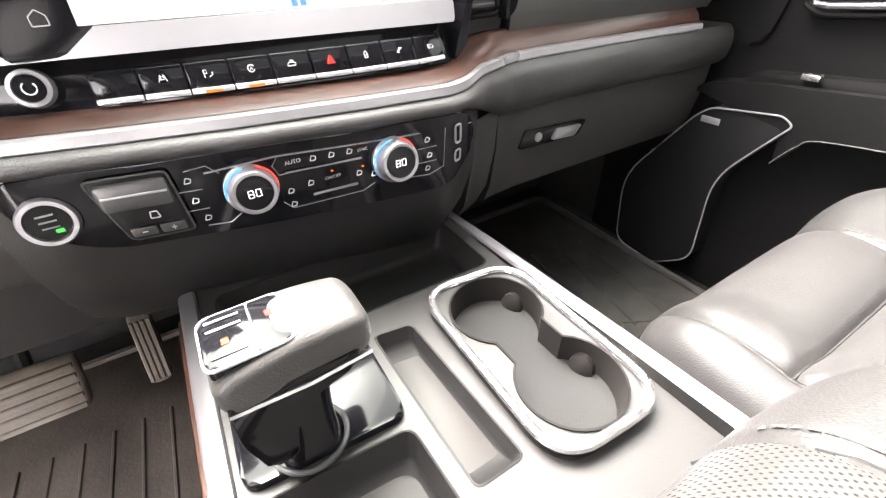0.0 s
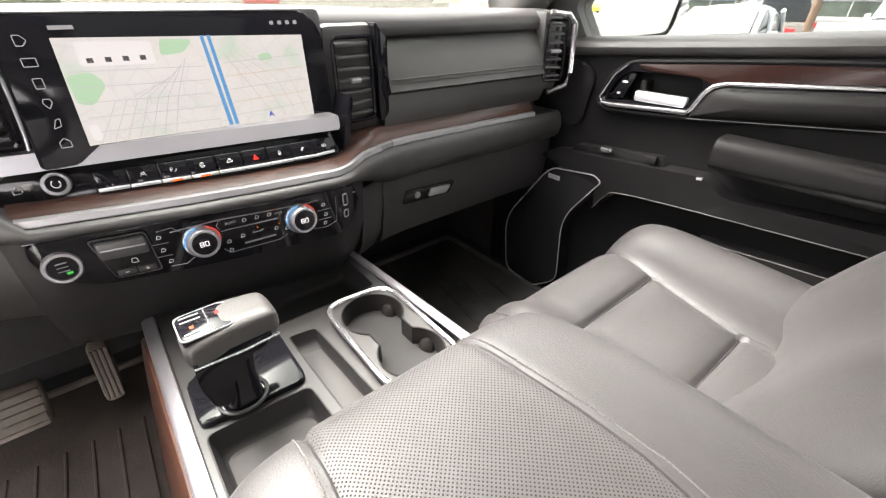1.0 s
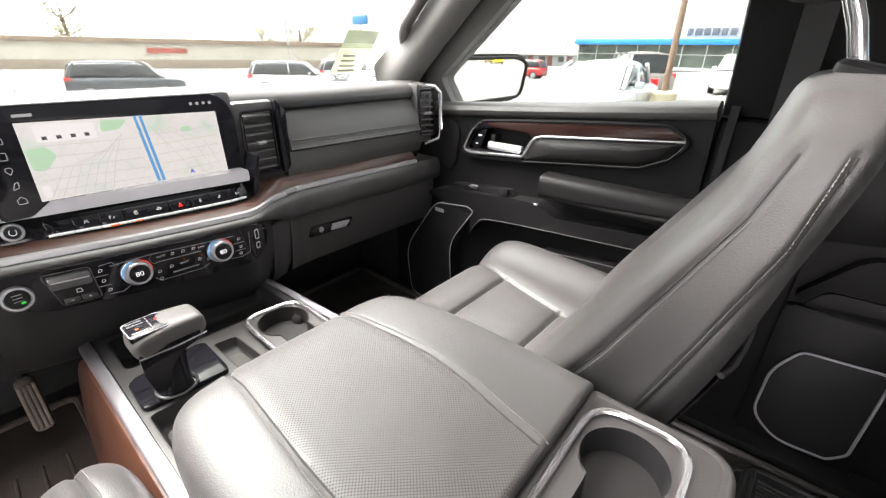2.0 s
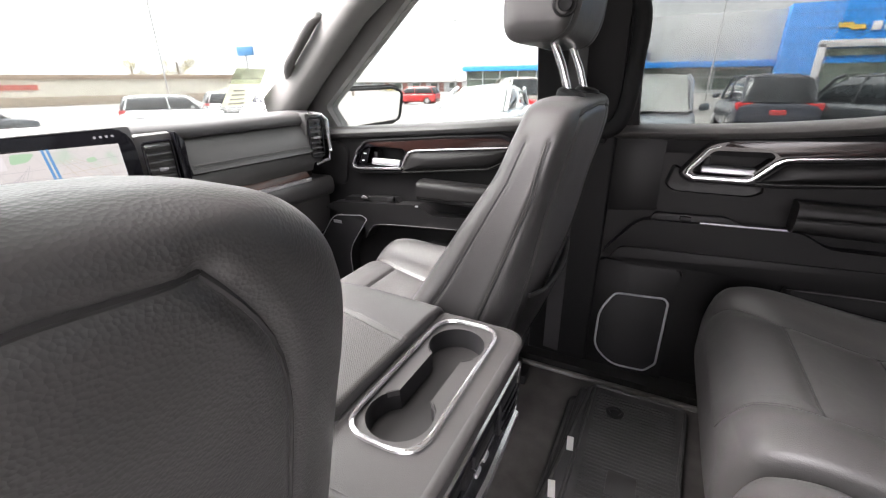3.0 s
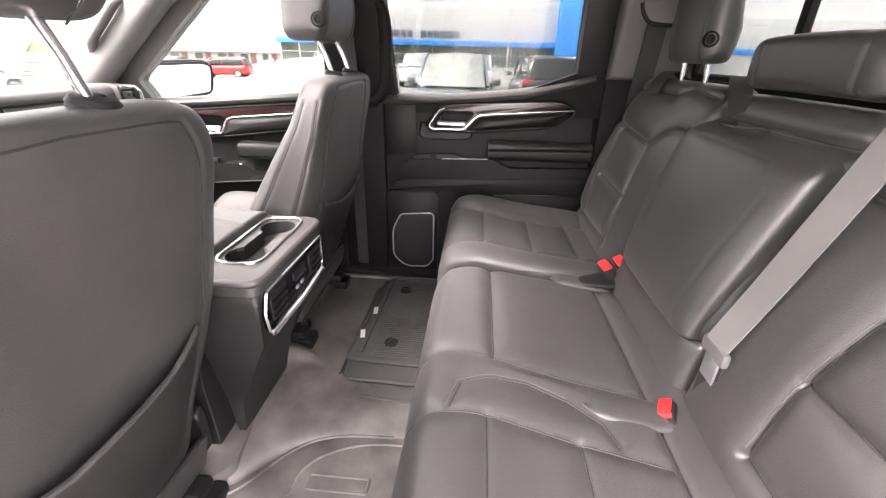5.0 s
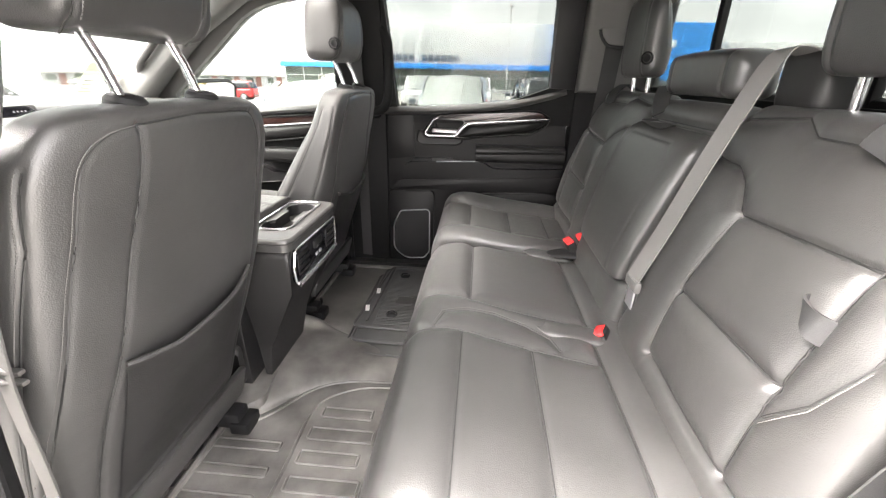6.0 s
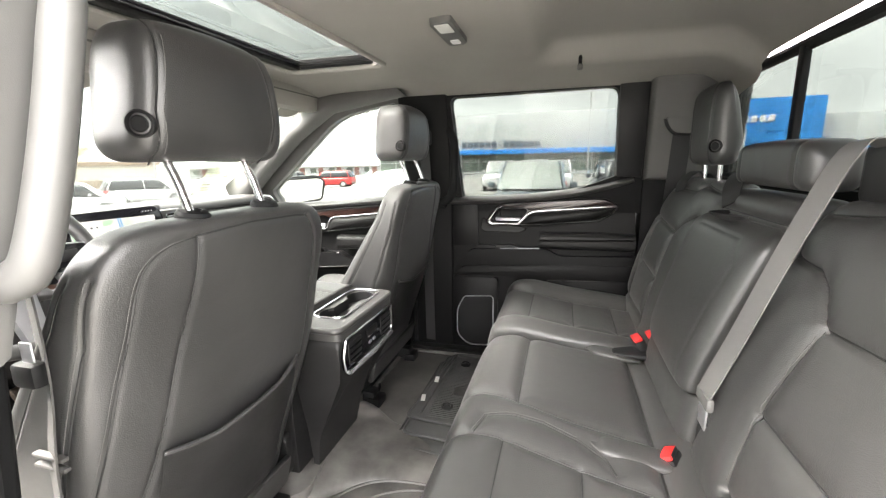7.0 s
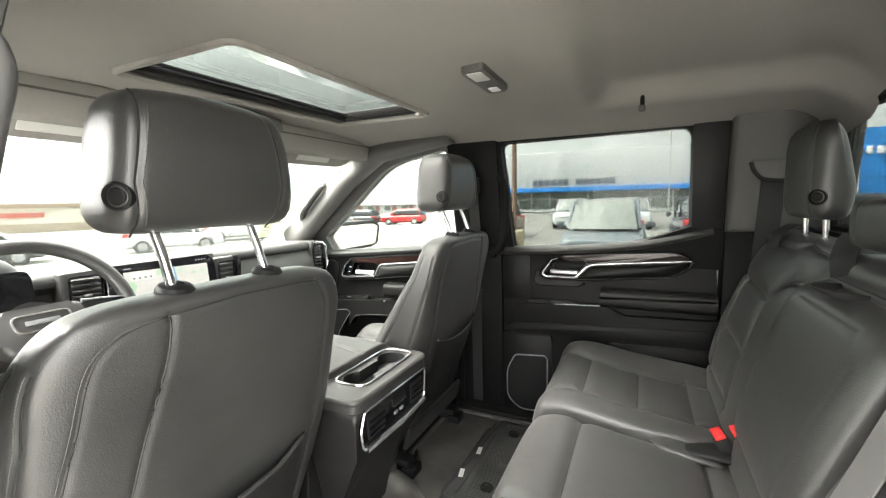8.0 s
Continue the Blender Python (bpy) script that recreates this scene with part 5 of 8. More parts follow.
cups = part("cup_holder", well(CUPS, 1.139, 1.120, 0.985, 2, 0.004), SOFT_LOW, console, "double cup holder")
CUP2 = two_cups(0.082, 0.190, 0.082, 0.092, 0.044, 0.026)
part("cup_well", well(CUP2, 1.150, 1.045, 0.90), CUP, cups, "joined round wells")
part("cup_rim", holed_plate("z", CUPS, [CUP2], 1.148, 1.140), SOFT, cups)
# added lighter disc paints the reflection at the bottom of the cups
part("cup_floor", prism([(0.082 + (x - 0.082) * 0.84, 0.141 + (y - 0.141) * 0.84) for x, y in CUP2], "z", 1.0495, 1.046, 0.001), MAT_GREY, cups, "grey rubber cup floor")
for y in (0.190, 0.092):
    part("cup_tab", moved(lathe([(0.013, -0.006), (0.012, 0.004), (0.007, 0.007), (0.001, 0.008)], (0.118, y + 0.016, 1.118), (-1, -0.35, 0.15), 16), lambda c: (c.x, c.y, 1.118 + (c.z - 1.118) * 1.5)), CUP, cups, "sprung rubber tab")
part("chrome_rim", tube([(p[0], p[1], 1.150) for p in CUPS], 0.0043, 8, True), CHROME, cups, "bright chrome rim")
# side rails and wooden flank
part("rail", tube([(0.151, 0.395, 1.132), (0.151, 0.30, 1.140), (0.154, 0.10, 1.148), (0.156, -0.05, 1.152)], 0.008, 8, False, 0.55), SATIN, console, "satin metal rail")
part("rail", moved(box(-0.186, -0.168, -0.05, 0.405, 1.125, 1.139, 0.004), lambda c: (c.x, c.y, c.z + 0.30 * (c.x + 0.18) - 0.02 * max(0.0, c.y - 0.3))), SATIN, console, "broad satin metal rail")
part("flank", prism(rounded([(-0.05, 0.88), (-0.05, 1.128), (0.33, 1.128), (0.405, 1.112), (0.41, 1.03), (0.30, 0.92), (0.10, 0.88)], [0, 0, 0.02, 0.02, 0.03, 0.06, 0.06]), "x", -0.190, -0.166, 0.006), FLANK_WOOD, console, "walnut side panel")
for v in bpy.data.objects["flank"].data.vertices:
    v.co.x -= 0.20 * (1.128 - v.co.z)
# shifter
part("shifter_plate", prism(PLATE, "z", 1.146, 1.136, 0.003), PIANO, console, "gloss black shifter plate")
shifter = part("shifter", Padded("x", [(-0.150, 0.166, 1.237, 0.026, 0.014), (-0.135, 0.167, 1.240, 0.029, 0.017), (-0.100, 0.168, 1.243, 0.0285, 0.018), (-0.065, 0.167, 1.242, 0.026, 0.017), (-0.054, 0.166, 1.240, 0.023, 0.014)], 4.5, (0.010, 0.012), 80, 60).mesh(), PAD, console, "leather gear selector handle")
part("selector_panel", prism(rounded([(-0.147, 0.145), (-0.147, 0.189), (-0.098, 0.190), (-0.098, 0.146)], 0.008), "z", 1.2605, 1.245, 0.002), PIANO, shifter, "gloss black selector panel")
part("selector_frame", tube([(p[0], p[1], 1.2595) for p in rounded([(-0.1475, 0.1445), (-0.1475, 0.1895), (-0.0975, 0.1905), (-0.0975, 0.1455)], 0.008)], 0.0011, 6, True), SATIN, shifter, "chrome frame")
part("selector_divider", tube([(-0.119, 0.146, 1.2612), (-0.119, 0.189, 1.2612)], 0.0010, 6), CHROME, shifter)
part("gear_lamp", box(-0.1105, -0.1065, 0.171, 0.1765, 1.2606, 1.2610), glow("red_gear_lamp", (1.0, 0.04, 0.02), 0.08), shifter, "red lit gear letter")
part("gear_lamp", box(-0.1365, -0.1325, 0.161, 0.166, 1.2606, 1.2610), glow("amber_gear_lamp", (1.0, 0.16, 0.01), 0.06), shifter, "amber lit gear letter")
for yy in (0.153, 0.175, 0.183):
    part("selector_key", box(-0.143, -0.124, yy - 0.0008, yy + 0.0008, 1.2605, 1.2614), SATIN, shifter)
part("selector_neck", Padded("z", [(1.146, -0.112, 0.160, 0.022, 0.024), (1.18, -0.108, 0.163, 0.018, 0.020), (1.21, -0.106, 0.166, 0.021, 0.020), (1.235, -0.104, 0.167, 0.030, 0.021)], 3.0, (0.0, 0.0), 40, 20).mesh(), PIANO, shifter, "gloss black neck")
part("neck_wing", prism(rounded([(-0.146, 1.235), (-0.066, 1.235), (-0.072, 1.222), (-0.098, 1.214), (-0.116, 1.192), (-0.121, 1.165), (-0.140, 1.165), (-0.147, 1.20)], 0.005), "y", 0.139, 0.146, 0.002), PIANO, shifter, "gloss wing")
part("handle_edge", tube([(-0.146, 0.1395, 1.2275), (-0.100, 0.1385, 1.2265), (-0.060, 0.1405, 1.2280)], 0.0020, 6), CHROME, shifter, "chrome lower edge")
part("neck_collar", tube([(-0.112 + 0.027 * math.cos(a), 0.158 + 0.026 * math.sin(a), 1.150) for a in (2 * math.pi * k / 24 for k in range(24))], 0.0022, 8, True), SLAT, shifter, "dark collar")

# armrest lid with perforated middle
LIDL = [(-0.100, -0.01), (-0.102, -0.08), (-0.112, -0.20), (-0.118, -0.35)]
LIDR = [(0.050, -0.01), (0.054, -0.08), (0.061, -0.15), (0.063, -0.20), (0.057, -0.25), (0.046, -0.30), (0.038, -0.35)]
lid_seams = [("z", 1, LIDL, 0.003, 0.005), ("z", 1, LIDR, 0.003, 0.005), ("y", 1, [(-0.100, 1.16), (-0.100, 1.29)], 0.003, 0.003), ("y", 1, [(0.050, 1.16), (0.050, 1.29)], 0.003, 0.003)]
lid = Padded("y", [(-0.354, -0.004, 1.226, 0.174, 0.062), (-0.20, -0.007, 1.229, 0.176, 0.064), (-0.10, -0.010, 1.227, 0.170, 0.066), (-0.055, -0.009, 1.222, 0.160, 0.066), (-0.028, -0.008, 1.214, 0.142, 0.062), (-0.012, -0.008, 1.204, 0.114, 0.056)], 5.5, (0.006, 0.034), 240, 140, lid_seams)
lid_ob = part("armrest_lid", lid.mesh(), LEATHER, console, "padded leather armrest lid")
lid_ob.data.materials.append(LEATHER_PERF)
lx = lambda line, y: np.interp(-y, [-p[1] for p in line], [p[0] for p in line])
for p in lid_ob.data.polygons:
    c = p.center
    if c.z > 1.245 and lx(LIDL, c.y) + 0.002 < c.x < lx(LIDR, c.y) - 0.002:
        p.material_index = 1
part("stitching", stitches([lid.on("z", 1, [(a - 0.007, b - 0.012) for a, b in LIDL], lift=0.0008)]), STITCH, lid_ob, "pale stitching")
part("stitching", stitches([lid.on("z", 1, [(a + 0.007, b - 0.012) for a, b in LIDR], lift=0.0008)]), STITCH, lid_ob, "pale stitching")
seam_lines(lid, lid_seams[:2], lid_ob, 0.0011)
part("lid_base", box(-0.174, 0.142, -0.350, -0.05, 1.10, 1.175, 0.01), SOFT_LOW, console, "dark plastic armrest base")

# rear end of the console
RCUP = two_cups(0.090, -0.412, -0.062, -0.412, 0.040, 0.022)
RTOP = rounded([(-0.112, -0.366), (0.140, -0.364), (0.145, -0.460), (-0.112, -0.462)], 0.036, 7)
ROUT = rounded([(-0.178, -0.355), (0.158, -0.355), (0.158, -0.492), (-0.178, -0.492)], [0.004, 0.004, 0.03, 0.03], 5)
rear = part("rear_housing", holed_plate("z", ROUT, [RTOP], 1.268, 1.235), SOFT, console, "moulded rear housing")
part("top_edge", tube([(p[0] * 0.985, -0.417 + (p[1] + 0.417) * 0.955, 1.2605) for p in ROUT], 0.0085, 10, True), SOFT, rear)
part("cup_deck", holed_plate("z", RTOP, [RCUP], 1.266, 1.258), SOFT, rear)
part("cup_well", well(RCUP, 1.266, 1.165, 0.9), MATTE, rear, "joined round wells")
part("chrome_rim", tube([(p[0], p[1], 1.2700) for p in RTOP], 0.0036, 8, True), CHROME, rear, "bright chrome rim")
part("rear_body", prism(rounded([(-0.178, 1.236), (0.158, 1.236), (0.150, 1.10), (0.118, 0.95), (0.10, 0.785), (-0.12, 0.785), (-0.14, 0.95), (-0.172, 1.10)], 0.02), "y", -0.486, -0.350, 0.012, 3), SOFT_LOW, rear, "dark tapering rear body")
for v in bpy.data.objects["rear_body"].data.vertices:
    if v.co.y < -0.40 and v.co.z < 1.13:
        v.co.y = min(-0.362, v.co.y + 0.50 * (1.13 - v.co.z))
RP = rounded([(-0.166, 1.190), (-0.150, 1.232), (0.142, 1.228), (0.136, 1.155), (0.120, 1.134), (-0.142, 1.134), (-0.160, 1.150)], 0.008, 4)
rp = part("outlet_panel", prism(RP, "y", -0.4915, -0.484, 0.002), PIANO, rear, "gloss black outlet panel")
part("panel_trim", outline(RP, "y", -0.492, 0.0032, 6), CHROME, rp, "chrome outline")
part("panel_bar", tube([(-0.150, -0.494, 1.140), (0.0, -0.497, 1.137), (0.128, -0.494, 1.141)], 0.0075, 8), CHROME, rp, "broad chrome bar")
for x in (-0.105, 0.092):
    part("air_outlet", box(x - 0.036, x + 0.036, -0.4945, -0.486, 1.158, 1.214, 0.004), MATTE, rp, "black rear air outlet")
    for k in range(3):
        part("louvre", box(x - 0.032, x + 0.032, -0.499, -0.494, 1.168 + 0.016 * k, 1.1715 + 0.016 * k, 0.001), PIANO, rp)
part("heater_switch", box(-0.035, 0.028, -0.4955, -0.490, 1.192, 1.212, 0.003), MATTE, rp, "heated seat switch")
for k in (-0.018, 0.008):
    part("usb_port", box(k - 0.008, k + 0.008, -0.4945, -0.490, 1.166, 1.174, 0.002), SATIN, rp, "charging port")
part("heater_switch_edge", tube([(-0.035, -0.496, 1.191), (0.028, -0.496, 1.191)], 0.0014, 6), CHROME, rp)

# ---- dashboard ----
dash = thing("dashboard", "dark leather-trimmed dashboard with walnut and chrome strips", "dashboard", (0, 0.6, 1.1))
TY = [(-0.80, 0.425), (-0.45, 0.425), (-0.30, 0.395), (-0.24, 0.368), (-0.16, 0.350), (-0.08, 0.334), (0.02, 0.320), (0.110, 0.312), (0.135, 0.322), (0.18, 0.358), (0.245, 0.388), (0.30, 0.396), (0.50, 0.402), (0.76, 0.408)]
TZ = [(-0.80, 1.335), (-0.24, 1.334), (0.11, 1.329), (0.25, 1.327), (0.76, 1.316)]
ty = lambda x: float(np.interp(x, *zip(*TY)))
tz = lambda x: float(np.interp(x, *zip(*TZ)))


def sweep(xs, profile, fy=ty, fz=tz):
    """profile(x): (y off the dash line, z off it) points, swept along x and closed."""
    bm = bmesh.new()
    rings = [[bm.verts.new((x, fy(x) + a, fz(x) + b)) for a, b in profile(x)] for x in xs]
    n = len(rings[0])
    for p, q in zip(rings, rings[1:]):
        for j in range(n):
            bm.faces.new((p[j], p[(j + 1) % n], q[(j + 1) % n], q[j]))
    bm.faces.new(rings[0][::-1])
    bm.faces.new(rings[-1])
    return bm


span = lambda a, b, n: [a + (b - a) * k / (n - 1) for k in range(n)]
def wood_profile(x):
    k = min(1.0, max(0.0, (x - 0.13) / 0.10))
    dy, dz = 0.034 - 0.018 * k, 0.010 + 0.013 * k
    return [(0.0, 0.001), (dy * 0.3, dz * 0.55), (dy, dz), (0.10, dz), (0.10, 0.0)]


part("wood_strip", sweep(span(-0.252, 0.665, 90), wood_profile), WOOD, dash, "walnut strip")
part("chrome_strip", sweep(span(-0.256, 0.668, 90), lambda x: [(-0.0040, -0.0125), (-0.0072, -0.0085), (-0.0060, -0.001), (0.003, 0.001), (0.05, 0.000), (0.05, -0.0125)]), BRIGHT, dash, "bright chrome strip")
roll_low = lambda x: -0.028 if x < 0.13 else -0.028 - 0.046 * min(1.0, (x - 0.13) / 0.11)
def roll_profile(x):
    """A full soft roll below the bright strip, deeper ahead of the passenger."""
    top, low = (-0.0085, roll_low(x)) if x > -0.252 else (0.010, roll_low(x))
    out = [(0.010, top), (-0.004, top - 0.001)]
    out += [(-0.004 - 0.013 * math.sin(math.pi * k / 7) ** 0.6, top + (low - top) * k / 7) for k in range(1, 7)]
    return out + [(-0.002, low), (0.05, low - 0.002), (0.10, -0.01)]
part("roll", sweep(span(-0.80, 0.765, 110), roll_profile), LEATHER, dash, "soft leather-look roll")
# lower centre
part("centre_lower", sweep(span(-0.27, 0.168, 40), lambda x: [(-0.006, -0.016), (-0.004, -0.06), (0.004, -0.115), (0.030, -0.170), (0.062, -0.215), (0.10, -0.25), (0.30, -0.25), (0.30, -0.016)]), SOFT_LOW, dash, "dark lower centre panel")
part("knee_panel", sweep(span(-0.80, -0.262, 20), lambda x: [(-0.004, -0.018), (-0.002, -0.07), (0.04, -0.14), (0.10, -0.20), (0.16, -0.24), (0.36, -0.24), (0.36, -0.018)]), SOFT, dash, "dark knee panel under the wheel")
gbox = part("glovebox", sweep(span(0.232, 0.757, 40), lambda x: [(0.004, -0.074), (0.006, -0.12), (0.016, -0.18), (0.030, -0.212), (0.05, -0.222), (0.30, -0.222), (0.30, -0.074)]), SOFT, dash, "dark glovebox lid")
part("latch_bezel", prism(rounded([(0.283, 1.190), (0.292, 1.216), (0.418, 1.208), (0.402, 1.186)], 0.003), "y", 0.398, 0.420, 0.002), PIANO, gbox, "black latch bezel")
part("latch", prism(rounded([(0.345, 1.192), (0.352, 1.208), (0.405, 1.204), (0.392, 1.189)], 0.003), "y", 0.394, 0.410, 0.002), SATIN, gbox, "latch lever")
part("key_lock", disc((0.318, 0.400, 1.202), (0, -1, 0), 0.007, 0.004, 16), SATIN, gbox)
part("glovebox_side", sweep(span(0.168, 0.228, 12), lambda x: [(0.0, -0.06), (0.006, -0.12), (0.022, -0.18), (0.05, -0.222), (0.30, -0.222), (0.30, -0.06)]), SOFT, dash, "dark panel beside the glovebox")
part("underside", box(-0.80, 0.78, 0.48, 0.92, 1.085, 1.125, 0.01), SOFT_LOW, dash)
# upper right: hide pad, band, top
PADB = lambda x: (float(np.interp(x, [0.26, 0.66], [0.404, 0.404])), float(np.interp(x, [0.26, 0.66], [1.401, 1.396])))
PADT = lambda x: (float(np.interp(x, [0.26, 0.70], [0.436, 0.436])), float(np.interp(x, [0.26, 0.70], [1.487, 1.485])))
def pad_profile(x):
    (ya, za), (yb, zb) = PADB(x), PADT(x)
    out = [(ya + 0.006, za - 0.002), (ya - 0.002, za + 0.004)]
    out += [(ya + (yb - ya) * t - 0.006 * math.sin(math.pi * t), za + (zb - za) * t) for t in (0.15, 0.35, 0.6, 0.85)]
    out += [(yb + 0.002, zb - 0.001), (yb + 0.05, zb - 0.004), (yb + 0.05, za)]
    return out
zero = lambda x: 0.0
def band_profile(x):
    (ya, za), y0, z0 = PADB(x), ty(x) + 0.014, tz(x) + 0.020
    out = [(y0 + (ya - y0 + 0.004) * t - 0.006 * math.sin(math.pi * t), z0 + (za - z0) * t) for t in (0.0, 0.15, 0.35, 0.6, 0.85, 0.97)]
    return out + [(ya + 0.008, za + 0.001), (ya + 0.09, za + 0.001), (ya + 0.09, z0)]
part("upper_band", sweep(span(0.255, 0.70, 40), band_profile, zero, zero), PAD, dash, "dark soft band above the wood")
padob = part("hide_pad", sweep(span(0.272, 0.690, 40), pad_profile, zero, zero), PAD, dash, "grey leather dash pad with a double seam")
for dz in (0.016, 0.023):
    part("pad_seam", tube([(x, PADB(x)[0] + 0.003, PADB(x)[1] + dz) for x in span(0.278, 0.686, 20)], 0.0011, 6), STITCH, padob, "pale seam")
def top_profile(x):
    yb, zb = PADT(x)
    lift = 0.008 * max(0.0, 1 - ((x + 0.10) / 0.42) ** 2) if x < 0.32 else 0.0
    return [(yb + 0.004, zb + 0.001), (yb - 0.005, zb + 0.005), (yb - 0.008, zb + 0.014), (yb - 0.005, zb + 0.026), (yb + 0.006, zb + 0.036 + lift * 0.7), (yb + 0.03, zb + 0.042 + lift), (yb + 0.08, zb + 0.043 + lift), (yb + 0.25, zb + 0.030), (1.02, 1.500), (1.02, 1.40), (yb + 0.10, 1.40)]
part("dash_top", sweep(span(-0.80, 0.745, 80), top_profile, zero, zero), SOFT, dash, "dark soft dash top")
part("upper_body", box(-0.80, 0.74, 0.46, 0.95, 1.09, 1.48, 0.01), SOFT_LOW, dash)

# vents
def vent(x0, x1, y0, y1, z0, z1, n, parent, knob=True):
    """A louvred outlet between x0 and x1, its face running from y0 to y1."""
    f = lambda x: y0 + (y1 - y0) * (x - x0) / (x1 - x0)
    sh = lambda bm: moved(bm, lambda c: (c.x, c.y + f(c.x), c.z))
    v = part("air_vent", sh(box(x0, x1, 0.016, 0.05, z0, z1, 0.003)), MATTE, parent, "black louvred air vent")
    for k in range(n):
        z = z0 + (z1 - z0) * (k + 0.5) / n
        part("louvre", sh(moved(box(x0 + 0.003, x1 - 0.003, -0.002, 0.014, z - 0.0024, z + 0.0024, 0.001), lambda c: (c.x, c.y, c.z + 0.25 * c.y))), SLAT, v)
    if knob:
        part("vent_knob", sh(box((x0 + x1) / 2 - 0.010, (x0 + x1) / 2 + 0.010, -0.008, 0.004, (z0 + z1) / 2 - 0.004, (z0 + z1) / 2 + 0.004, 0.003)), SATIN, v, "satin vent knob")
    part("vent_frame", tube([(p[0], f(p[0]) - 0.001, p[1]) for p in rounded([(x0 - 0.002, z0 - 0.002), (x1 + 0.002, z0 - 0.002), (x1 + 0.002, z1 + 0.002), (x0 - 0.002, z1 + 0.002)], 0.008)], 0.0032, 6, True), PIANO, v)
    return v


vent(0.172, 0.238, 0.402, 0.408, 1.370, 1.492, 7, dash)
part("vent_surround", box(0.160, 0.256, 0.412, 0.50, 1.345, 1.512, 0.012), SOFT, dash, "dark vent surround")
part("vent_side", prism(rounded([(0.246, 1.36), (0.262, 1.372), (0.266, 1.49), (0.244, 1.515)], 0.005), "y", 0.398, 0.45, 0.003), PIANO, dash, "gloss black vent cheek")
vent(0.692, 0.732, 0.408, 0.392, 1.385, 1.505, 7, dash)
part("vent_surround", box(0.684, 0.750, 0.412, 0.50, 1.36, 1.525, 0.01), SOFT, dash, "dark vent surround")
part("chrome_bracket", tube([(0.690, 0.405, 1.522), (0.728, 0.385, 1.518), (0.744, 0.378, 1.500), (0.746, 0.374, 1.400), (0.738, 0.378, 1.372), (0.700, 0.398, 1.358)], 0.006, 8), CHROME, dash, "chrome vent bracket")
vent(-0.290, -0.216, 0.402, 0.398, 1.405, 1.512, 7, dash)
part("vent_edge", tube(curve_pts([(-0.209, 0.392, 1.400), (-0.206, 0.392, 1.420), (-0.203, 0.394, 1.470), (-0.205, 0.396, 1.515)], 10), 0.0018, 8), SATIN, dash, "bright vent edge")
part("vent_surround", box(-0.310, -0.205, 0.412, 0.50, 1.345, 1.530, 0.012), SOFT, dash, "dark vent surround")

# screen
sy = lambda z: 0.386 + 0.18 * (z - 1.39)
lean_y = lambda bm: moved(bm, lambda c: (c.x, c.y + sy(c.z), c.z))
SCR = rounded([(-0.206, 1.378), (0.150, 1.378), (0.158, 1.500), (0.140, 1.530), (-0.198, 1.530)], [0.004, 0.01, 0.02, 0.015, 0.004])
screen = part("touchscreen", lean_y(prism(SCR, "y", 0.0, 0.022, 0.003)), PIANO, dash, "wide gloss black touchscreen showing a map")
mm, nd, lk, b = nodes_of("lit_map")
tc = nd.new("ShaderNodeTexCoord")
vz = nd.new("ShaderNodeTexVoronoi")
vz.feature = "DISTANCE_TO_EDGE"
vz.inputs["Scale"].default_value = 44
lk.new(tc.outputs["Object"], vz.inputs["Vector"])
nz = nd.new("ShaderNodeTexNoise")
nz.inputs["Scale"].default_value = 18
lk.new(tc.outputs["Object"], nz.inputs["Vector"])
r1 = ramp_node(nd, [(0.40, (0.86, 0.85, 0.82)), (0.58, (0.82, 0.83, 0.80)), (0.70, (0.66, 0.80, 0.68))])
lk.new(nz.outputs["Fac"], r1.inputs["Fac"])
r2 = ramp_node(nd, [(0.0, (0.60, 0.60, 0.62)), (0.05, (1, 1, 1))])
lk.new(vz.outputs["Distance"], r2.inputs["Fac"])
mu = nd.new("ShaderNodeMixRGB")
mu.blend_type = "MULTIPLY"
mu.inputs["Fac"].default_value = 0.22
lk.new(r1.outputs["Color"], mu.inputs["Color1"])
lk.new(r2.outputs["Color"], mu.inputs["Color2"])
lk.new(mu.outputs["Color"], b.inputs["Emission Color"])
b.inputs["Emission Strength"].default_value = MAP_GLOW
b.inputs["Base Color"].default_value = (0.02, 0.02, 0.02, 1)
b.inputs["Roughness"].default_value = 0.15
part("map_display", lean_y(prism([(-0.156, 1.396), (0.120, 1.393), (0.126, 1.500), (-0.152, 1.507)], "y", -0.0008, 0.004)), mm, screen, "lit map display")
ROUTE = glow("blue_route", (0.10, 0.38, 0.75), MAP_GLOW)
for a, c in ((-0.0045, 0.001), (0.0035, 0.0085)):
    part("route_line", lean_y(prism([(a - 0.002, 1.504), (a + 0.002, 1.504), (c + 0.0025, 1.396), (c - 0.0025, 1.396)], "y", -0.0012, 0.002)), ROUTE, screen)
part("position_arrow", lean_y(prism([(0.053, 1.399), (0.057, 1.407), (0.061, 1.399), (0.057, 1.401)], "y", -0.0012, 0.002)), glow("blue_arrow", (0.08, 0.12, 0.7), MAP_GLOW), screen)
ROAD = glow("pale_grey_road", (0.62, 0.62, 0.64), MAP_GLOW)
TAN_ROAD = glow("tan_road", (0.70, 0.62, 0.48), MAP_GLOW)
PARK = glow("green_park", (0.50, 0.78, 0.52), MAP_GLOW)
road = lambda pts, w, mt: part("map_road", lean_y(join(*[prism([(a[0] - w, a[1]), (a[0] + w, a[1]), (b[0] + w, b[1]), (b[0] - w, b[1])], "y", -0.0010, 0.001) for a, b in zip(pts, pts[1:])])), mt, screen)
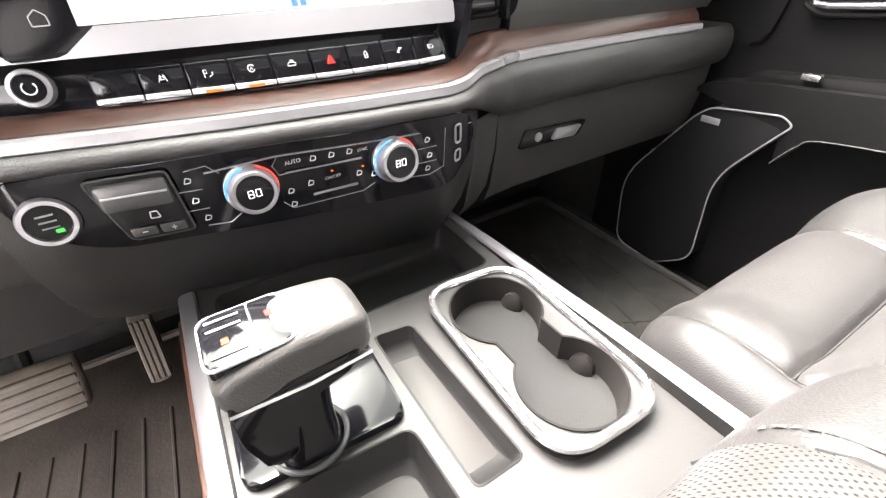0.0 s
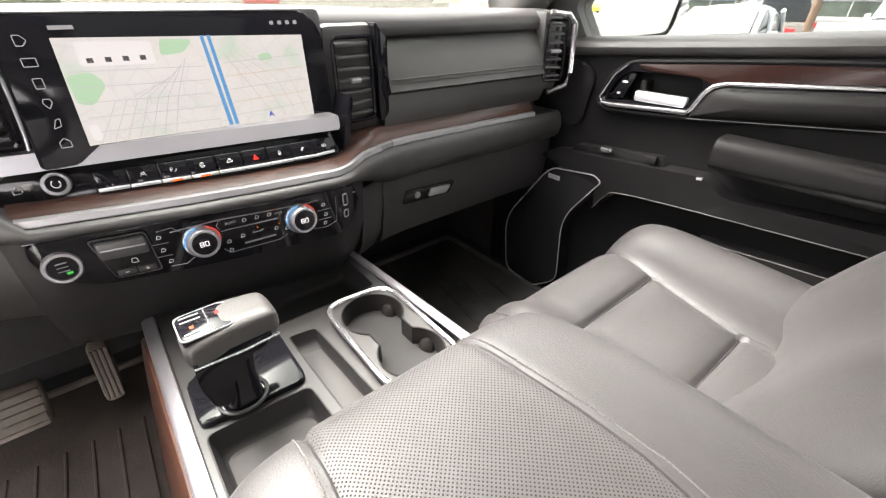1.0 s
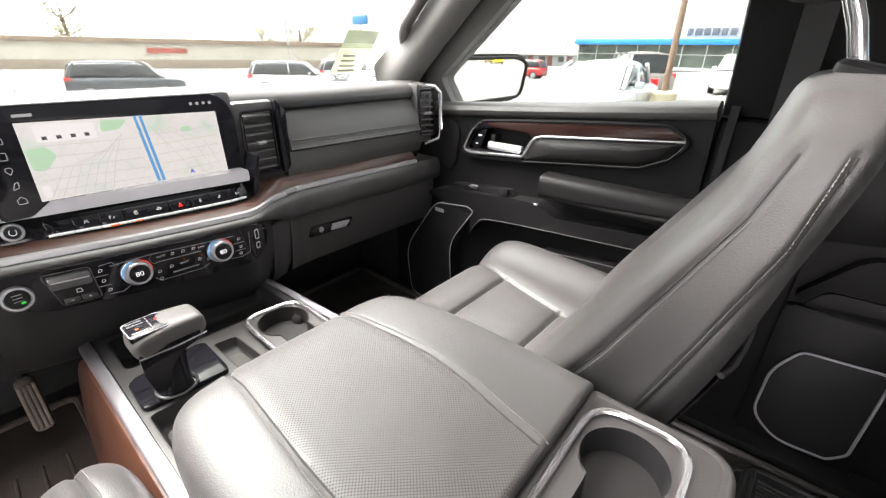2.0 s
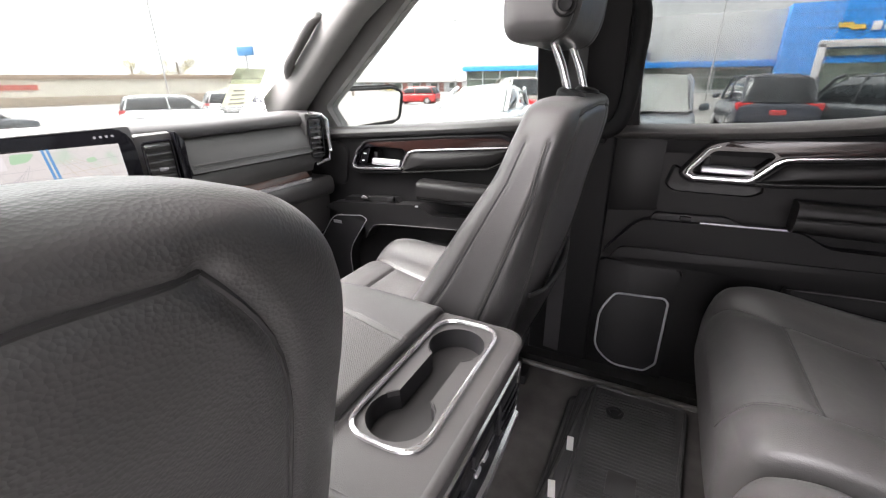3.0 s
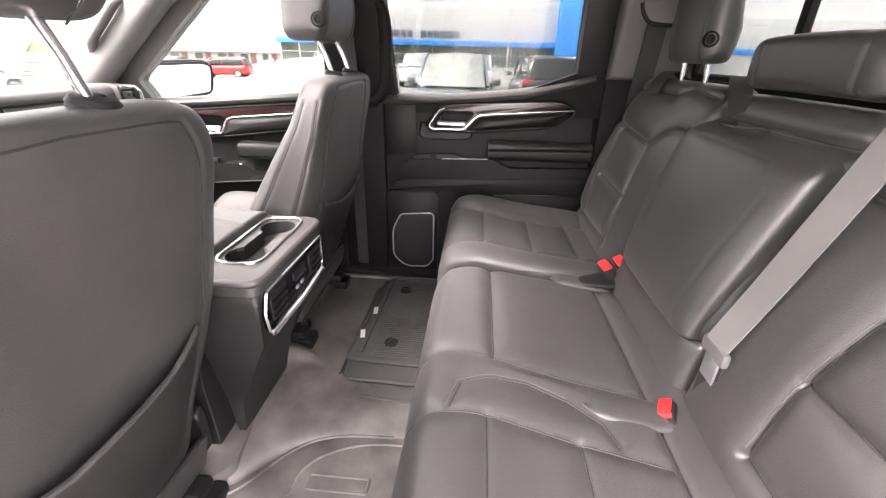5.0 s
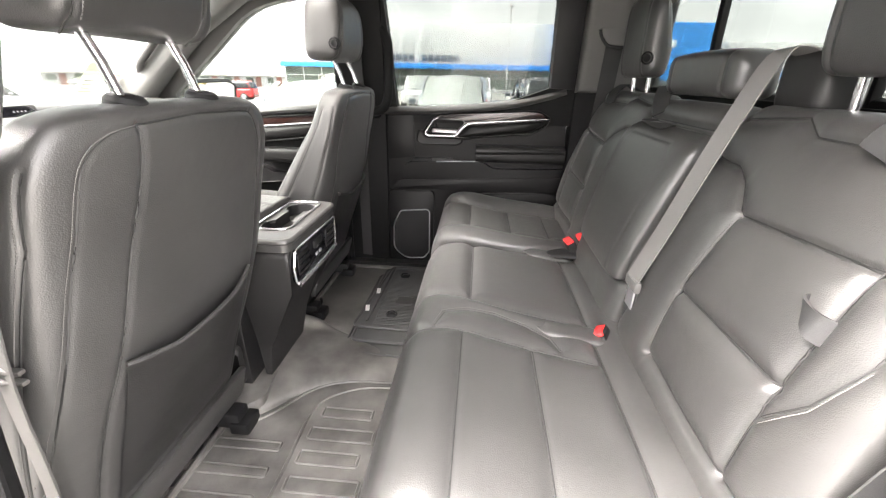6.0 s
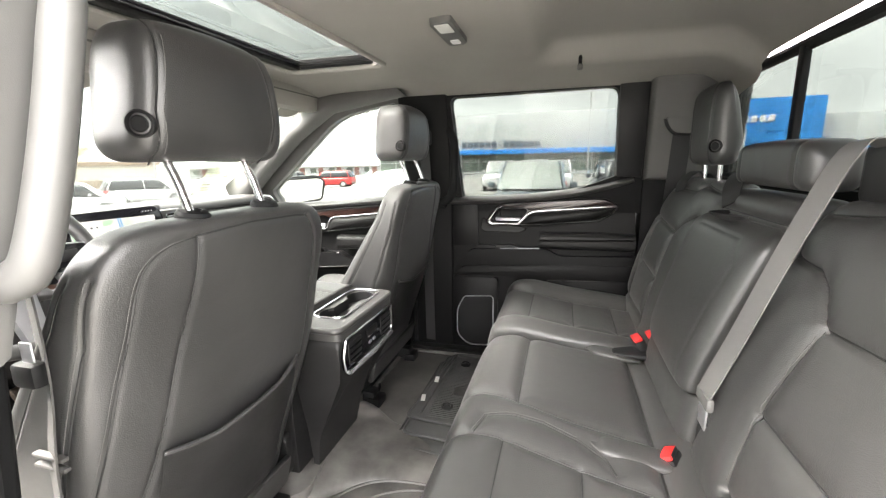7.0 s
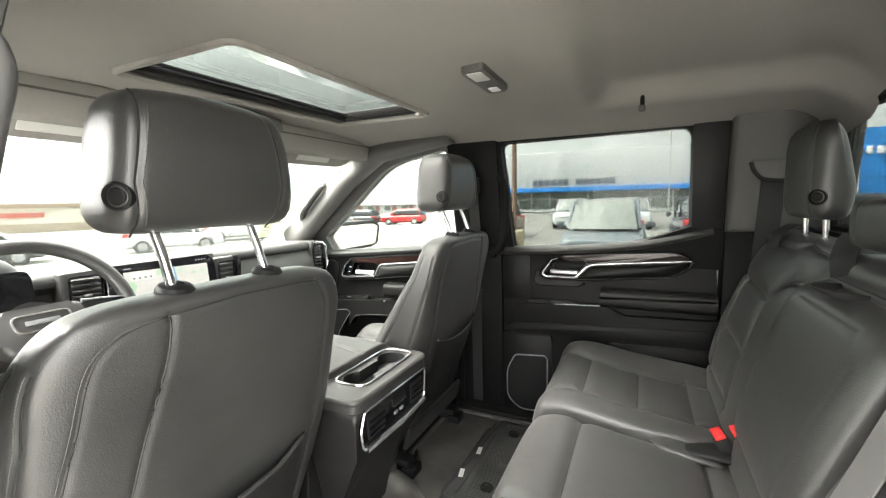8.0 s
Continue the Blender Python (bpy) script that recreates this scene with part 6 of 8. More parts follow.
for k in range(7):
    road([(-0.030 - 0.004 * k, 1.480 - 0.004 * k), (-0.050 - 0.011 * k, 1.440), (-0.066 - 0.013 * k, 1.397)], 0.0005, ROAD)
for k in range(4):
    road([(0.016 + 0.008 * k, 1.482), (0.040 + 0.018 * k, 1.440 + 0.004 * k), (0.062 + 0.016 * k, 1.398)], 0.0005, TAN_ROAD)
for k in range(5):
    z = 1.405 + 0.016 * k
    part("map_road", lean_y(prism([(-0.148, z + 0.004), (-0.010, z), (-0.010, z + 0.0008), (-0.148, z + 0.0048)], "y", -0.0010, 0.001)), ROAD, screen)
    part("map_road", lean_y(prism([(0.012, z + 0.002), (0.118, z + 0.006), (0.118, z + 0.0068), (0.012, z + 0.0028)], "y", -0.0010, 0.001)), TAN_ROAD if k % 2 else ROAD, screen)
for pts in ([(-0.151, 1.440), (-0.136, 1.438), (-0.118, 1.458), (-0.128, 1.472), (-0.1515, 1.470)], [(-0.056, 1.484), (-0.030, 1.486), (-0.016, 1.500), (-0.052, 1.502)], [(0.060, 1.470), (0.078, 1.472), (0.074, 1.481), (0.058, 1.478)]):
    part("map_park", lean_y(prism(rounded(pts, 0.006), "y", -0.0009, 0.001)), PARK, screen, "green park patch")
CARD = glow("white_map_card", (0.95, 0.95, 0.95), MAP_GLOW)
part("search_card", lean_y(prism(rounded([(-0.135, 1.478), (-0.062, 1.476), (-0.062, 1.500), (-0.134, 1.503)], 0.003), "y", -0.0012, 0.002)), CARD, screen, "white search card")
part("zoom_card", lean_y(prism(rounded([(-0.150, 1.400), (-0.141, 1.400), (-0.141, 1.418), (-0.150, 1.418)], 0.003), "y", -0.0012, 0.002)), CARD, screen)
ICON = glow("pale_icon", (0.75, 0.77, 0.80), 0.55 * MAP_GLOW)
for k in range(4):
    part("card_bar", lean_y(box(-0.128 + 0.017 * k, -0.122 + 0.017 * k, -0.0014, 0.002, 1.481, 1.486)), glow("grey_card_mark", (0.12, 0.12, 0.13), MAP_GLOW * 0.5), screen)
for k in range(6):
    z = 1.398 + 0.0205 * k
    c = [[(-0.181, z), (-0.171, z), (-0.171, z + 0.006), (-0.176, z + 0.010), (-0.181, z + 0.006)], [(-0.180, z), (-0.173, z + 0.002), (-0.172, z + 0.010), (-0.176, z + 0.009)], [(-0.176, z), (-0.172, z + 0.006), (-0.173, z + 0.010), (-0.179, z + 0.010), (-0.180, z + 0.006)], [(-0.180, z), (-0.172, z), (-0.172, z + 0.010), (-0.180, z + 0.010)], [(-0.182, z + 0.001), (-0.170, z + 0.001), (-0.170, z + 0.009), (-0.182, z + 0.009)], [(-0.181, z), (-0.175, z), (-0.171, z + 0.005), (-0.175, z + 0.010), (-0.181, z + 0.010)]][k]
    c = rounded(c, 0.001)
    part("menu_icon", lean_y(outline(c, "y", -0.0006, 0.0005, 5)), ICON, screen)
part("status_bar", lean_y(box(-0.150, -0.128, -0.0008, 0.002, 1.5145, 1.5185)), ICON, screen)
for k in range(4):
    part("status_icon", lean_y(box(0.085 + 0.011 * k, 0.090 + 0.011 * k, -0.0008, 0.002, 1.5135, 1.518)), ICON, screen)
part("screen_cheek", prism(rounded([(0.143, 1.338), (0.158, 1.352), (0.170, 1.415), (0.166, 1.42), (0.152, 1.372)], 0.003), "y", 0.352, 0.40, 0.003), PIANO, dash, "gloss black screen cheek")
part("screen_back", box(-0.200, 0.165, 0.412, 0.47, 1.345, 1.535, 0.012), SOFT, dash, "dark screen housing")
# chrome bar, key row, knob
part("chrome_bar", moved(prism(rounded([(-0.40, 1.410), (-0.262, 1.404), (-0.245, 1.396), (0.146, 1.393), (0.142, 1.375), (-0.24, 1.377), (-0.40, 1.380)], 0.003), "y", 0.0, 0.03, 0.0085, 5), lambda c: (c.x, c.y + max(ty(c.x), 0.312) + 0.024 + 0.35 * (c.z - 1.384), c.z)), SATIN, dash, "satin chrome bar below the screen")
ky = lambda x, z: ty(x) + 0.034 + 0.5 * (z - 1.354)
def key_plate():
    bm = box(-0.262, 0.143, 0.0, 0.03, 1.338, 1.378, 0.003)
    for x in span(-0.25, 0.13, 12):
        bmesh.ops.bisect_plane(bm, geom=bm.verts[:] + bm.edges[:] + bm.faces[:], plane_co=(x, 0, 0), plane_no=(1, 0, 0))
    return moved(bm, lambda c: (c.x, c.y + ky(c.x, c.z), c.z))
keys = part("key_fascia", key_plate(), PIANO, dash, "gloss black key row")
AMBER = glow("amber_lamp", (1.0, 0.17, 0.008), 0.05)
HAZ = glow("red_hazard_mark", (1.0, 0.03, 0.02), 0.05)
for k in range(9):
    x = -0.150 + 0.0325 * k
    key = part("key", moved(box(x - 0.0158, x + 0.0158, -0.004, 0.012, 1.346, 1.366, 0.0015), lambda c: (c.x, c.y + ky(c.x, c.z), c.z)), PIANO, dash, "black dash key")
    part("key_edge", moved(box(x - 0.0158, x + 0.0158, -0.0065, 0.004, 1.3440, 1.3478, 0.001), lambda c: (c.x, c.y + ky(c.x, c.z), c.z)), SATIN, key, "bright lower edge")
    if k in (2, 3):
        part("key_lamp", box(x - 0.006, x + 0.006, ky(x, 1.346) - 0.0085, ky(x, 1.346) - 0.005, 1.3448, 1.3468), AMBER, key, "amber lamp")
    if k == 5:
        part("key_mark", prism([(x - 0.0035, 1.3542), (x + 0.0035, 1.3542), (x, 1.3605)], "y", ky(x, 1.358) - 0.0085, ky(x, 1.358) - 0.002), HAZ, key, "red triangle mark")
    elif k:
        G = {1: [[(-3, 0), (-1, 5)], [(3, 0), (1, 5)], [(-1.2, 1.5), (1.2, 1.5), (1.0, 3.5), (-1.0, 3.5), (-1.2, 1.5)]], 2: [[(-3, 0), (-3, 5), (-1, 5), (-1, 2.6), (-3, 2.6)], [(0.5, 0), (3, 1.2), (3, 3.2)]],
             3: [[(2.6 * math.cos(q), 2.5 + 2.6 * math.sin(q)) for q in span(0.5, 6.0, 12)], [(-1, 1.4), (0, 3.8), (1, 1.4)]], 4: [[(-3.4, 1), (3.4, 1), (3.4, 2.6), (1, 3.6), (-2, 3.6), (-3.4, 2.4), (-3.4, 1)], [(-1, 5), (2, 4.4)]],
             6: [[(-1.4, 0), (1.4, 0), (1.4, 4), (0, 5.2), (-1.4, 4), (-1.4, 0)], [(-1.4, 2), (1.4, 2)]], 7: [[(-3, 1), (3, 4.4)], [(-1, 3.0), (0.6, 4.6), (2, 3.6)], [(-1.8, 1.0), (0, 0.6)]], 8: [[(-3, 1), (-1, 1), (-1, 4), (-3, 4), (-3, 1)], [(0.4, 0.6), (2.6, 2.4), (0.4, 4.2)]]}[k]
        zc = 1.3548
        part("key_mark", join(*[tube([(x + u * 0.001, ky(x, zc + w * 0.001) - 0.0050, zc + w * 0.001) for u, w in run], 0.00042, 4) for run in G]), WHITE_MARK, key, "pale printed symbol")
kn = part("volume_knob", lathe([(0.0140, -0.004), (0.0136, 0.010), (0.0126, 0.013), (0.0100, 0.0135), (0.0094, 0.0110), (0.001, 0.0110)], (-0.200, ky(-0.200, 1.358), 1.358), (0, -1, 0.25), 32), SATIN, dash, "satin volume knob")
part("knob_face", disc((-0.200, ky(-0.200, 1.358) - 0.0112, 1.3608), (0, -1, 0.25), 0.0093, 0.001, 24), PIANO, kn)
part("knob_mark", tube([(-0.200 + 0.0042 * math.cos(a), ky(-0.200, 1.358) - 0.0128 + 0.001 * math.sin(a), 1.3612 + 0.0042 * math.sin(a)) for a in span(2.1, 2.1 + 4.9, 14)], 0.0006, 5), WHITE_MARK, kn)
part("home_mark", outline([(-0.240, 1.352), (-0.232, 1.352), (-0.232, 1.358), (-0.236, 1.361), (-0.240, 1.358)], "y", ky(-0.236, 1.356) - 0.001, 0.0006, 5), WHITE_MARK, dash)

# climate panel, leaning with the dash line
py = lambda x, z: ty(x) - 0.008 + 0.10 * (1.27 - z) * (1 if z < 1.27 else 0)
on_panel = lambda bm: moved(bm, lambda c: (c.x, c.y + py(c.x, c.z), c.z))
PAN = rounded([(-0.252, 1.308), (0.118, 1.303), (0.142, 1.290), (0.142, 1.262), (0.100, 1.226), (-0.205, 1.238), (-0.250, 1.268)], [0.015, 0.012, 0.012, 0.015, 0.015, 0.03, 0.02], 5)


def panel_plate(pts, y0, y1, r=0.001):
    """A flat plate cut into strips so that it bends with the panel."""
    bm = prism(pts, "y", y0, y1, r)
    for x in span(-0.24, 0.13, 16):
        bmesh.ops.bisect_plane(bm, geom=bm.verts[:] + bm.edges[:] + bm.faces[:], plane_co=(x, 0, 0), plane_no=(1, 0, 0))
    return on_panel(bm)


climate = part("climate_panel", panel_plate(PAN, -0.004, 0.02, 0.003), PIANO, dash, "gloss black climate panel with two dials")
part("panel_line", tube([(p[0], py(p[0], p[1]) - 0.0045, p[1]) for p in [(-0.115, 1.292), (-0.06, 1.296), (0.0, 1.294), (0.06, 1.292), (0.135, 1.287)]], 0.0008, 6), SATIN, climate)
part("panel_line", tube([(x, py(x, 1.28) - 0.005, 1.2800) for x in (-0.055, -0.02, 0.012)], 0.0007, 6), SATIN, climate)
part("edge_line", tube([(p[0], py(p[0], p[1]) - 0.004, p[1]) for p in [(-0.25, 1.3075), (-0.15, 1.3065), (0.0, 1.3045), (0.118, 1.3025)]], 0.0005, 6), SATIN, climate)
COOL = glow("blue_dial_ring", (0.10, 0.40, 0.85), 0.05)
HOT = glow("red_dial_ring", (0.85, 0.08, 0.06), 0.035)
DIGIT = glow("white_digits", (0.9, 0.92, 0.95), 0.07)
for x, zc in ((-0.084, 1.272), (0.043, 1.272)):
    y = py(x, zc)
    dial = part("temperature_dial", lathe([(0.0222, -0.002), (0.0222, 0.003), (0.0198, 0.005), (0.0190, 0.015), (0.0176, 0.0180), (0.0152, 0.0180), (0.0144, 0.0160), (0.001, 0.0160)], (x, y - 0.003, zc), (0, -1, 0.12), 40), SATIN, climate, "satin temperature dial")
    part("dial_face", disc((x, y - 0.0188, zc + 0.0020), (0, -1, 0.12), 0.0146, 0.0012, 32), PIANO, dial, "black dial face")
    for a0, a1, m in ((math.pi * 0.55, math.pi * 1.3, COOL), (-math.pi * 0.3, math.pi * 0.40, HOT)):
        part("dial_ring", tube([(x + 0.0214 * math.cos(a), y - 0.0068 - 0.12 * 0.021 * math.sin(a), zc + 0.0214 * math.sin(a)) for a in span(a0, a1, 16)], 0.0009, 5), m, dial, "lit ring")
    seg = {"8": [(0, 0, 1, 0), (0, 1, 1, 1), (0, 2, 1, 2), (0, 0, 0, 2), (1, 0, 1, 2)], "0": [(0, 0, 1, 0), (0, 2, 1, 2), (0, 0, 0, 2), (1, 0, 1, 2)]}
    for j, ch in enumerate("80"):
        ox, oz = x - 0.0053 + 0.0060 * j, zc - 0.0012
        part("digit", join(*[tube([(ox + 0.0038 * a, y - 0.0203, oz + 0.0031 * b), (ox + 0.0038 * c, y - 0.0203, oz + 0.0031 * d)], 0.00042, 4) for a, b, c, d in seg[ch]]), DIGIT, dial, "lit digit")
for x, z in ((-0.030, 1.2885), (-0.014, 1.2885), (0.002, 1.2885), (-0.054, 1.262), (-0.054, 1.248), (-0.036, 1.266), (0.008, 1.266), (-0.128, 1.288), (-0.128, 1.270), (-0.124, 1.252), (0.078, 1.284), (0.080, 1.268), (0.078, 1.254), (0.022, 1.262)):
    part("control_mark", outline(rounded([(x - 0.0028, z - 0.002), (x + 0.0016, z - 0.002), (x + 0.0028, z + 0.001), (x - 0.001, z + 0.0026)], 0.0008), "y", py(x, z) - 0.0048, 0.0005, 5), WHITE_MARK, climate)
for pts in ([(-0.128, 1.296), (-0.112, 1.298), (-0.104, 1.290)], [(-0.138, 1.279), (-0.120, 1.279)], [(-0.138, 1.261), (-0.120, 1.261)], [(-0.126, 1.244), (-0.108, 1.243), (-0.098, 1.250)], [(-0.058, 1.296), (-0.064, 1.288), (-0.060, 1.279), (0.012, 1.281)], [(-0.062, 1.252), (-0.055, 1.244), (0.010, 1.246), (0.022, 1.252)], [(0.068, 1.276), (0.088, 1.276)], [(0.068, 1.261), (0.088, 1.261)], [(0.060, 1.248), (0.080, 1.246), (0.096, 1.252), (0.098, 1.292)]):
    part("group_line", tube([(x, py(x, z) - 0.0045, z) for x, z in pts], 0.00045, 5), SATIN, climate, "thin bright group line")
for x, z in ((0.010, 1.2935), (0.012, 1.2720), (-0.016, 1.2735)):
    part("pilot_lamp", box(x - 0.0009, x + 0.0009, py(x, z) - 0.0050, py(x, z) - 0.004, z - 0.0006, z + 0.0006), AMBER, climate, "amber pilot lamp")
text_marks = [("AUTO", -0.047, 1.2870, 0.0050), ("SYNC", 0.014, 1.2865, 0.0042), ("ON/OFF", -0.016, 1.2660, 0.0042)]
for s, x, z, size in text_marks:
    cu = bpy.data.curves.new("lettering", "FONT")
    cu.body, cu.size, cu.align_x = s, size, "CENTER"
    tmp = bpy.data.objects.new("lettering", cu)
    me = bpy.data.meshes.new_from_object(tmp)
    bpy.data.objects.remove(tmp)
    me.transform(Matrix.Translation((x, py(x, z) - 0.0047, z)) @ Matrix.Rotation(radians(90), 4, "X"))
    part("lettering", me, WHITE_MARK, climate, "small white lettering", False)
part("fan_bar", tube([(-0.036, py(-0.02, 1.25) - 0.0046, 1.2545), (0.006, py(0, 1.25) - 0.0046, 1.2545)], 0.0012, 6), SATIN, climate)
for z0, z1 in ((1.274, 1.292), (1.254, 1.266)):
    part("usb_port", tube([(p[0], py(p[0], p[1]) - 0.0045, p[1]) for p in rounded([(0.109, z0), (0.117, z0), (0.117, z1), (0.109, z1)], 0.0025)], 0.0011, 6, True), SATIN, climate, "charging port")
st = part("start_button", lathe([(0.0195, -0.003), (0.0195, 0.005), (0.0178, 0.008), (0.0148, 0.008), (0.0138, 0.005), (0.001, 0.006)], (-0.226, py(-0.226, 1.274) - 0.003, 1.274), (0, -1, 0.1), 36), SATIN, climate, "round start button with satin ring")
part("button_face", disc((-0.226, py(-0.226, 1.274) - 0.0085, 1.275), (0, -1, 0.1), 0.0138, 0.0012, 28), MATTE, st, "black button face")
part("button_lamp", box(-0.2245, -0.2190, py(-0.226, 1.27) - 0.0110, py(-0.226, 1.27) - 0.009, 1.2660, 1.2690), glow("green_lamp", (0.04, 0.75, 0.09), 0.035), st, "green lamp")
for dz in (0.006, 0.001, -0.004):
    part("button_bar", box(-0.2315, -0.2205, py(-0.226, 1.27) - 0.0108, py(-0.226, 1.27) - 0.009, 1.2745 + dz, 1.2755 + dz), GREY_MARK, st)
brk = part("brake_controller", panel_plate(rounded([(-0.195, 1.300), (-0.140, 1.300), (-0.136, 1.245), (-0.182, 1.245)], 0.005), -0.0065, 0.0, 0.001), MATTE, climate, "trailer brake controller")
part("controller_frame", on_panel(outline(rounded([(-0.1955, 1.3005), (-0.1395, 1.3005), (-0.1355, 1.2445), (-0.1825, 1.2445)], 0.005), "y", -0.0065, 0.0009, 6)), SLAT, brk, "thin raised frame")
part("gain_lever", on_panel(box(-0.191, -0.141, -0.013, -0.004, 1.274, 1.297, 0.004)), SLAT, brk, "gloss black lever")
part("lever_edge", on_panel(box(-0.188, -0.143, -0.0135, -0.010, 1.286, 1.2885, 0.001)), SATIN, brk)
for x in (-0.171, -0.150):
    part("gain_key", on_panel(box(x - 0.0095, x + 0.0095, -0.010, -0.004, 1.248, 1.257, 0.0015)), SOFT, brk, "small key")
    part("key_sign", on_panel(box(x - 0.002, x + 0.002, -0.0106, -0.009, 1.2521, 1.2529)), WHITE_MARK, brk)
part("key_sign", on_panel(box(-0.1504, -0.1496, -0.0106, -0.009, 1.2505, 1.2545)), WHITE_MARK, brk)
part("controller_mark", on_panel(outline(rounded([(-0.163, 1.2625), (-0.156, 1.2625), (-0.157, 1.2685), (-0.162, 1.2685)], 0.001), "y", -0.007, 0.0006, 5)), WHITE_MARK, brk)

# instrument binnacle, wheel, pedals
part("binnacle", Padded("x", [(-0.70, 0.45, 1.47, 0.055, 0.075), (-0.62, 0.445, 1.485, 0.07, 0.10), (-0.50, 0.44, 1.490, 0.075, 0.108), (-0.42, 0.445, 1.485, 0.07, 0.10), (-0.372, 0.45, 1.46, 0.055, 0.07)], 4, (0.02, 0.02), 60, 50).mesh(), SOFT, dash, "dark instrument hood")
clus = part("instrument_display", prism(rounded([(-0.62, 1.43), (-0.378, 1.43), (-0.386, 1.555), (-0.60, 1.555)], 0.02), "y", 0.362, 0.38, 0.003), PIANO, dash, "black instrument display")
for k in range(4):
    part("telltale", box(-0.47 + 0.012 * k, -0.465 + 0.012 * k, 0.3605, 0.363, 1.450, 1.454), ICON, clus)
# ---- steering wheel and pedals ----
wheel = thing("steering_wheel", "black leather steering wheel with a bright-rimmed hub", "steering wheel", (-0.463, 0.13, 1.46))
WT = Matrix.Translation((-0.463, 0.130, 1.462)) @ Matrix.Rotation(radians(90 - 24), 4, "X")
wp = lambda bm: (bm.transform(WT), bm)[1]
part("rim", wp(tube([(0.182 * math.cos(a), 0.182 * math.sin(a), 0.0) for a in (2 * math.pi * k / 64 for k in range(64))], 0.0165, 12, True)), LEATHER, wheel, "leather rim")
part("hub", wp(prism(rounded([(-0.085, 0.035), (0.085, 0.035), (0.07, -0.065), (-0.07, -0.065)], 0.03, 5), "z", 0.018, -0.03, 0.012, 3)), SOFT, wheel, "dark hub cover")
part("emblem_ring", wp(tube([(p[0], p[1], 0.020) for p in rounded([(-0.052, 0.018), (0.052, 0.018), (0.046, -0.020), (-0.046, -0.020)], 0.016, 5)], 0.0026, 6, True)), CHROME, wheel, "chrome badge ring")
part("emblem", wp(box(-0.030, 0.030, -0.005, 0.005, 0.018, 0.0205, 0.001)), SATIN, wheel, "plain metal badge bar")
for s in (-1, 1):
    part("spoke", wp(prism(rounded([(s * 0.075, 0.03), (s * 0.172, 0.022), (s * 0.172, -0.018), (s * 0.07, -0.035)], 0.008), "z", 0.012, -0.012, 0.005)), PIANO, wheel, "gloss black spoke")
    part("spoke_trim", wp(tube([(s * 0.078, 0.032, 0.012), (s * 0.168, 0.024, 0.008)], 0.003, 6)), SATIN, wheel)
    part("thumb_pad", wp(box(min(s * 0.100, s * 0.145), max(s * 0.100, s * 0.145), -0.015, 0.012, 0.008, 0.016, 0.003)), MATTE, wheel)
part("lower_spoke", wp(prism(rounded([(-0.03, -0.06), (0.03, -0.06), (0.02, -0.172), (-0.02, -0.172)], 0.006), "z", 0.010, -0.012, 0.004)), SATIN, wheel)
column = solid("steering_column", tube([(-0.463, 0.145, 1.455), (-0.463, 0.40, 1.355)], 0.055, 20), SOFT_LOW, "dark steering column cover", "steering column")

PEDAL = surface("worn_rubber_pedal", (0.10, 0.082, 0.066), 0.6, vary=0.3, big=30, grain=300, bump=0.3)


def pedal(name, x0, x1, y, z, h, label, n, across):
    p = thing(name, label, "pedal", ((x0 + x1) / 2, y, z))
    tilt = lambda bm: moved(bm, lambda c: (c.x, y + (c.z - z) * 0.75 + c.y, c.z))
    part("pad", tilt(box(x0, x1, 0, 0.022, z, z + h, 0.010, 3)), PEDAL, p, "worn rubber pad")
    for k in range(n):
        if across:
            zz = z + h * (k + 0.7) / (n + 0.4)
            part("rib", tilt(box(x0 + 0.008, x1 - 0.006, -0.0035, 0.004, zz - 0.0025, zz + 0.0025, 0.001)), PEDAL, p)
        else:
            xx = x0 + (x1 - x0) * (k + 0.7) / (n + 0.4)
            part("rib", tilt(box(xx - 0.0025, xx + 0.0025, -0.0035, 0.004, z + 0.008, z + h - 0.008, 0.001)), PEDAL, p)
    part("arm", tube([((x0 + x1) / 2, y + 0.04 + h * 0.4, z + h * 0.6), ((x0 + x1) / 2, y + 0.16, z + 0.16), ((x0 + x1) / 2, y + 0.22, z + 0.32)], 0.009, 8), MATTE, p, "black metal arm")


pedal("brake_pedal", -0.480, -0.355, 0.520, 0.925, 0.062, "brake pedal with a worn ribbed rubber pad", 5, True)
pedal("accelerator_pedal", -0.286, -0.254, 0.510, 0.925, 0.088, "narrow accelerator pedal with a ribbed pad", 4, False)

# ---- floor liners and loose mats ----
def liner(name, x0, x1, y0, y1, z, label, ribs, mat, turn=False):
    m = thing(name, label, "floor mat", ((x0 + x1) / 2, (y0 + y1) / 2, z))
    part("sheet", box(x0, x1, y0, y1, z, z + 0.010, 0.004), mat, m, "moulded rubber sheet")
    part("edge", tube([(p[0], p[1], z + 0.014) for p in rounded([(x0 + 0.008, y0 + 0.008), (x1 - 0.008, y0 + 0.008), (x1 - 0.008, y1 - 0.008), (x0 + 0.008, y1 - 0.008)], 0.03)], 0.009, 8, True), mat, m, "raised rim")
    for k, (a, b, c, d) in enumerate(ribs):
        part("rib", tube([(a, b, z + 0.0105), (c, d, z + 0.0105)], 0.0032, 6), mat, m)
    return m


liner("floor_liner", -0.70, -0.200, 0.02, 0.80, 0.772, "dusty brown-grey ribbed rubber floor liner under the pedals", [(-0.66 + 0.043 * k, 0.15, -0.655 + 0.043 * k + 0.004, 0.60) for k in range(11)], surface("muddy_rubber_liner", (0.075, 0.062, 0.053), 0.7, vary=0.4, big=9, grain=200, bump=0.3, depth=0.002))
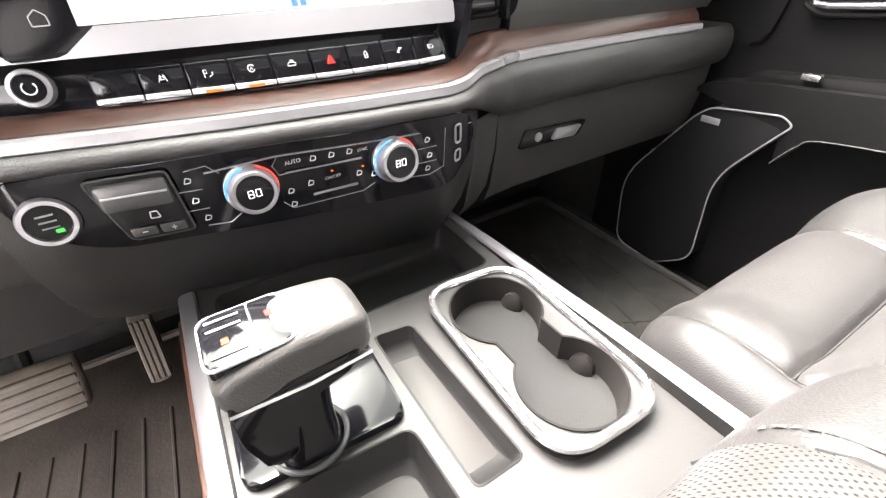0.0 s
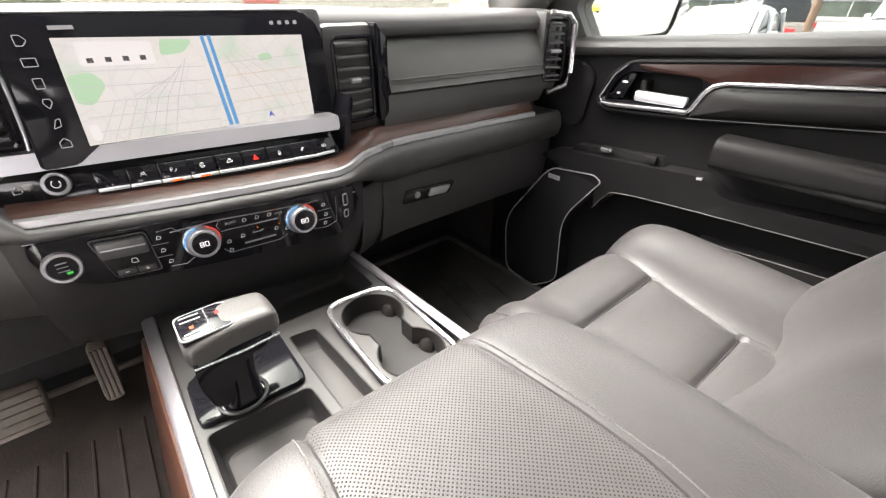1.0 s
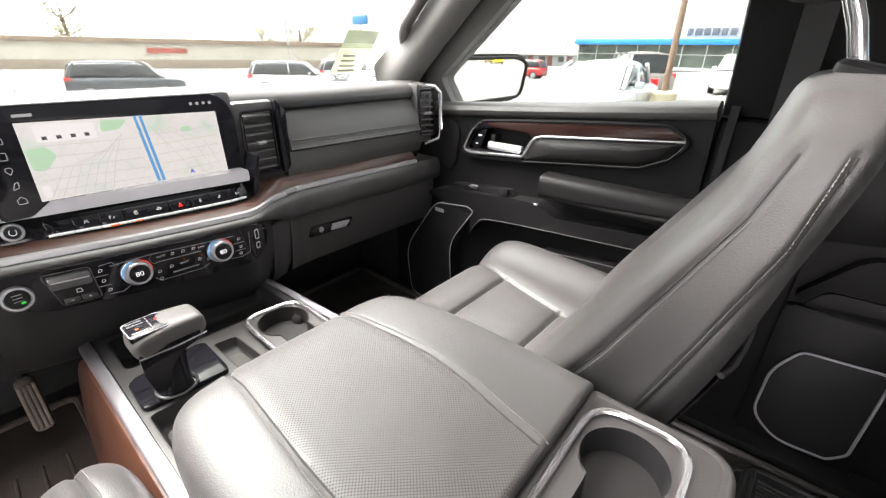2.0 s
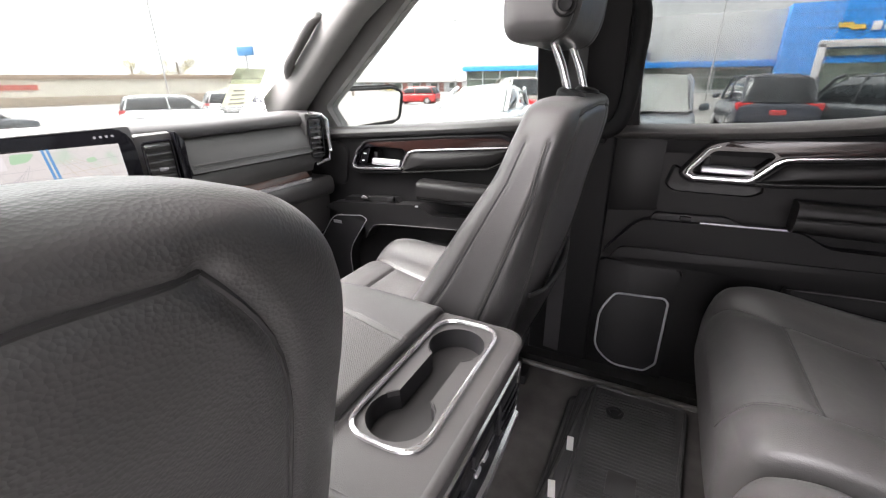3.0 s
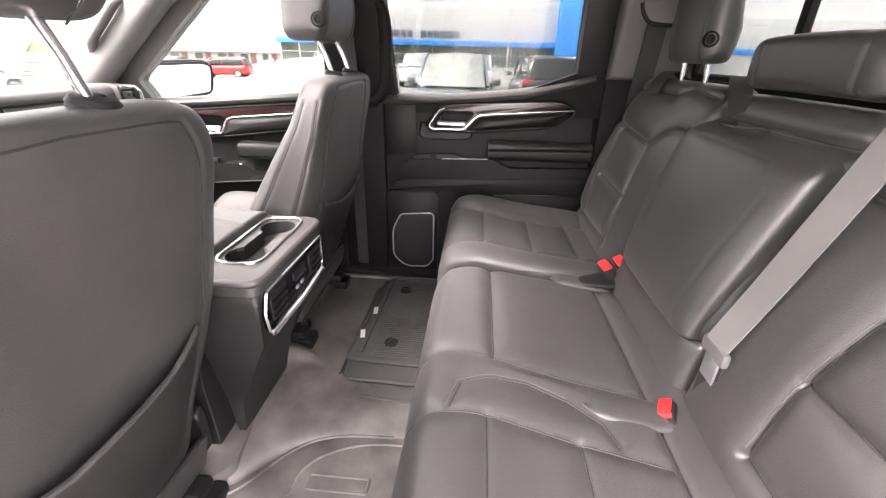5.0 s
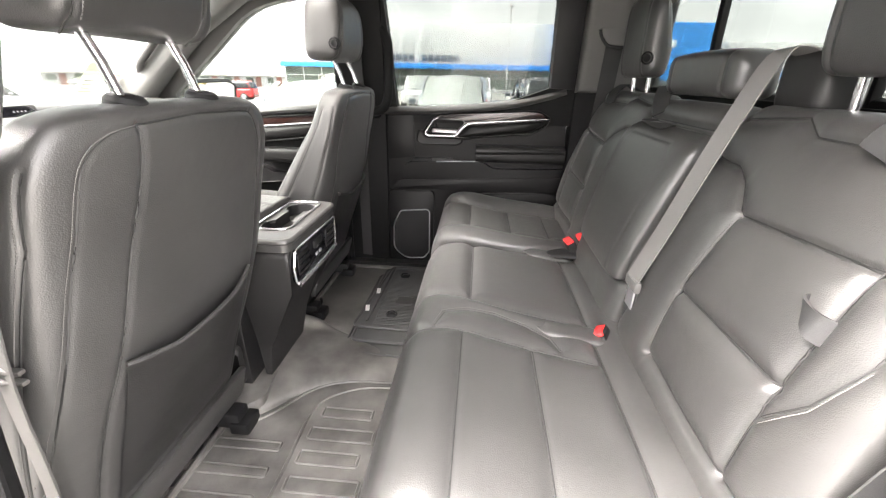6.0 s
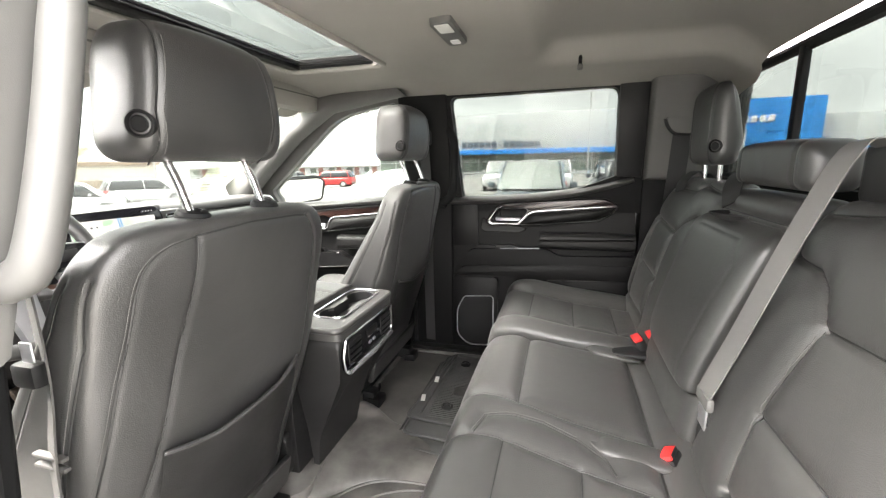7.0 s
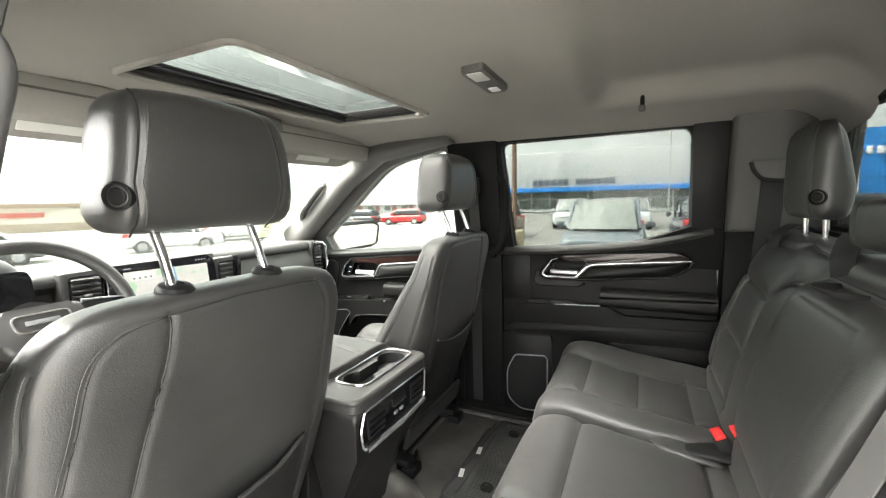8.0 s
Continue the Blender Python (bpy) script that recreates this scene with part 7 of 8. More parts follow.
liner("floor_liner", 0.175, 0.745, -0.02, 0.80, 0.772, "black ribbed rubber floor liner in the passenger footwell", [(0.24 + 0.075 * k, 0.28 - 0.03 * (k % 2), 0.30 + 0.075 * k, 0.58) for k in range(6)] + [(0.24, 0.26, 0.45, 0.24), (0.45, 0.24, 0.52, 0.30), (0.52, 0.30, 0.70, 0.20)], DUSTY)
rear_liner = liner("floor_liner", -0.735, 0.735, -0.88, -0.30, 0.772, "dusty black moulded rubber liner across the rear floor", [], DUSTY)
def raised_frame(x0, x1, y0, y1):
    ring = rounded([(x0, y0), (x1, y0), (x1, y1), (x0, y1)], 0.006)
    part("raised_pad", prism(rounded([(x0 + 0.004, y0 + 0.004), (x1 - 0.004, y0 + 0.004), (x1 - 0.004, y1 - 0.004), (x0 + 0.004, y1 - 0.004)], 0.006), "z", 0.7842, 0.780, 0.001), DUSTY, rear_liner, "moulded pad")
    part("pad_rim", tube([(a, b, 0.7845) for a, b in ring], 0.0032, 6, True), DUSTY, rear_liner)


for k in range(5):
    raised_frame(-0.345 - 0.073 * k, -0.319 - 0.073 * k, -0.480, -0.290)
    raised_frame(-0.300 - 0.073 * k, -0.262 - 0.073 * k, -0.700 + 0.02 * (k % 2), -0.535)
raised_frame(-0.225, -0.190, -0.680, -0.545)
part("hump", Padded("y", [(-0.86, 0.03, 0.770, 0.105, 0.022), (-0.60, 0.03, 0.773, 0.115, 0.028), (-0.48, 0.02, 0.775, 0.150, 0.036), (-0.38, 0.00, 0.778, 0.235, 0.046), (-0.31, 0.00, 0.780, 0.260, 0.050)], 2.6, (0.01, 0.01), 60, 40).mesh(), DUSTY, rear_liner, "moulded tunnel hump")
part("seat_step", prism(rounded([(-0.272, -0.285), (-0.270, -0.336), (-0.213, -0.388), (-0.109, -0.372), (0.13, -0.330), (0.33, -0.305), (0.33, -0.280)], 0.015), "z", 0.826, 0.774, 0.010, 3), DUSTY, rear_liner, "moulded step under the seats")
for line in ([(-0.60, -0.512), (-0.39, -0.516), (-0.235, -0.512), (-0.165, -0.530), (-0.115, -0.600), (-0.095, -0.690), (-0.092, -0.84)], [(-0.283, -0.345), (-0.232, -0.406), (-0.127, -0.486), (-0.083, -0.575), (-0.073, -0.713)]):
    part("contour", tube([(a, b, 0.7835) for a, b in curve_pts(line, 26)], 0.0040, 6), DUSTY, rear_liner)
part("hook_loop", tube(curve_pts([(0.30, -0.335, 0.785), (0.325, -0.345, 0.805), (0.355, -0.335, 0.808), (0.375, -0.325, 0.785)], 12), 0.006, 8), MATTE, rear_liner, "black retaining loop")


def loose_mat(pts, z, label, tread):
    m = thing("floor_mat", label, "floor mat", (pts[0][0], pts[0][1], z))
    part("sheet", prism(rounded(pts, 0.025), "z", z + 0.007, z, 0.002), RUBBER, m, "textile-backed sheet")
    part("binding", tube([(p[0], p[1], z + 0.005) for p in rounded(pts, 0.025)], 0.0055, 8, True), RUBBER, m, "bound edge")
    if tread:
        x0, x1 = min(p[0] for p in pts) + 0.03, max(p[0] for p in pts) - 0.03
        n = 44
        for k in range(n):
            x = x0 + (x1 - x0) * k / (n - 1)
            part("tread_rib", box(x - 0.0022, x + 0.0022, -0.775, -0.585, z + 0.0065, z + 0.0095), RUBBER, m)
    return m


loose_mat([(0.62, -0.52), (0.045, -0.515), (0.030, -0.770), (0.63, -0.79)], 0.792, "dark loose floor mat lying under another mat", False)
loose_mat([(0.66, -0.54), (0.10, -0.53), (0.09, -0.76), (0.66, -0.79)], 0.801, "dark carpet floor mat in the middle of the pile", False)
top_mat = loose_mat([(0.67, -0.565), (0.172, -0.517), (0.160, -0.757), (0.67, -0.80)], 0.810, "black ribbed rubber mat atop the pile with two white tags", True)
for x, y in ((0.577, -0.635), (0.254, -0.640)):
    part("retainer", lathe([(0.022, 0.0), (0.022, 0.006), (0.016, 0.010), (0.012, 0.006), (0.005, 0.009), (0.001, 0.010)], (x, y, 0.817), (0, 0, 1), 24), MATTE, top_mat, "round black retainer")
part("logo_plate", box(0.330, 0.390, -0.700, -0.640, 0.817, 0.8205, 0.001), SOFT, top_mat, "plain raised plate")
part("crease", tube([(0.662, -0.575, 0.818), (0.20, -0.560, 0.818)], 0.005, 6), RUBBER, top_mat)
for x, y, a in ((0.426, -0.552, 8), (0.288, -0.541, 12)):
    bm = box(-0.021, 0.021, -0.0075, 0.0075, 0.0, 0.0012)
    bm.transform(Matrix.Translation((x, y, 0.8205)) @ Matrix.Rotation(radians(a), 4, "Z"))
    part("tag", bm, WHITE_TAG, top_mat, "small white paper tag")

# ---- belts, buckles ----
def ribbon(pts, w, t, across):
    """A flat strap through points; across: direction of its width."""
    bm = bmesh.new()
    rings = []
    pts = [Vector(p) for p in pts]
    for i, p in enumerate(pts):
        d = (pts[min(i + 1, len(pts) - 1)] - pts[max(i - 1, 0)]).normalized()
        u = Vector(across)
        u = (u - d * u.dot(d)).normalized() * w / 2
        n = d.cross(u).normalized() * t / 2
        rings.append([bm.verts.new(p + a) for a in (u + n, -u + n, -u - n, u - n)])
    for a, b in zip(rings, rings[1:]):
        for j in range(4):
            bm.faces.new((a[j], a[(j + 1) % 4], b[(j + 1) % 4], b[j]))
    bm.faces.new(rings[0][::-1])
    bm.faces.new(rings[-1])
    return bm


belt = thing("seat_belt", "grey centre seat belt drawn across the rear backrest", "seat belt", (-0.25, -1.26, 1.25))
part("webbing", ribbon(curve_pts([(-0.296, -1.475, 1.655), (-0.285, -1.430, 1.684), (-0.277, -1.400, 1.672), (-0.273, -1.364, 1.580), (-0.268, -1.332, 1.483), (-0.258, -1.296, 1.360), (-0.249, -1.262, 1.252)], 28), 0.048, 0.0022, (1, 0.15, -0.1)), BELT, belt, "grey webbing")
part("tongue", box(-0.280, -0.216, -1.272, -1.258, 1.230, 1.256, 0.006), PILLAR, belt, "grey tongue moulding")
part("tongue_blade", box(-0.268, -0.230, -1.267, -1.262, 1.188, 1.234, 0.002), SATIN, belt, "bright metal blade")
part("lower_webbing", ribbon([(-0.250, -1.268, 1.243), (-0.252, -1.266, 1.19), (-0.256, -1.262, 1.12)], 0.046, 0.002, (1, 0, 0)), BELT_DARK, belt, "dark lower webbing")
part("belt_guide", box(-0.350, -0.232, -1.51, -1.435, 1.588, 1.688, 0.020, 4), SOFT_LOW, belt, "dark belt guide on the backrest")

for s in (1, -1):
    b2 = thing("seat_belt", "dark outer seat belt hanging beside the rear backrest", "seat belt", (s * 0.74, -1.41, 1.5))
    part("webbing", ribbon(curve_pts([(s * 0.708, -1.412, 1.765), (s * 0.722, -1.410, 1.66), (s * 0.742, -1.408, 1.55), (s * 0.748, -1.400, 1.44), (s * 0.746, -1.36, 1.32), (s * 0.745, -1.30, 1.16)], 18), 0.062, 0.0022, (0, 1, 0)), BELT_DARK, b2, "dark webbing")
    part("guide", moved(prism(rounded([(-1.350, 1.812), (-1.366, 1.775), (-1.388, 1.750), (-1.46, 1.748), (-1.50, 1.752), (-1.50, 1.812)], 0.010), "x", 0.700, 0.760, 0.004), lambda c: (s * (c.x - 0.10 * (c.z - 1.76)), c.y, c.z)), PILLAR, b2, "grey guide moulding")
    part("guide_slot", tube(curve_pts([(s * 0.697, -1.350, 1.806), (s * 0.699, -1.356, 1.786), (s * 0.700, -1.372, 1.764), (s * 0.701, -1.392, 1.752), (s * 0.701, -1.44, 1.748), (s * 0.701, -1.48, 1.748)], 16), 0.0060, 8), MATTE, b2, "black lip of the slot")
    part("stop_button", box(min(s * 0.740, s * 0.752), max(s * 0.740, s * 0.752), -1.395, -1.368, 1.390, 1.414, 0.003), MATTE, b2)


def buckle(x, y, z, yaw, label):
    m = Matrix.Translation((x, y, z)) @ Matrix.Rotation(radians(yaw), 4, "Z") @ Matrix.Rotation(radians(-28), 4, "X")
    b = thing("belt_buckle", label, "belt buckle", (x, y, z), "rear belt buckles")
    for nm, bm, mt, lb in (("case", box(-0.024, 0.024, -0.014, 0.014, -0.06, 0.018, 0.004), MATTE, "black plastic case"), ("release_button", box(-0.021, 0.021, -0.011, 0.012, 0.016, 0.026, 0.003), RED, "red release button"), ("slot", box(-0.016, 0.016, -0.013, -0.0105, 0.018, 0.027, 0.001), MATTE, "")):
        bm.transform(m)
        part(nm, bm, mt, b, lb)


buckle(0.188, -1.232, 1.150, 10, "black belt buckle with a red button upright in the seat gap")
buckle(0.190, -1.268, 1.164, 4, "black belt buckle with a red button behind its twin")
buckle(-0.262, -1.222, 1.108, -25, "black belt buckle with a red button sunk in the cushion")
for x, y in ((0.165, -1.16), (-0.27, -1.15)):
    solid("buckle_pocket", Padded("y", [(y - 0.075, x, 1.114, 0.030, 0.008), (y, x, 1.124, 0.032, 0.010), (y + 0.075, x, 1.133, 0.022, 0.008)], 2.5, (0.02, 0.03), 40, 24).mesh(), LEATHER, "leather buckle recess moulded in the rear cushion", "seat trim")
solid("pocket_lining", Padded("y", [(-1.262, 0.182, 1.128, 0.040, 0.010), (-1.225, 0.176, 1.129, 0.036, 0.010), (-1.175, 0.166, 1.130, 0.024, 0.008), (-1.150, 0.162, 1.130, 0.010, 0.004)], 2.5, (0.01, 0.01), 40, 24).mesh(), MATTE, "dark fabric lining of the buckle recess in the cushion", "seat trim")
for x in (0.30, -0.333):
    solid("seat_bolt", disc((x, -1.272, 1.178), (0, 1, 0.2), 0.008, 0.010, 16, 0.002), SATIN, "small bright fastener low on the rear backrest", "fastener")
# straps over the rear backrests
for x, a in ((0.60, 0.12), (0.235, 0.30), (-0.60, -0.12)):
    solid("strap", ribbon(curve_pts([(x + a * 0.3, -1.50, 1.600), (x, -1.445, 1.622), (x - a * 0.35, -1.395, 1.595), (x - a * 0.5, -1.380, 1.560)], 12), 0.042, 0.0022, (1, 0.4, 0)), BELT_DARK, "short dark strap folded over the rear backrest", "strap")
solid("pull_loop", ribbon(curve_pts([(-0.020, -1.380, 1.536), (0.005, -1.338, 1.540), (0.050, -1.338, 1.540), (0.075, -1.380, 1.536)], 12), 0.024, 0.003, (0, 1, 0.6)), BELT_DARK, "black fabric pull loop on the centre armrest", "pull loop")
solid("pull_loop", ribbon(curve_pts([(-0.598, -1.332, 1.392), (-0.608, -1.312, 1.393), (-0.632, -1.308, 1.386), (-0.645, -1.326, 1.378)], 12), 0.032, 0.003, (0.3, 0, 1)), BELT_DARK, "dark fabric loop on the driver-side rear backrest", "pull loop")

# ---- handles, lamp, hook, visors ----
HANDLE = surface("grey_handle_plastic", (0.078, 0.0765, 0.074), 0.5, vary=0.05, grain=900, bump=0.15, depth=0.0005, cells=True)
for s in (1, -1):
    g = thing("grab_handle", "tall grey grab handle on the B-pillar", "grab handle", (s * 0.76, -0.52, 1.5), "pillar grab handles")
    line = [(0.772, -0.461, 1.836), (0.768, -0.515, 1.806), (0.766, -0.545, 1.755), (0.766, -0.546, 1.650), (0.770, -0.540, 1.560), (0.778, -0.520, 1.510), (0.792, -0.480, 1.490)]
    if s < 0:
        line = [(0.745, -0.470, 1.870), (0.728, -0.530, 1.862), (0.722, -0.560, 1.830), (0.736, -0.567, 1.775), (0.757, -0.567, 1.690), (0.780, -0.565, 1.610), (0.790, -0.555, 1.578), (0.798, -0.520, 1.565), (0.805, -0.480, 1.562)]
    # passenger handle takes the shade-dark plastic, driver's the lit grey
    mat = HANDLE if s < 0 else PILLAR_DARK
    part("bar", tube(curve_pts([(s * x, y, z) for x, y, z in line], 34), 0.0185 if s < 0 else 0.019, 14, False, 0.9, (1, 0, 0)), mat, g, "moulded bar")
    for x, y, z in (line[0], line[-1]):
        part("mount", box(min(s * (x - 0.012), s * (x + 0.03)), max(s * (x - 0.012), s * (x + 0.03)), y - 0.022, y + 0.030, z - 0.026, z + 0.022, 0.010), mat, g)
    a = thing("grab_handle", "grey grab handle along the A-pillar", "grab handle", (s * 0.70, 0.4, 1.7), "pillar grab handles")
    part("bar", tube(curve_pts([(s * 0.722, 0.345, 1.800), (s * 0.695, 0.350, 1.778), (s * 0.700, 0.420, 1.715), (s * 0.706, 0.475, 1.665), (s * 0.735, 0.505, 1.630)], 20), 0.017, 12, False, 0.8), HANDLE, a, "moulded bar")
    fb = thing("seat_belt", "front seat belt running down the B-pillar", "seat belt", (s * 0.78, -0.42, 1.3))
    inset = 0.0 if s > 0 else 0.030
    # driver's webbing is painted in a lit tone, passenger's in a dark one
    part("webbing", ribbon(curve_pts([(s * (0.745 - inset), -0.415, 1.760), (s * (0.765 - inset * 1.5), -0.418, 1.60), (s * (0.766 - inset * 1.5), -0.42, 1.43), (s * (0.765 - inset), -0.42, 1.30), (s * (0.765 - inset * 0.8), -0.42, 1.10), (s * 0.77, -0.42, 0.83)], 18), 0.047, 0.0022, (0.15, 1, 0) if s > 0 else (0.40, 1, 0)), BELT_GREY if s < 0 else BELT_DARK, fb, "webbing")
    part("loop", box(min(s * 0.735, s * 0.758), max(s * 0.735, s * 0.758), -0.450, -0.380, 1.740, 1.800, 0.008), MATTE, fb, "black guide loop")
    part("tongue", box(min(s * (0.755 - inset), s * (0.775 - inset)), max(s * (0.755 - inset), s * (0.775 - inset)), -0.440, -0.402, 1.420, 1.450, 0.006), MATTE, fb, "black tongue moulding")
    part("tongue_blade", box(min(s * (0.763 - inset), s * (0.766 - inset)), max(s * (0.763 - inset), s * (0.766 - inset)), -0.432, -0.412, 1.448, 1.474, 0.002), SATIN, fb, "bright metal blade")
    for z in (1.312, 1.326):
        part("stop_clip", box(min(s * (0.760 - inset), s * (0.769 - inset)), max(s * (0.760 - inset), s * (0.769 - inset)), -0.446, -0.394, z - 0.003, z + 0.003, 0.002), BELT_GREY, fb, "grey stop clip")

lamp = thing("dome_lamp", "grey rear reading lamp module set in the headliner", "ceiling lamp", (0.06, -0.715, 1.985))
part("housing", prism(rounded([(-0.038, -0.745), (0.160, -0.742), (0.172, -0.690), (-0.028, -0.690)], 0.012), "z", 1.978, 1.995, 0.004), PILLAR, lamp, "grey housing")
part("lens", prism(rounded([(-0.020, -0.735), (0.045, -0.735), (0.045, -0.700), (-0.018, -0.700)], 0.004), "z", 1.9765, 1.98, 0.001), surface("frosted_lens", (0.55, 0.55, 0.53), 0.35, vary=0.05, bump=0.05), lamp, "frosted lens")
part("switch", prism(rounded([(0.110, -0.728), (0.145, -0.728), (0.145, -0.705), (0.110, -0.705)], 0.004), "z", 1.9755, 1.98, 0.001), WHITE_MARK, lamp, "pale switch")
hook = thing("coat_hook", "small grey coat hook on the headliner", "coat hook", (0.52, -1.04, 1.985))
part("stem", tube([(0.515, -1.043, 2.005), (0.515, -1.043, 1.972)], 0.006, 10), PILLAR_DARK, hook)
part("tip", box(0.503, 0.527, -1.052, -1.034, 1.958, 1.976, 0.005), PILLAR, hook)
for s in (1, -1):
    v = thing("sun_visor", "grey cloth sun visor folded up with a mirror cover", "sun visor", (s * 0.42, 0.06, 1.9), "sun visors")
    sh = lambda bm: moved(bm, lambda c: (c.x, 0.060 + (c.y) + 0.9 * (1.935 - c.z), c.z))
    part("panel", sh(prism(rounded([(s * 0.20, 1.935), (s * 0.63, 1.925), (s * 0.60, 1.880), (s * 0.56, 1.862), (s * 0.22, 1.858)], 0.015), "y", -0.008, 0.008, 0.005, 2, True)), HEADLINER, v, "cloth panel")
    part("mirror_cover", sh(box(min(s * 0.30, s * 0.47), max(s * 0.30, s * 0.47), -0.013, -0.006, 1.872, 1.915, 0.003)), surface("pale_visor_cover", (0.55, 0.55, 0.52), 0.5, vary=0.04, bump=0.05), v, "pale mirror cover")
oc = thing("overhead_console", "dark overhead console behind the windscreen header", "overhead console", (0, 0.02, 1.95))
part("housing", box(-0.12, 0.12, -0.03, 0.10, 1.925, 1.975, 0.015), PILLAR, oc)

# price sticker on the windscreen
st = thing("price_sticker", "pale window sticker seen from behind on the windscreen", "sticker", (0.77, 0.8, 1.6))
sp = lambda u, v: Vector((0.672 + 0.125 * u - 0.035 * v, 0.795 - 0.16 * v, 1.535 + 0.125 * v))
bm = bmesh.new()
vs = [bm.verts.new(sp(u, v)) for u, v in ((0, 0), (1, 0), (1, 1), (0, 1))]
bm.faces.new(vs)
bmesh.ops.solidify(bm, geom=bm.faces[:], thickness=0.0008)
part("sheet", bm, surface("pale_sticker", (0.50, 0.52, 0.42), 0.6, vary=0.1, big=20, bump=0.0), st)
for k in range(4):
    a, b = sp(0.18, 0.08 + 0.12 * k), sp(0.72 - 0.06 * k, 0.08 + 0.12 * k)
    part("printed_bar", tube([a + Vector((0, -0.002, 0)), b + Vector((0, -0.002, 0))], 0.0035, 4), GREY_MARK, st)

# ---- side mirror ----
sm = thing("side_mirror", "passenger side mirror with a black housing", "wing mirror", (1.04, 0.44, 1.5))
MG = rounded([(0.865, 1.440), (1.195, 1.462), (1.215, 1.575), (1.175, 1.592), (0.885, 1.585)], 0.03, 5)
part("housing", moved(prism(rounded([(0.855, 1.430), (1.205, 1.452), (1.228, 1.578), (1.185, 1.604), (0.875, 1.597)], 0.035, 5), "y", 0.440, 0.56, 0.02, 3, True), lambda c: (c.x, c.y - 0.34 * (c.x - 1.04), c.z)), MATTE, sm, "black housing")
part("mirror_glass", moved(prism(MG, "y", 0.434, 0.442), lambda c: (c.x, c.y - 0.34 * (c.x - 1.04), c.z)), MIRROR, sm, "silvered glass")
part("bezel", moved(outline(MG, "y", 0.434, 0.006, 6), lambda c: (c.x, c.y - 0.34 * (c.x - 1.04), c.z)), MATTE, sm)
part("stalk", box(0.84, 0.95, 0.46, 0.53, 1.42, 1.47, 0.015), MATTE, sm)
# ---- outside: car park, cars, buildings, trees ----
ASPHALT = surface("worn_asphalt", (0.17, 0.165, 0.155), 0.9, vary=0.2, big=0.8, grain=60, bump=0.5, depth=0.01)
bm = bmesh.new()
gy = lambda y: -0.7 * (lambda t: t * t * (3 - 2 * t))(min(1.0, max(0.0, (y - 9) / 14)))
lines = [-1500, -200, 0, 9] + [9 + 14 * k / 10 for k in range(1, 11)] + [200, 1500]
rows_ = [[bm.verts.new((x, y, gy(y))) for x in (-1500, -100, 0, 100, 1500)] for y in lines]
for a, b in zip(rows_, rows_[1:]):
    for j in range(4):
        bm.faces.new((a[j], a[j + 1], b[j + 1], b[j]))
solid("ground", bm, ASPHALT, "pale worn asphalt car park", "ground", kind="structure")

# the truck's own outer panels
truck = thing("truck_body", "white painted outer panels of the pickup truck", "pickup truck", (0, -1, 0.5))
part("side_panel", prism([(1.0, 0.55), (1.0, 1.44), (-1.66, 1.44), (-1.66, 0.55)], "x", 0.965, 0.905, 0.02), WHITE_PAINT, truck, "white door skin")
part("rocker", box(-0.985, -0.88, -1.60, 1.0, 0.55, 0.735, 0.02), WHITE_PAINT, truck, "white sill")
part("pillar_skin", prism([(-0.335, 0.70), (-0.335, 1.98), (-0.500, 1.98), (-0.500, 0.70)], "x", -0.935, -0.882, 0.01), WHITE_PAINT, truck, "white B-pillar skin")
part("bonnet", box(-0.86, 0.86, 1.06, 2.30, 0.60, 1.36, 0.08, 3), WHITE_PAINT, truck, "white bonnet")
for s in (1, -1):
    part("bed_side", box(min(s * 0.80, s * 0.97), max(s * 0.80, s * 0.97), -3.40, -1.70, 0.60, 1.42, 0.04), WHITE_PAINT, truck, "white bed side")
    for y in (1.75, -2.55):
        part("wheel", lathe([(0.18, -0.13), (0.40, -0.12), (0.41, 0.0), (0.40, 0.12), (0.18, 0.13)], (s * 0.82, y, 0.41), (1, 0, 0), 32), surface("tyre_rubber", (0.03, 0.03, 0.03), 0.8, vary=0.2, bump=0.2), truck, "black tyre")
part("chassis", box(-0.60, 0.60, -3.3, 2.2, 0.40, 0.69, 0.03), MATTE, truck)
solid("trim", prism([(-0.335, 0.76), (-0.335, 1.47), (-0.36, 1.97), (-0.500, 1.97), (-0.510, 1.47), (-0.515, 0.76)], "x", -0.866, -0.880, 0.004), MATTE, "black seal along the driver-side B-pillar", "trim", kind="structure")

TYRE = surface("car_tyre", (0.03, 0.03, 0.03), 0.8, vary=0.2, bump=0.1)
RIM = surface("alloy_rim", (0.45, 0.45, 0.46), 0.35, 0.9, vary=0.05, bump=0.0)
CARGLASS = surface("dark_car_glass", (0.03, 0.035, 0.038), 0.06, vary=0.1, bump=0.0, rvary=0.02, coat=0.5)
# pale base colour paints the sky's reflection onto the car windscreens
SCREEN = surface("sky_grey_windscreen", (0.36, 0.385, 0.365), 0.05, vary=0.25, big=3, bump=0.0, rvary=0.0, coat=1.0)
LAMP_RED = surface("red_tail_lamp", (0.55, 0.02, 0.02), 0.2, vary=0.05, bump=0.0)
LAMP_CLEAR = surface("clear_head_lamp", (0.65, 0.67, 0.70), 0.15, vary=0.1, bump=0.0)
PAINTS = {}


def paint(c):
    if c not in PAINTS:
        PAINTS[c] = surface("car_paint", c, 0.28, 0.2, vary=0.04, big=2, bump=0.0, rvary=0.04, coat=0.6)
    return PAINTS[c]


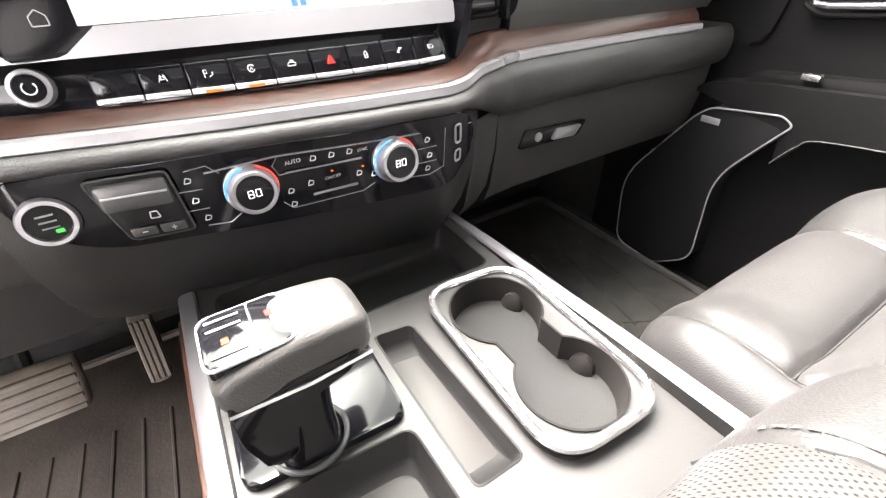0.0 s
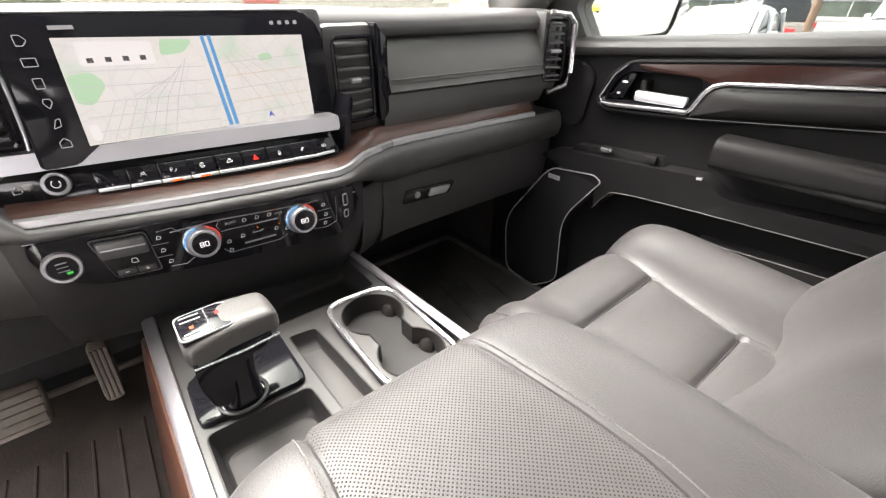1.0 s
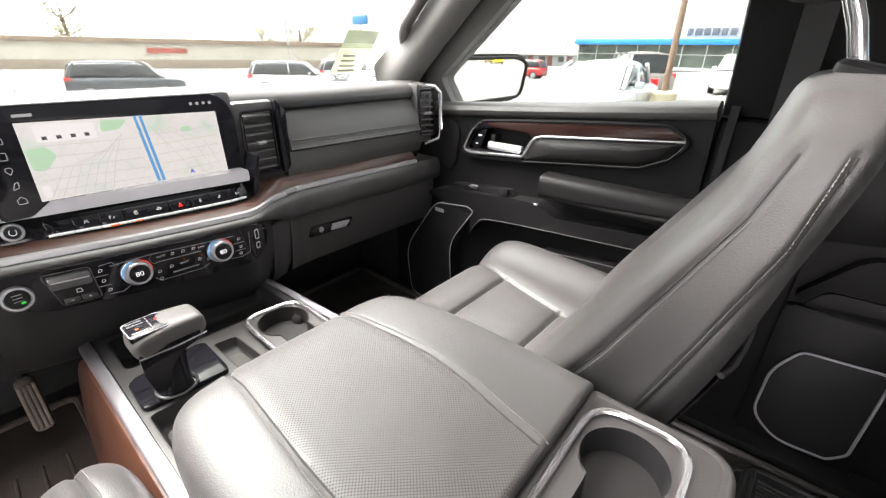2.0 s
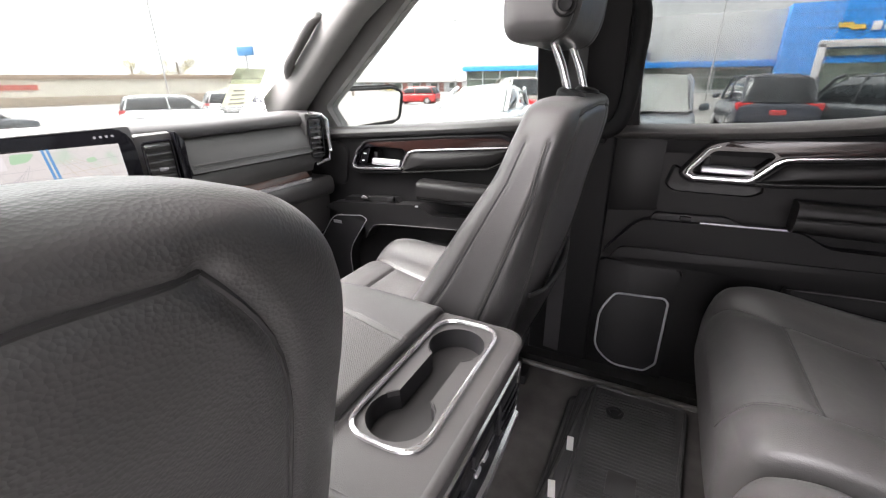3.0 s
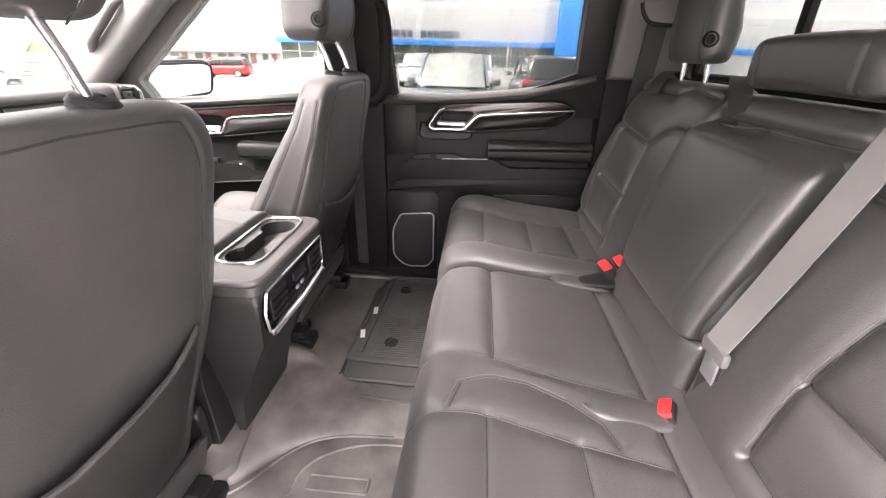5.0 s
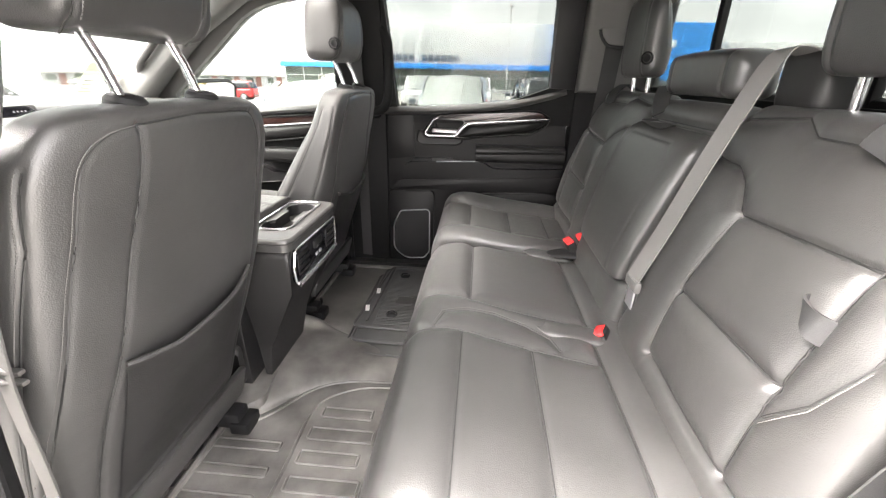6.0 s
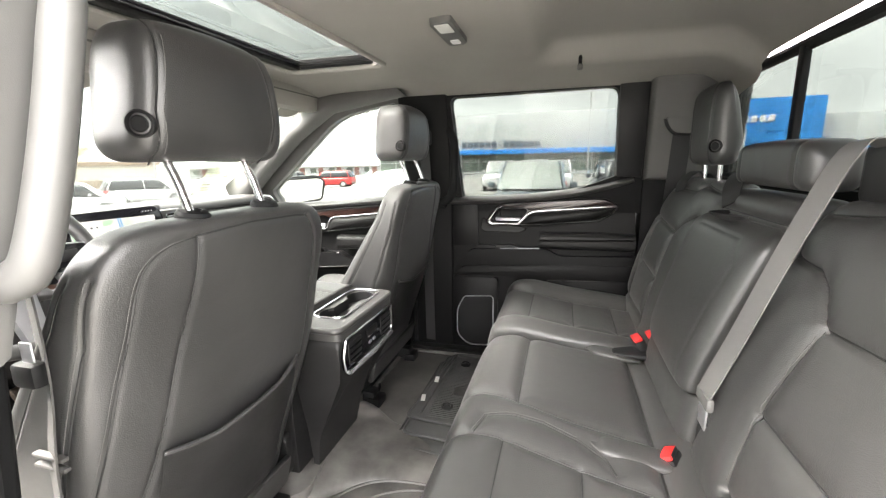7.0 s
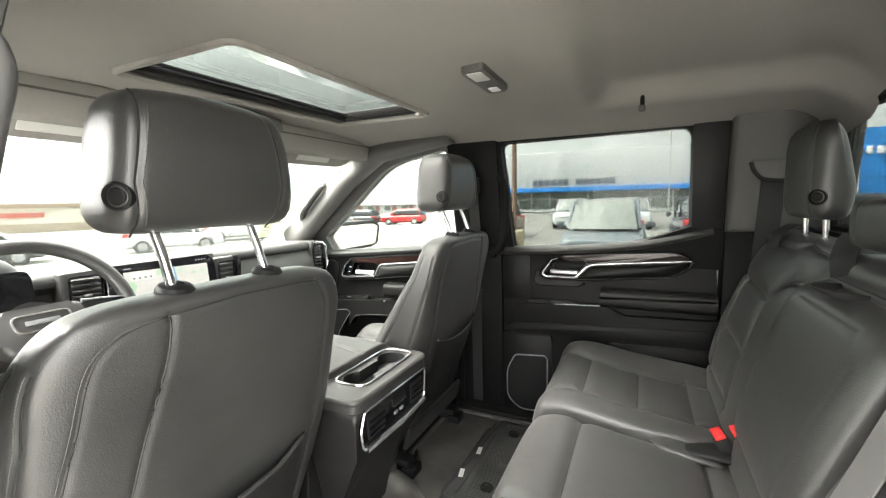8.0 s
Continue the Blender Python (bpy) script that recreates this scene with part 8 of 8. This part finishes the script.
def car(at, yaw, colour, label, kind="suv"):
    """A parked car with its nose along +x before turning."""
    x, y = at
    m = Matrix.Translation((x, y, gy(y))) @ Matrix.Rotation(radians(yaw), 4, "Z")
    c = thing("parked_car", label, "car", (x, y, gy(y)), "cars in the car park")
    L, Wd, Ht, belt = {"suv": (4.65, 0.92, 1.68, 1.02), "sedan": (4.85, 0.91, 1.46, 0.95)}[kind]
    tr = lambda me: (me.transform(m), me)[1]
    put = lambda nm, bm, mt, parent=c, lb="": part(nm, tr(bm), mt, parent, lb)
    h = L / 2
    rear_hi = belt if kind == "suv" else belt - 0.02
    low = Padded("x", [(-h, 0, 0.66, Wd * 0.86, 0.30), (-h + 0.22, 0, (rear_hi + 0.22) / 2 + 0.02, Wd * 0.97, (rear_hi - 0.22) / 2), (-0.3, 0, (belt + 0.22) / 2, Wd, (belt - 0.22) / 2), (0.75, 0, (belt + 0.20) / 2, Wd, (belt - 0.22) / 2), (h - 0.55, 0, 0.58, Wd * 0.96, 0.37), (h - 0.08, 0, 0.54, Wd * 0.86, 0.30), (h, 0, 0.52, Wd * 0.76, 0.24)], 5.0, (0.05, 0.05), 56, 60)
    put("body", low.mesh(), paint(colour), c, "painted body")
    if kind == "suv":
        cab = [(-h + 0.10, 0, belt - 0.05, Wd * 0.80, 0.16), (-h + 0.32, 0, (Ht + belt) / 2 - 0.12, Wd * 0.80, (Ht - belt) / 2 + 0.02), (-h + 0.75, 0, (Ht + belt) / 2 - 0.06, Wd * 0.80, (Ht - belt) / 2 + 0.05), (0.15, 0, (Ht + belt) / 2 - 0.06, Wd * 0.81, (Ht - belt) / 2 + 0.05), (0.75, 0, (Ht + belt) / 2 - 0.14, Wd * 0.82, (Ht - belt) / 2 - 0.02), (1.35, 0, belt - 0.10, Wd * 0.84, 0.10)]
    else:
        cab = [(-h + 0.55, 0, belt - 0.06, Wd * 0.78, 0.08), (-h + 1.25, 0, (Ht + belt) / 2 - 0.06, Wd * 0.74, (Ht - belt) / 2 + 0.03), (-0.2, 0, (Ht + belt) / 2 - 0.04, Wd * 0.75, (Ht - belt) / 2 + 0.04), (0.25, 0, (Ht + belt) / 2 - 0.08, Wd * 0.76, (Ht - belt) / 2), (1.15, 0, belt - 0.10, Wd * 0.82, 0.08)]
    g = Padded("x", cab, 3.2, (0.02, 0.02), 56, 60)
    put("windows", g.mesh(), CARGLASS, c, "dark window glass")
    # roof skin: the upper part of the cabin, slightly proud
    P = g.P.copy()
    mid = np.array([0, 0, belt])
    keep = []
    for j in range(P.shape[0]):
        top = P[j][:, 2].max()
        if top > Ht - 0.10:
            keep.append(j)
    bm = bmesh.new()
    rings = []
    for j in keep:
        sel = [p for p in P[j] if p[2] > Ht - 0.105]
        sel = sorted(sel, key=lambda p: p[1])
        ys_ = np.linspace(sel[0][1], sel[-1][1], 13)
        zs_ = np.interp(ys_, [p[1] for p in sel], [p[2] for p in sel])
        rings.append([bm.verts.new((P[j][0][0], yy * 1.012, zz + 0.012)) for yy, zz in zip(ys_, zs_)])
    for a, b in zip(rings, rings[1:]):
        for k in range(12):
            bm.faces.new((a[k], a[k + 1], b[k + 1], b[k]))
    bmesh.ops.solidify(bm, geom=bm.faces[:], thickness=0.03)
    put("roof", bm, paint(colour), c)
    for s in (-1, 1):
        w2 = Wd * 0.80
        for nm, pts in (("front_pillar", [(1.28, s * Wd * 0.84, belt - 0.02), (0.72, s * w2 * 0.97, Ht - 0.12), (0.50, s * w2 * 0.90, Ht - 0.04)]), ("middle_pillar", [(-0.15, s * (w2 + 0.03), belt), (-0.20, s * w2 * 0.92, Ht - 0.06)]), ("rear_pillar", [(-h + (0.25 if kind == "suv" else 0.75), s * w2 * 1.0, belt), (-h + (0.50 if kind == "suv" else 1.25), s * w2 * 0.95, Ht - 0.08)])):
            put(nm, tube(pts, 0.045, 6), paint(colour))
        put("wing_mirror", box(0.80, 0.95, min(s * (Wd + 0.0), s * (Wd + 0.17)), max(s * (Wd + 0.0), s * (Wd + 0.17)), belt - 0.01, belt + 0.13, 0.03), paint(colour))
        for xx in (h - 0.92, -h + 0.85):
            wh = put("wheel", lathe([(0.19, -0.10), (0.335, -0.095), (0.345, 0.0), (0.335, 0.095), (0.19, 0.10)], (xx, s * (Wd - 0.10), 0.345), (0, s, 0), 28), TYRE, c, "black tyre")
            put("rim", lathe([(0.225, 0.0), (0.215, 0.012), (0.08, 0.004), (0.04, 0.012), (0.001, 0.012)], (xx, s * (Wd - 0.002), 0.345), (0, s, 0), 20), RIM, wh, "alloy rim")
            put("arch", lathe([(0.40, -0.02), (0.405, 0.0), (0.36, 0.006), (0.35, -0.02)], (xx, s * (Wd - 0.028), 0.36), (0, s, 0), 28), MATTE)
        put("head_lamp", box(h - 0.40, h - 0.035, min(s * 0.45, s * Wd * 0.80), max(s * 0.45, s * Wd * 0.80), 0.68, 0.82, 0.04), LAMP_CLEAR, c, "clear head lamp")
        put("tail_lamp", box(-h + 0.02, -h + 0.30, min(s * 0.50, s * Wd * 0.955), max(s * 0.50, s * Wd * 0.955), 0.84, 1.02, 0.03), LAMP_RED, c, "red tail lamp")
    def screen(pts, bow, nm):
        """A bowed pane from sill corners to roof corners, lying over the cabin."""
        bm = bmesh.new()
        (xa, za, wa), (xb, zb, wb) = pts
        grid = [[bm.verts.new((xa + (xb - xa) * i / 6 + bow * (1 - (j / 5 - 1) ** 2), (wa + (wb - wa) * i / 6) * (j / 5 - 1), za + (zb - za) * i / 6)) for j in range(11)] for i in range(7)]
        for p, q in zip(grid, grid[1:]):
            for j in range(10):
                bm.faces.new((p[j], p[j + 1], q[j + 1], q[j]))
        bmesh.ops.solidify(bm, geom=bm.faces[:], thickness=0.012)
        put(nm, bm, SCREEN if nm == "windscreen" else CARGLASS, c, "sloping glass")
    if kind == "suv":
        screen([(1.52, belt + 0.0, Wd * 0.80), (0.72, Ht - 0.02, Wd * 0.66)], 0.10, "windscreen")
        screen([(-h + 0.05, belt + 0.02, Wd * 0.74), (-h + 0.30, Ht - 0.10, Wd * 0.64)], -0.05, "rear_window")
    else:
        screen([(1.34, belt + 0.0, Wd * 0.78), (0.38, Ht - 0.02, Wd * 0.62)], 0.10, "windscreen")
    put("wiper", tube([(1.30 if kind == "suv" else 1.14, -0.50, belt + 0.10), (1.36 if kind == "suv" else 1.20, 0.10, belt + 0.03)], 0.012, 5), MATTE)
    put("grille", box(h - 0.20, h - 0.005, -0.42, 0.42, 0.56, 0.76, 0.04), MATTE, c, "dark grille")
    put("grille_bar", box(h - 0.10, h + 0.012, -0.44, 0.44, 0.655, 0.685, 0.012), CHROME, c, "bright grille bar")
    put("badge", disc((h - 0.0, 0, 0.67), (1, 0, 0), 0.06, 0.02, 20), SATIN)
    put("front_intake", box(h - 0.16, h - 0.015, -0.60, 0.60, 0.30, 0.44, 0.04), MATTE)
    put("rear_bumper", box(-h - 0.02, -h + 0.2, -Wd * 0.80, Wd * 0.80, 0.34, 0.52, 0.04), MATTE, c, "dark rear bumper")
    put("bumper_bar", box(-h - 0.03, -h + 0.1, -Wd * 0.70, Wd * 0.70, 0.42, 0.46, 0.01), SATIN)
    put("plate", box(-h - 0.012, -h + 0.05, -0.17, 0.17, 0.74, 0.86, 0.01), surface("dealer_plate", (0.55, 0.06, 0.06), 0.5, vary=0.05, bump=0.0), c, "plain red plate")
    return c


car((10.6, -0.25), 180, (0.10, 0.12, 0.14), "blue-grey sport utility car parked nose towards the truck")
car((15.2, -2.95), 2, (0.035, 0.04, 0.055), "dark blue sport utility car parked tail towards the truck")
car((14.6, -5.4), 22, (0.05, 0.055, 0.06), "dark grey sport utility car parked tail towards the truck")
car((10.4, 3.55), 186, (0.52, 0.55, 0.57), "silver saloon parked nose towards the truck", "sedan")
car((18.5, 5.4), 30, (0.30, 0.28, 0.25), "grey-brown sport utility car parked beyond the lamp post")
car((25.0, 2.6), 180, (0.72, 0.72, 0.72), "white sport utility car in the far row")
car((25.0, -0.6), 180, (0.70, 0.71, 0.72), "white sport utility car in the far row")
car((27.0, -5.6), 180, (0.70, 0.70, 0.70), "white sport utility car in the far row")
car((30.0, -9.5), 0, (0.06, 0.06, 0.07), "black sport utility car in the far row")
car((38.0, 22.0), 100, (0.45, 0.03, 0.03), "red sport utility car by the motel")
car((36.0, 26.5), 95, (0.05, 0.055, 0.06), "dark sport utility car by the motel")
car((27.0, 22.0), 60, (0.66, 0.67, 0.68), "white saloon beyond the lamp post", "sedan")
car((13.8, 22.5), -32, (0.76, 0.77, 0.78), "white sport utility car parked side on ahead of the truck")
car((6.5, 25.0), -14, (0.05, 0.06, 0.07), "dark green sport utility car parked side on ahead of the truck")
car((0.0, 24.0), -8, (0.70, 0.71, 0.72), "pale sport utility car parked ahead of the truck")
car((-6.0, 25.0), 4, (0.10, 0.12, 0.12), "dark sport utility car parked ahead of the truck")
car((20.0, 25.0), -28, (0.70, 0.70, 0.71), "white sport utility car parked ahead of the truck")

car((22.0, -62.0), 92, (0.72, 0.55, 0.03), "yellow sport utility car parked behind the truck")

# dealership
BLUE = surface("blue_cladding", (0.016, 0.22, 0.62), 0.45, vary=0.05, big=0.4, bump=0.02)
WALL = surface("pale_grey_cladding", (0.50, 0.51, 0.52), 0.5, vary=0.05, big=0.3, bump=0.02)
SHOP = surface("showroom_glass", (0.10, 0.12, 0.10), 0.15, vary=0.5, big=0.5, bump=0.0)
LETTER = surface("dark_sign_letters", (0.10, 0.12, 0.16), 0.5, vary=0.05, bump=0.0)
shop = thing("showroom_building", "long pale showroom with a blue stripe and blue entrance tower", "building", (54, 0, 0))
part("wall", box(54, 75, -9.2, 24, 2.55, 7.5, 0.03), WALL, shop, "pale cladding wall")
part("stripe", box(53.7, 54.2, -9.2, 24.1, 2.55, 3.10, 0.02), BLUE, shop, "blue stripe")
part("shop_window", box(54.6, 56, -9.2, 24, 0.35, 2.55), SHOP, shop, "dark showroom glazing")
part("plinth", box(54.4, 56, -9.2, 24, 0, 0.35), WALL, shop)
for k in range(15):
    y = -9.0 + 2.35 * k
    part("mullion", box(54.5, 54.65, y - 0.05, y + 0.05, 0.35, 2.55), WALL, shop)
part("transom", box(54.5, 54.65, -9.2, 24, 1.55, 1.63), WALL, shop)
for k, w in enumerate([0.5, 0.62, 0.55, 0.62, 0.5, 0.55, 0, 0.62, 0.6, 0.62, 0.55, 0.65, 0.6]):
    if w:
        y = 11.6 - 0.78 * k
        part("sign_bar", box(53.85, 54.05, y - w / 2, y + w / 2, 3.42, 4.10, 0.01), LETTER, shop, "plain dark sign bar")
tower = part("entrance_tower", box(52.5, 62, -26.5, -9.2, 0, 7.7, 0.03), BLUE, shop, "blue entrance tower")
for k in range(6):
    part("panel_joint", box(52.47, 52.52, -26.5, -9.2, 1.25 * k + 0.6, 1.25 * k + 0.63), LETTER, tower)
for yy in (-12.1, -19.3):
    part("portal_post", box(52.2, 52.6, yy - 0.28, yy + 0.28, 0, 4.3, 0.02), WALL, tower, "white portal post")
part("portal_beam", box(52.2, 52.6, -19.6, -11.8, 4.0, 4.6, 0.02), WALL, tower, "white portal beam")
part("portal_panel", box(52.35, 52.55, -19.0, -12.4, 3.3, 3.9), SHOP, tower)
part("portal_glass", box(52.35, 52.55, -19.0, -12.4, 0, 2.7), SHOP, tower, "entrance glazing")
part("badge", prism([(-14.6, 5.75), (-13.9, 5.75), (-13.75, 5.95), (-12.7, 5.95), (-12.9, 5.55), (-13.6, 5.55), (-13.75, 5.35), (-14.75, 5.35)], "x", 52.35, 52.5), surface("gold_badge", (0.75, 0.52, 0.12), 0.4, 0.3, vary=0.05, bump=0.0), tower, "plain gold badge shape")
for k, w in enumerate([0.62, 0.62, 0.58, 0.66, 0.62, 0.64, 0.5, 0.56, 0.6]):
    y = -15.4 - 0.80 * k
    part("sign_bar", box(52.35, 52.5, y - w / 2, y + w / 2, 5.25, 5.95, 0.01), WHITE_MARK, tower, "plain white sign bar")
part("wall", box(54, 75, -60, -26.5, 0, 6.0, 0.03), surface("grey_block_wall", (0.42, 0.43, 0.43), 0.7, vary=0.06, big=0.4, bump=0.05), shop, "grey side wing")
part("stripe", box(53.8, 54.1, -60, -26.5, 2.4, 2.9), BLUE, shop)
part("sign_bar", box(53.8, 54.0, -40.5, -36.0, 4.0, 4.7), surface("red_sign", (0.6, 0.10, 0.08), 0.5, vary=0.05, bump=0.0), shop, "plain red sign bar")

# motel and flat-roofed shop
ROOF = surface("grey_shingle_roof", (0.20, 0.20, 0.19), 0.9, vary=0.15, big=0.6, grain=8, bump=0.3, depth=0.03)
REDW = surface("dull_red_wall", (0.26, 0.12, 0.10), 0.8, vary=0.1, big=0.5, bump=0.05)
motel = thing("motel", "long low motel with a grey hipped roof and red doors", "building", (75, 48, -0.7))
mrot = Matrix.Translation((80, 47, -0.7)) @ Matrix.Rotation(radians(28), 4, "Z")
def mput(nm, bm, mt, parent=None, lb=""):
    bm.transform(mrot)
    return part(nm, bm, mt, parent or motel, lb)
mput("wall", box(-4, 4, -26, 26, 0, 1.9), WALL, None, "pale wall")
for k in range(14):
    y = -24 + 3.6 * k
    mput("door", box(-4.1, -3.95, y, y + 0.9, 0, 1.7), REDW, None, "red door")
    mput("pane", box(-4.1, -3.95, y + 1.3, y + 2.5, 0.7, 1.6), SHOP)
bm = bmesh.new()
a = [bm.verts.new(p) for p in ((-5, -27, 1.9), (5, -27, 1.9), (5, 27, 1.9), (-5, 27, 1.9), (0, -22, 4.3), (0, 22, 4.3))]
for f in ((0, 1, 4), (1, 2, 5, 4), (2, 3, 5), (3, 0, 4, 5), (0, 3, 2, 1)):
    bm.faces.new([a[i] for i in f])
mput("roof", bm, ROOF, None, "grey hipped roof")

store = thing("flat_roofed_shop", "long cream shop with a brown roof band", "building", (20, 55, -0.7))
srot = Matrix.Translation((22, 58, -0.7)) @ Matrix.Rotation(radians(-20), 4, "Z")
def sput(nm, bm, mt, lb=""):
    bm.transform(srot)
    return part(nm, bm, mt, store, lb)
CREAM = surface("cream_render", (0.62, 0.58, 0.50), 0.8, vary=0.06, big=0.4, bump=0.05)
sput("wall", box(-22, 22, 0, 14, 0, 2.9), CREAM, "cream wall")
sput("roof_band", box(-22.3, 22.3, -0.4, 14.3, 2.6, 3.1, 0.03), surface("brown_roof_band", (0.30, 0.22, 0.16), 0.7, vary=0.1, bump=0.05), "brown roof band")
sput("lower_band", box(-22.1, 22.1, -0.15, 0.1, 0.0, 0.9), surface("tan_wall_band", (0.36, 0.29, 0.22), 0.8, vary=0.1, bump=0.05))
sput("sign_bar", box(-4, 0, -0.2, 0.05, 1.6, 2.1), surface("faded_red_sign", (0.5, 0.12, 0.09), 0.6, vary=0.1, bump=0.0), "plain red sign bar")
solid("far_hill", Padded("x", [(-160, 150, 0, 6, 2.0), (-60, 150, 0, 8, 3.0), (40, 150, 0, 8, 2.6), (90, 150, 0, 6, 1.5)], 2, (10, 10), 40, 30).mesh(), surface("dull_green_hill", (0.10, 0.12, 0.07), 0.95, vary=0.3, big=0.05, bump=0.2, depth=0.3), "distant line of dark green trees", "backdrop", kind="stuff")

# lamp posts and signs
def post(x, y, h, r, mat, label, base):
    p = thing("lamp_post", label, "lamp post", (x, y, gy(y)))
    part("pole", tube([(x, y, gy(y)), (x, y, gy(y) + h)], r, 10), mat, p, "slim pole")
    if base:
        part("base", lathe([(0.30, 0.0), (0.30, 0.75), (0.26, 0.80)], (x, y, gy(y)), (0, 0, 1), 20), surface("yellow_concrete", (0.50, 0.44, 0.30), 0.8, vary=0.15, bump=0.1), p, "cream concrete base")
    part("lamp_head", box(x - 0.35, x + 0.35, y - 0.15, y + 0.15, gy(y) + h, gy(y) + h + 0.15, 0.03), mat, p, "lamp head")


RUST = surface("brown_painted_steel", (0.20, 0.13, 0.09), 0.6, vary=0.15, bump=0.05)
STEEL = surface("pale_steel", (0.45, 0.45, 0.45), 0.5, 0.6, vary=0.1, bump=0.02)
post(11.6, 2.45, 8.0, 0.075, RUST, "brown lamp post on a round concrete base", True)
post(38.0, -3.0, 7.0, 0.06, STEEL, "pale steel lamp post far across the car park", False)
post(45.0, 21.0, 8.0, 0.06, STEEL, "pale steel lamp post by the showroom", False)
post(22.0, 36.0, 8.5, 0.06, STEEL, "pale steel lamp post ahead of the truck", False)
sg = thing("street_sign", "small blue sign on a tall post", "sign", (31, 37, -0.7))
part("post", tube([(31, 37, -0.7), (31, 37, 4.3)], 0.08, 8), STEEL, sg)
part("board", box(30.9, 31.1, 35.9, 38.1, 3.9, 4.7, 0.02), surface("blue_sign_board", (0.05, 0.20, 0.42), 0.5, vary=0.05, bump=0.0), sg, "plain blue board")

# trees
BARK = surface("grey_bark", (0.14, 0.11, 0.09), 0.9, vary=0.3, big=3, grain=30, bump=0.5, depth=0.02)


def tree(x, y, h, spread, leafcol, n, label, seed):
    rnd = random.Random(seed)
    t = thing("tree", label, "tree", (x, y, gy(y)))
    z0 = gy(y)
    limbs = []
    bm = join(tube([(x, y, z0), (x + 0.1, y, z0 + h * 0.3), (x, y + 0.1, z0 + h * 0.75)], h * 0.022, 7))
    tips = []
    for k in range(16):
        a, zz = rnd.uniform(0, 6.28), z0 + h * rnd.uniform(0.25, 0.7)
        r = spread * rnd.uniform(0.5, 1.0)
        p0 = Vector((x, y, zz))
        p2 = p0 + Vector((r * math.cos(a), r * math.sin(a), h * rnd.uniform(0.12, 0.30)))
        p1 = (p0 + p2) / 2 + Vector((0, 0, -h * 0.02))
        tips += [p0.lerp(p2, q) for q in (0.45, 0.6, 0.75, 0.9, 1.0)]
        limbs.append(tube([p0, p1, p2], h * 0.006, 5))
    part("trunk", join(bm, *limbs), BARK, t, "grey trunk with bare limbs")
    bm = bmesh.new()
    for k in range(n):
        c = rnd.choice(tips) + Vector((rnd.gauss(0, spread * 0.16), rnd.gauss(0, spread * 0.16), rnd.gauss(0, h * 0.06)))
        u, v = Vector((rnd.gauss(0, 1), rnd.gauss(0, 1), rnd.gauss(0, 1))).normalized(), Vector((rnd.gauss(0, 1), rnd.gauss(0, 1), rnd.gauss(0, 1))).normalized()
        s = h * rnd.uniform(0.010, 0.022)
        bm.faces.new([bm.verts.new(c + q) for q in (u * s, v * s, -u * s)])
    part("crown", bm, leafcol, t, "thin spring foliage", False)


SPRING = surface("spring_leaves", (0.22, 0.20, 0.06), 0.8, vary=0.3, big=2, bump=0.0)
PINE = surface("dark_pine", (0.05, 0.075, 0.03), 0.85, vary=0.3, big=2, bump=0.0)
tree(14, 72, 7.5, 2.6, SPRING, 1600, "bare spring tree beyond the flat-roofed shop", 3)
tree(40, 62, 6.5, 2.6, SPRING, 2400, "yellow-green budding tree by the flat-roofed shop", 4)
tree(36, 66, 5.5, 2.4, SPRING, 2200, "yellow-green budding tree by the flat-roofed shop", 5)
tree(-2, 80, 6.5, 2.5, SPRING, 1400, "bare spring tree in the distance", 6)
tree(58, 17.0, 4.8, 1.9, PINE, 3600, "dark green tree between motel and showroom", 7)
tree(62, 20.0, 4.4, 1.8, PINE, 3200, "dark green tree between motel and showroom", 8)
for k in range(5):
    tree(-1.0 + 3.4 * k, -46 - 2.5 * (k % 2), 7.0 - 0.6 * (k % 3), 1.7, PINE, 2200, "dark green conifer behind the car park", 20 + k)
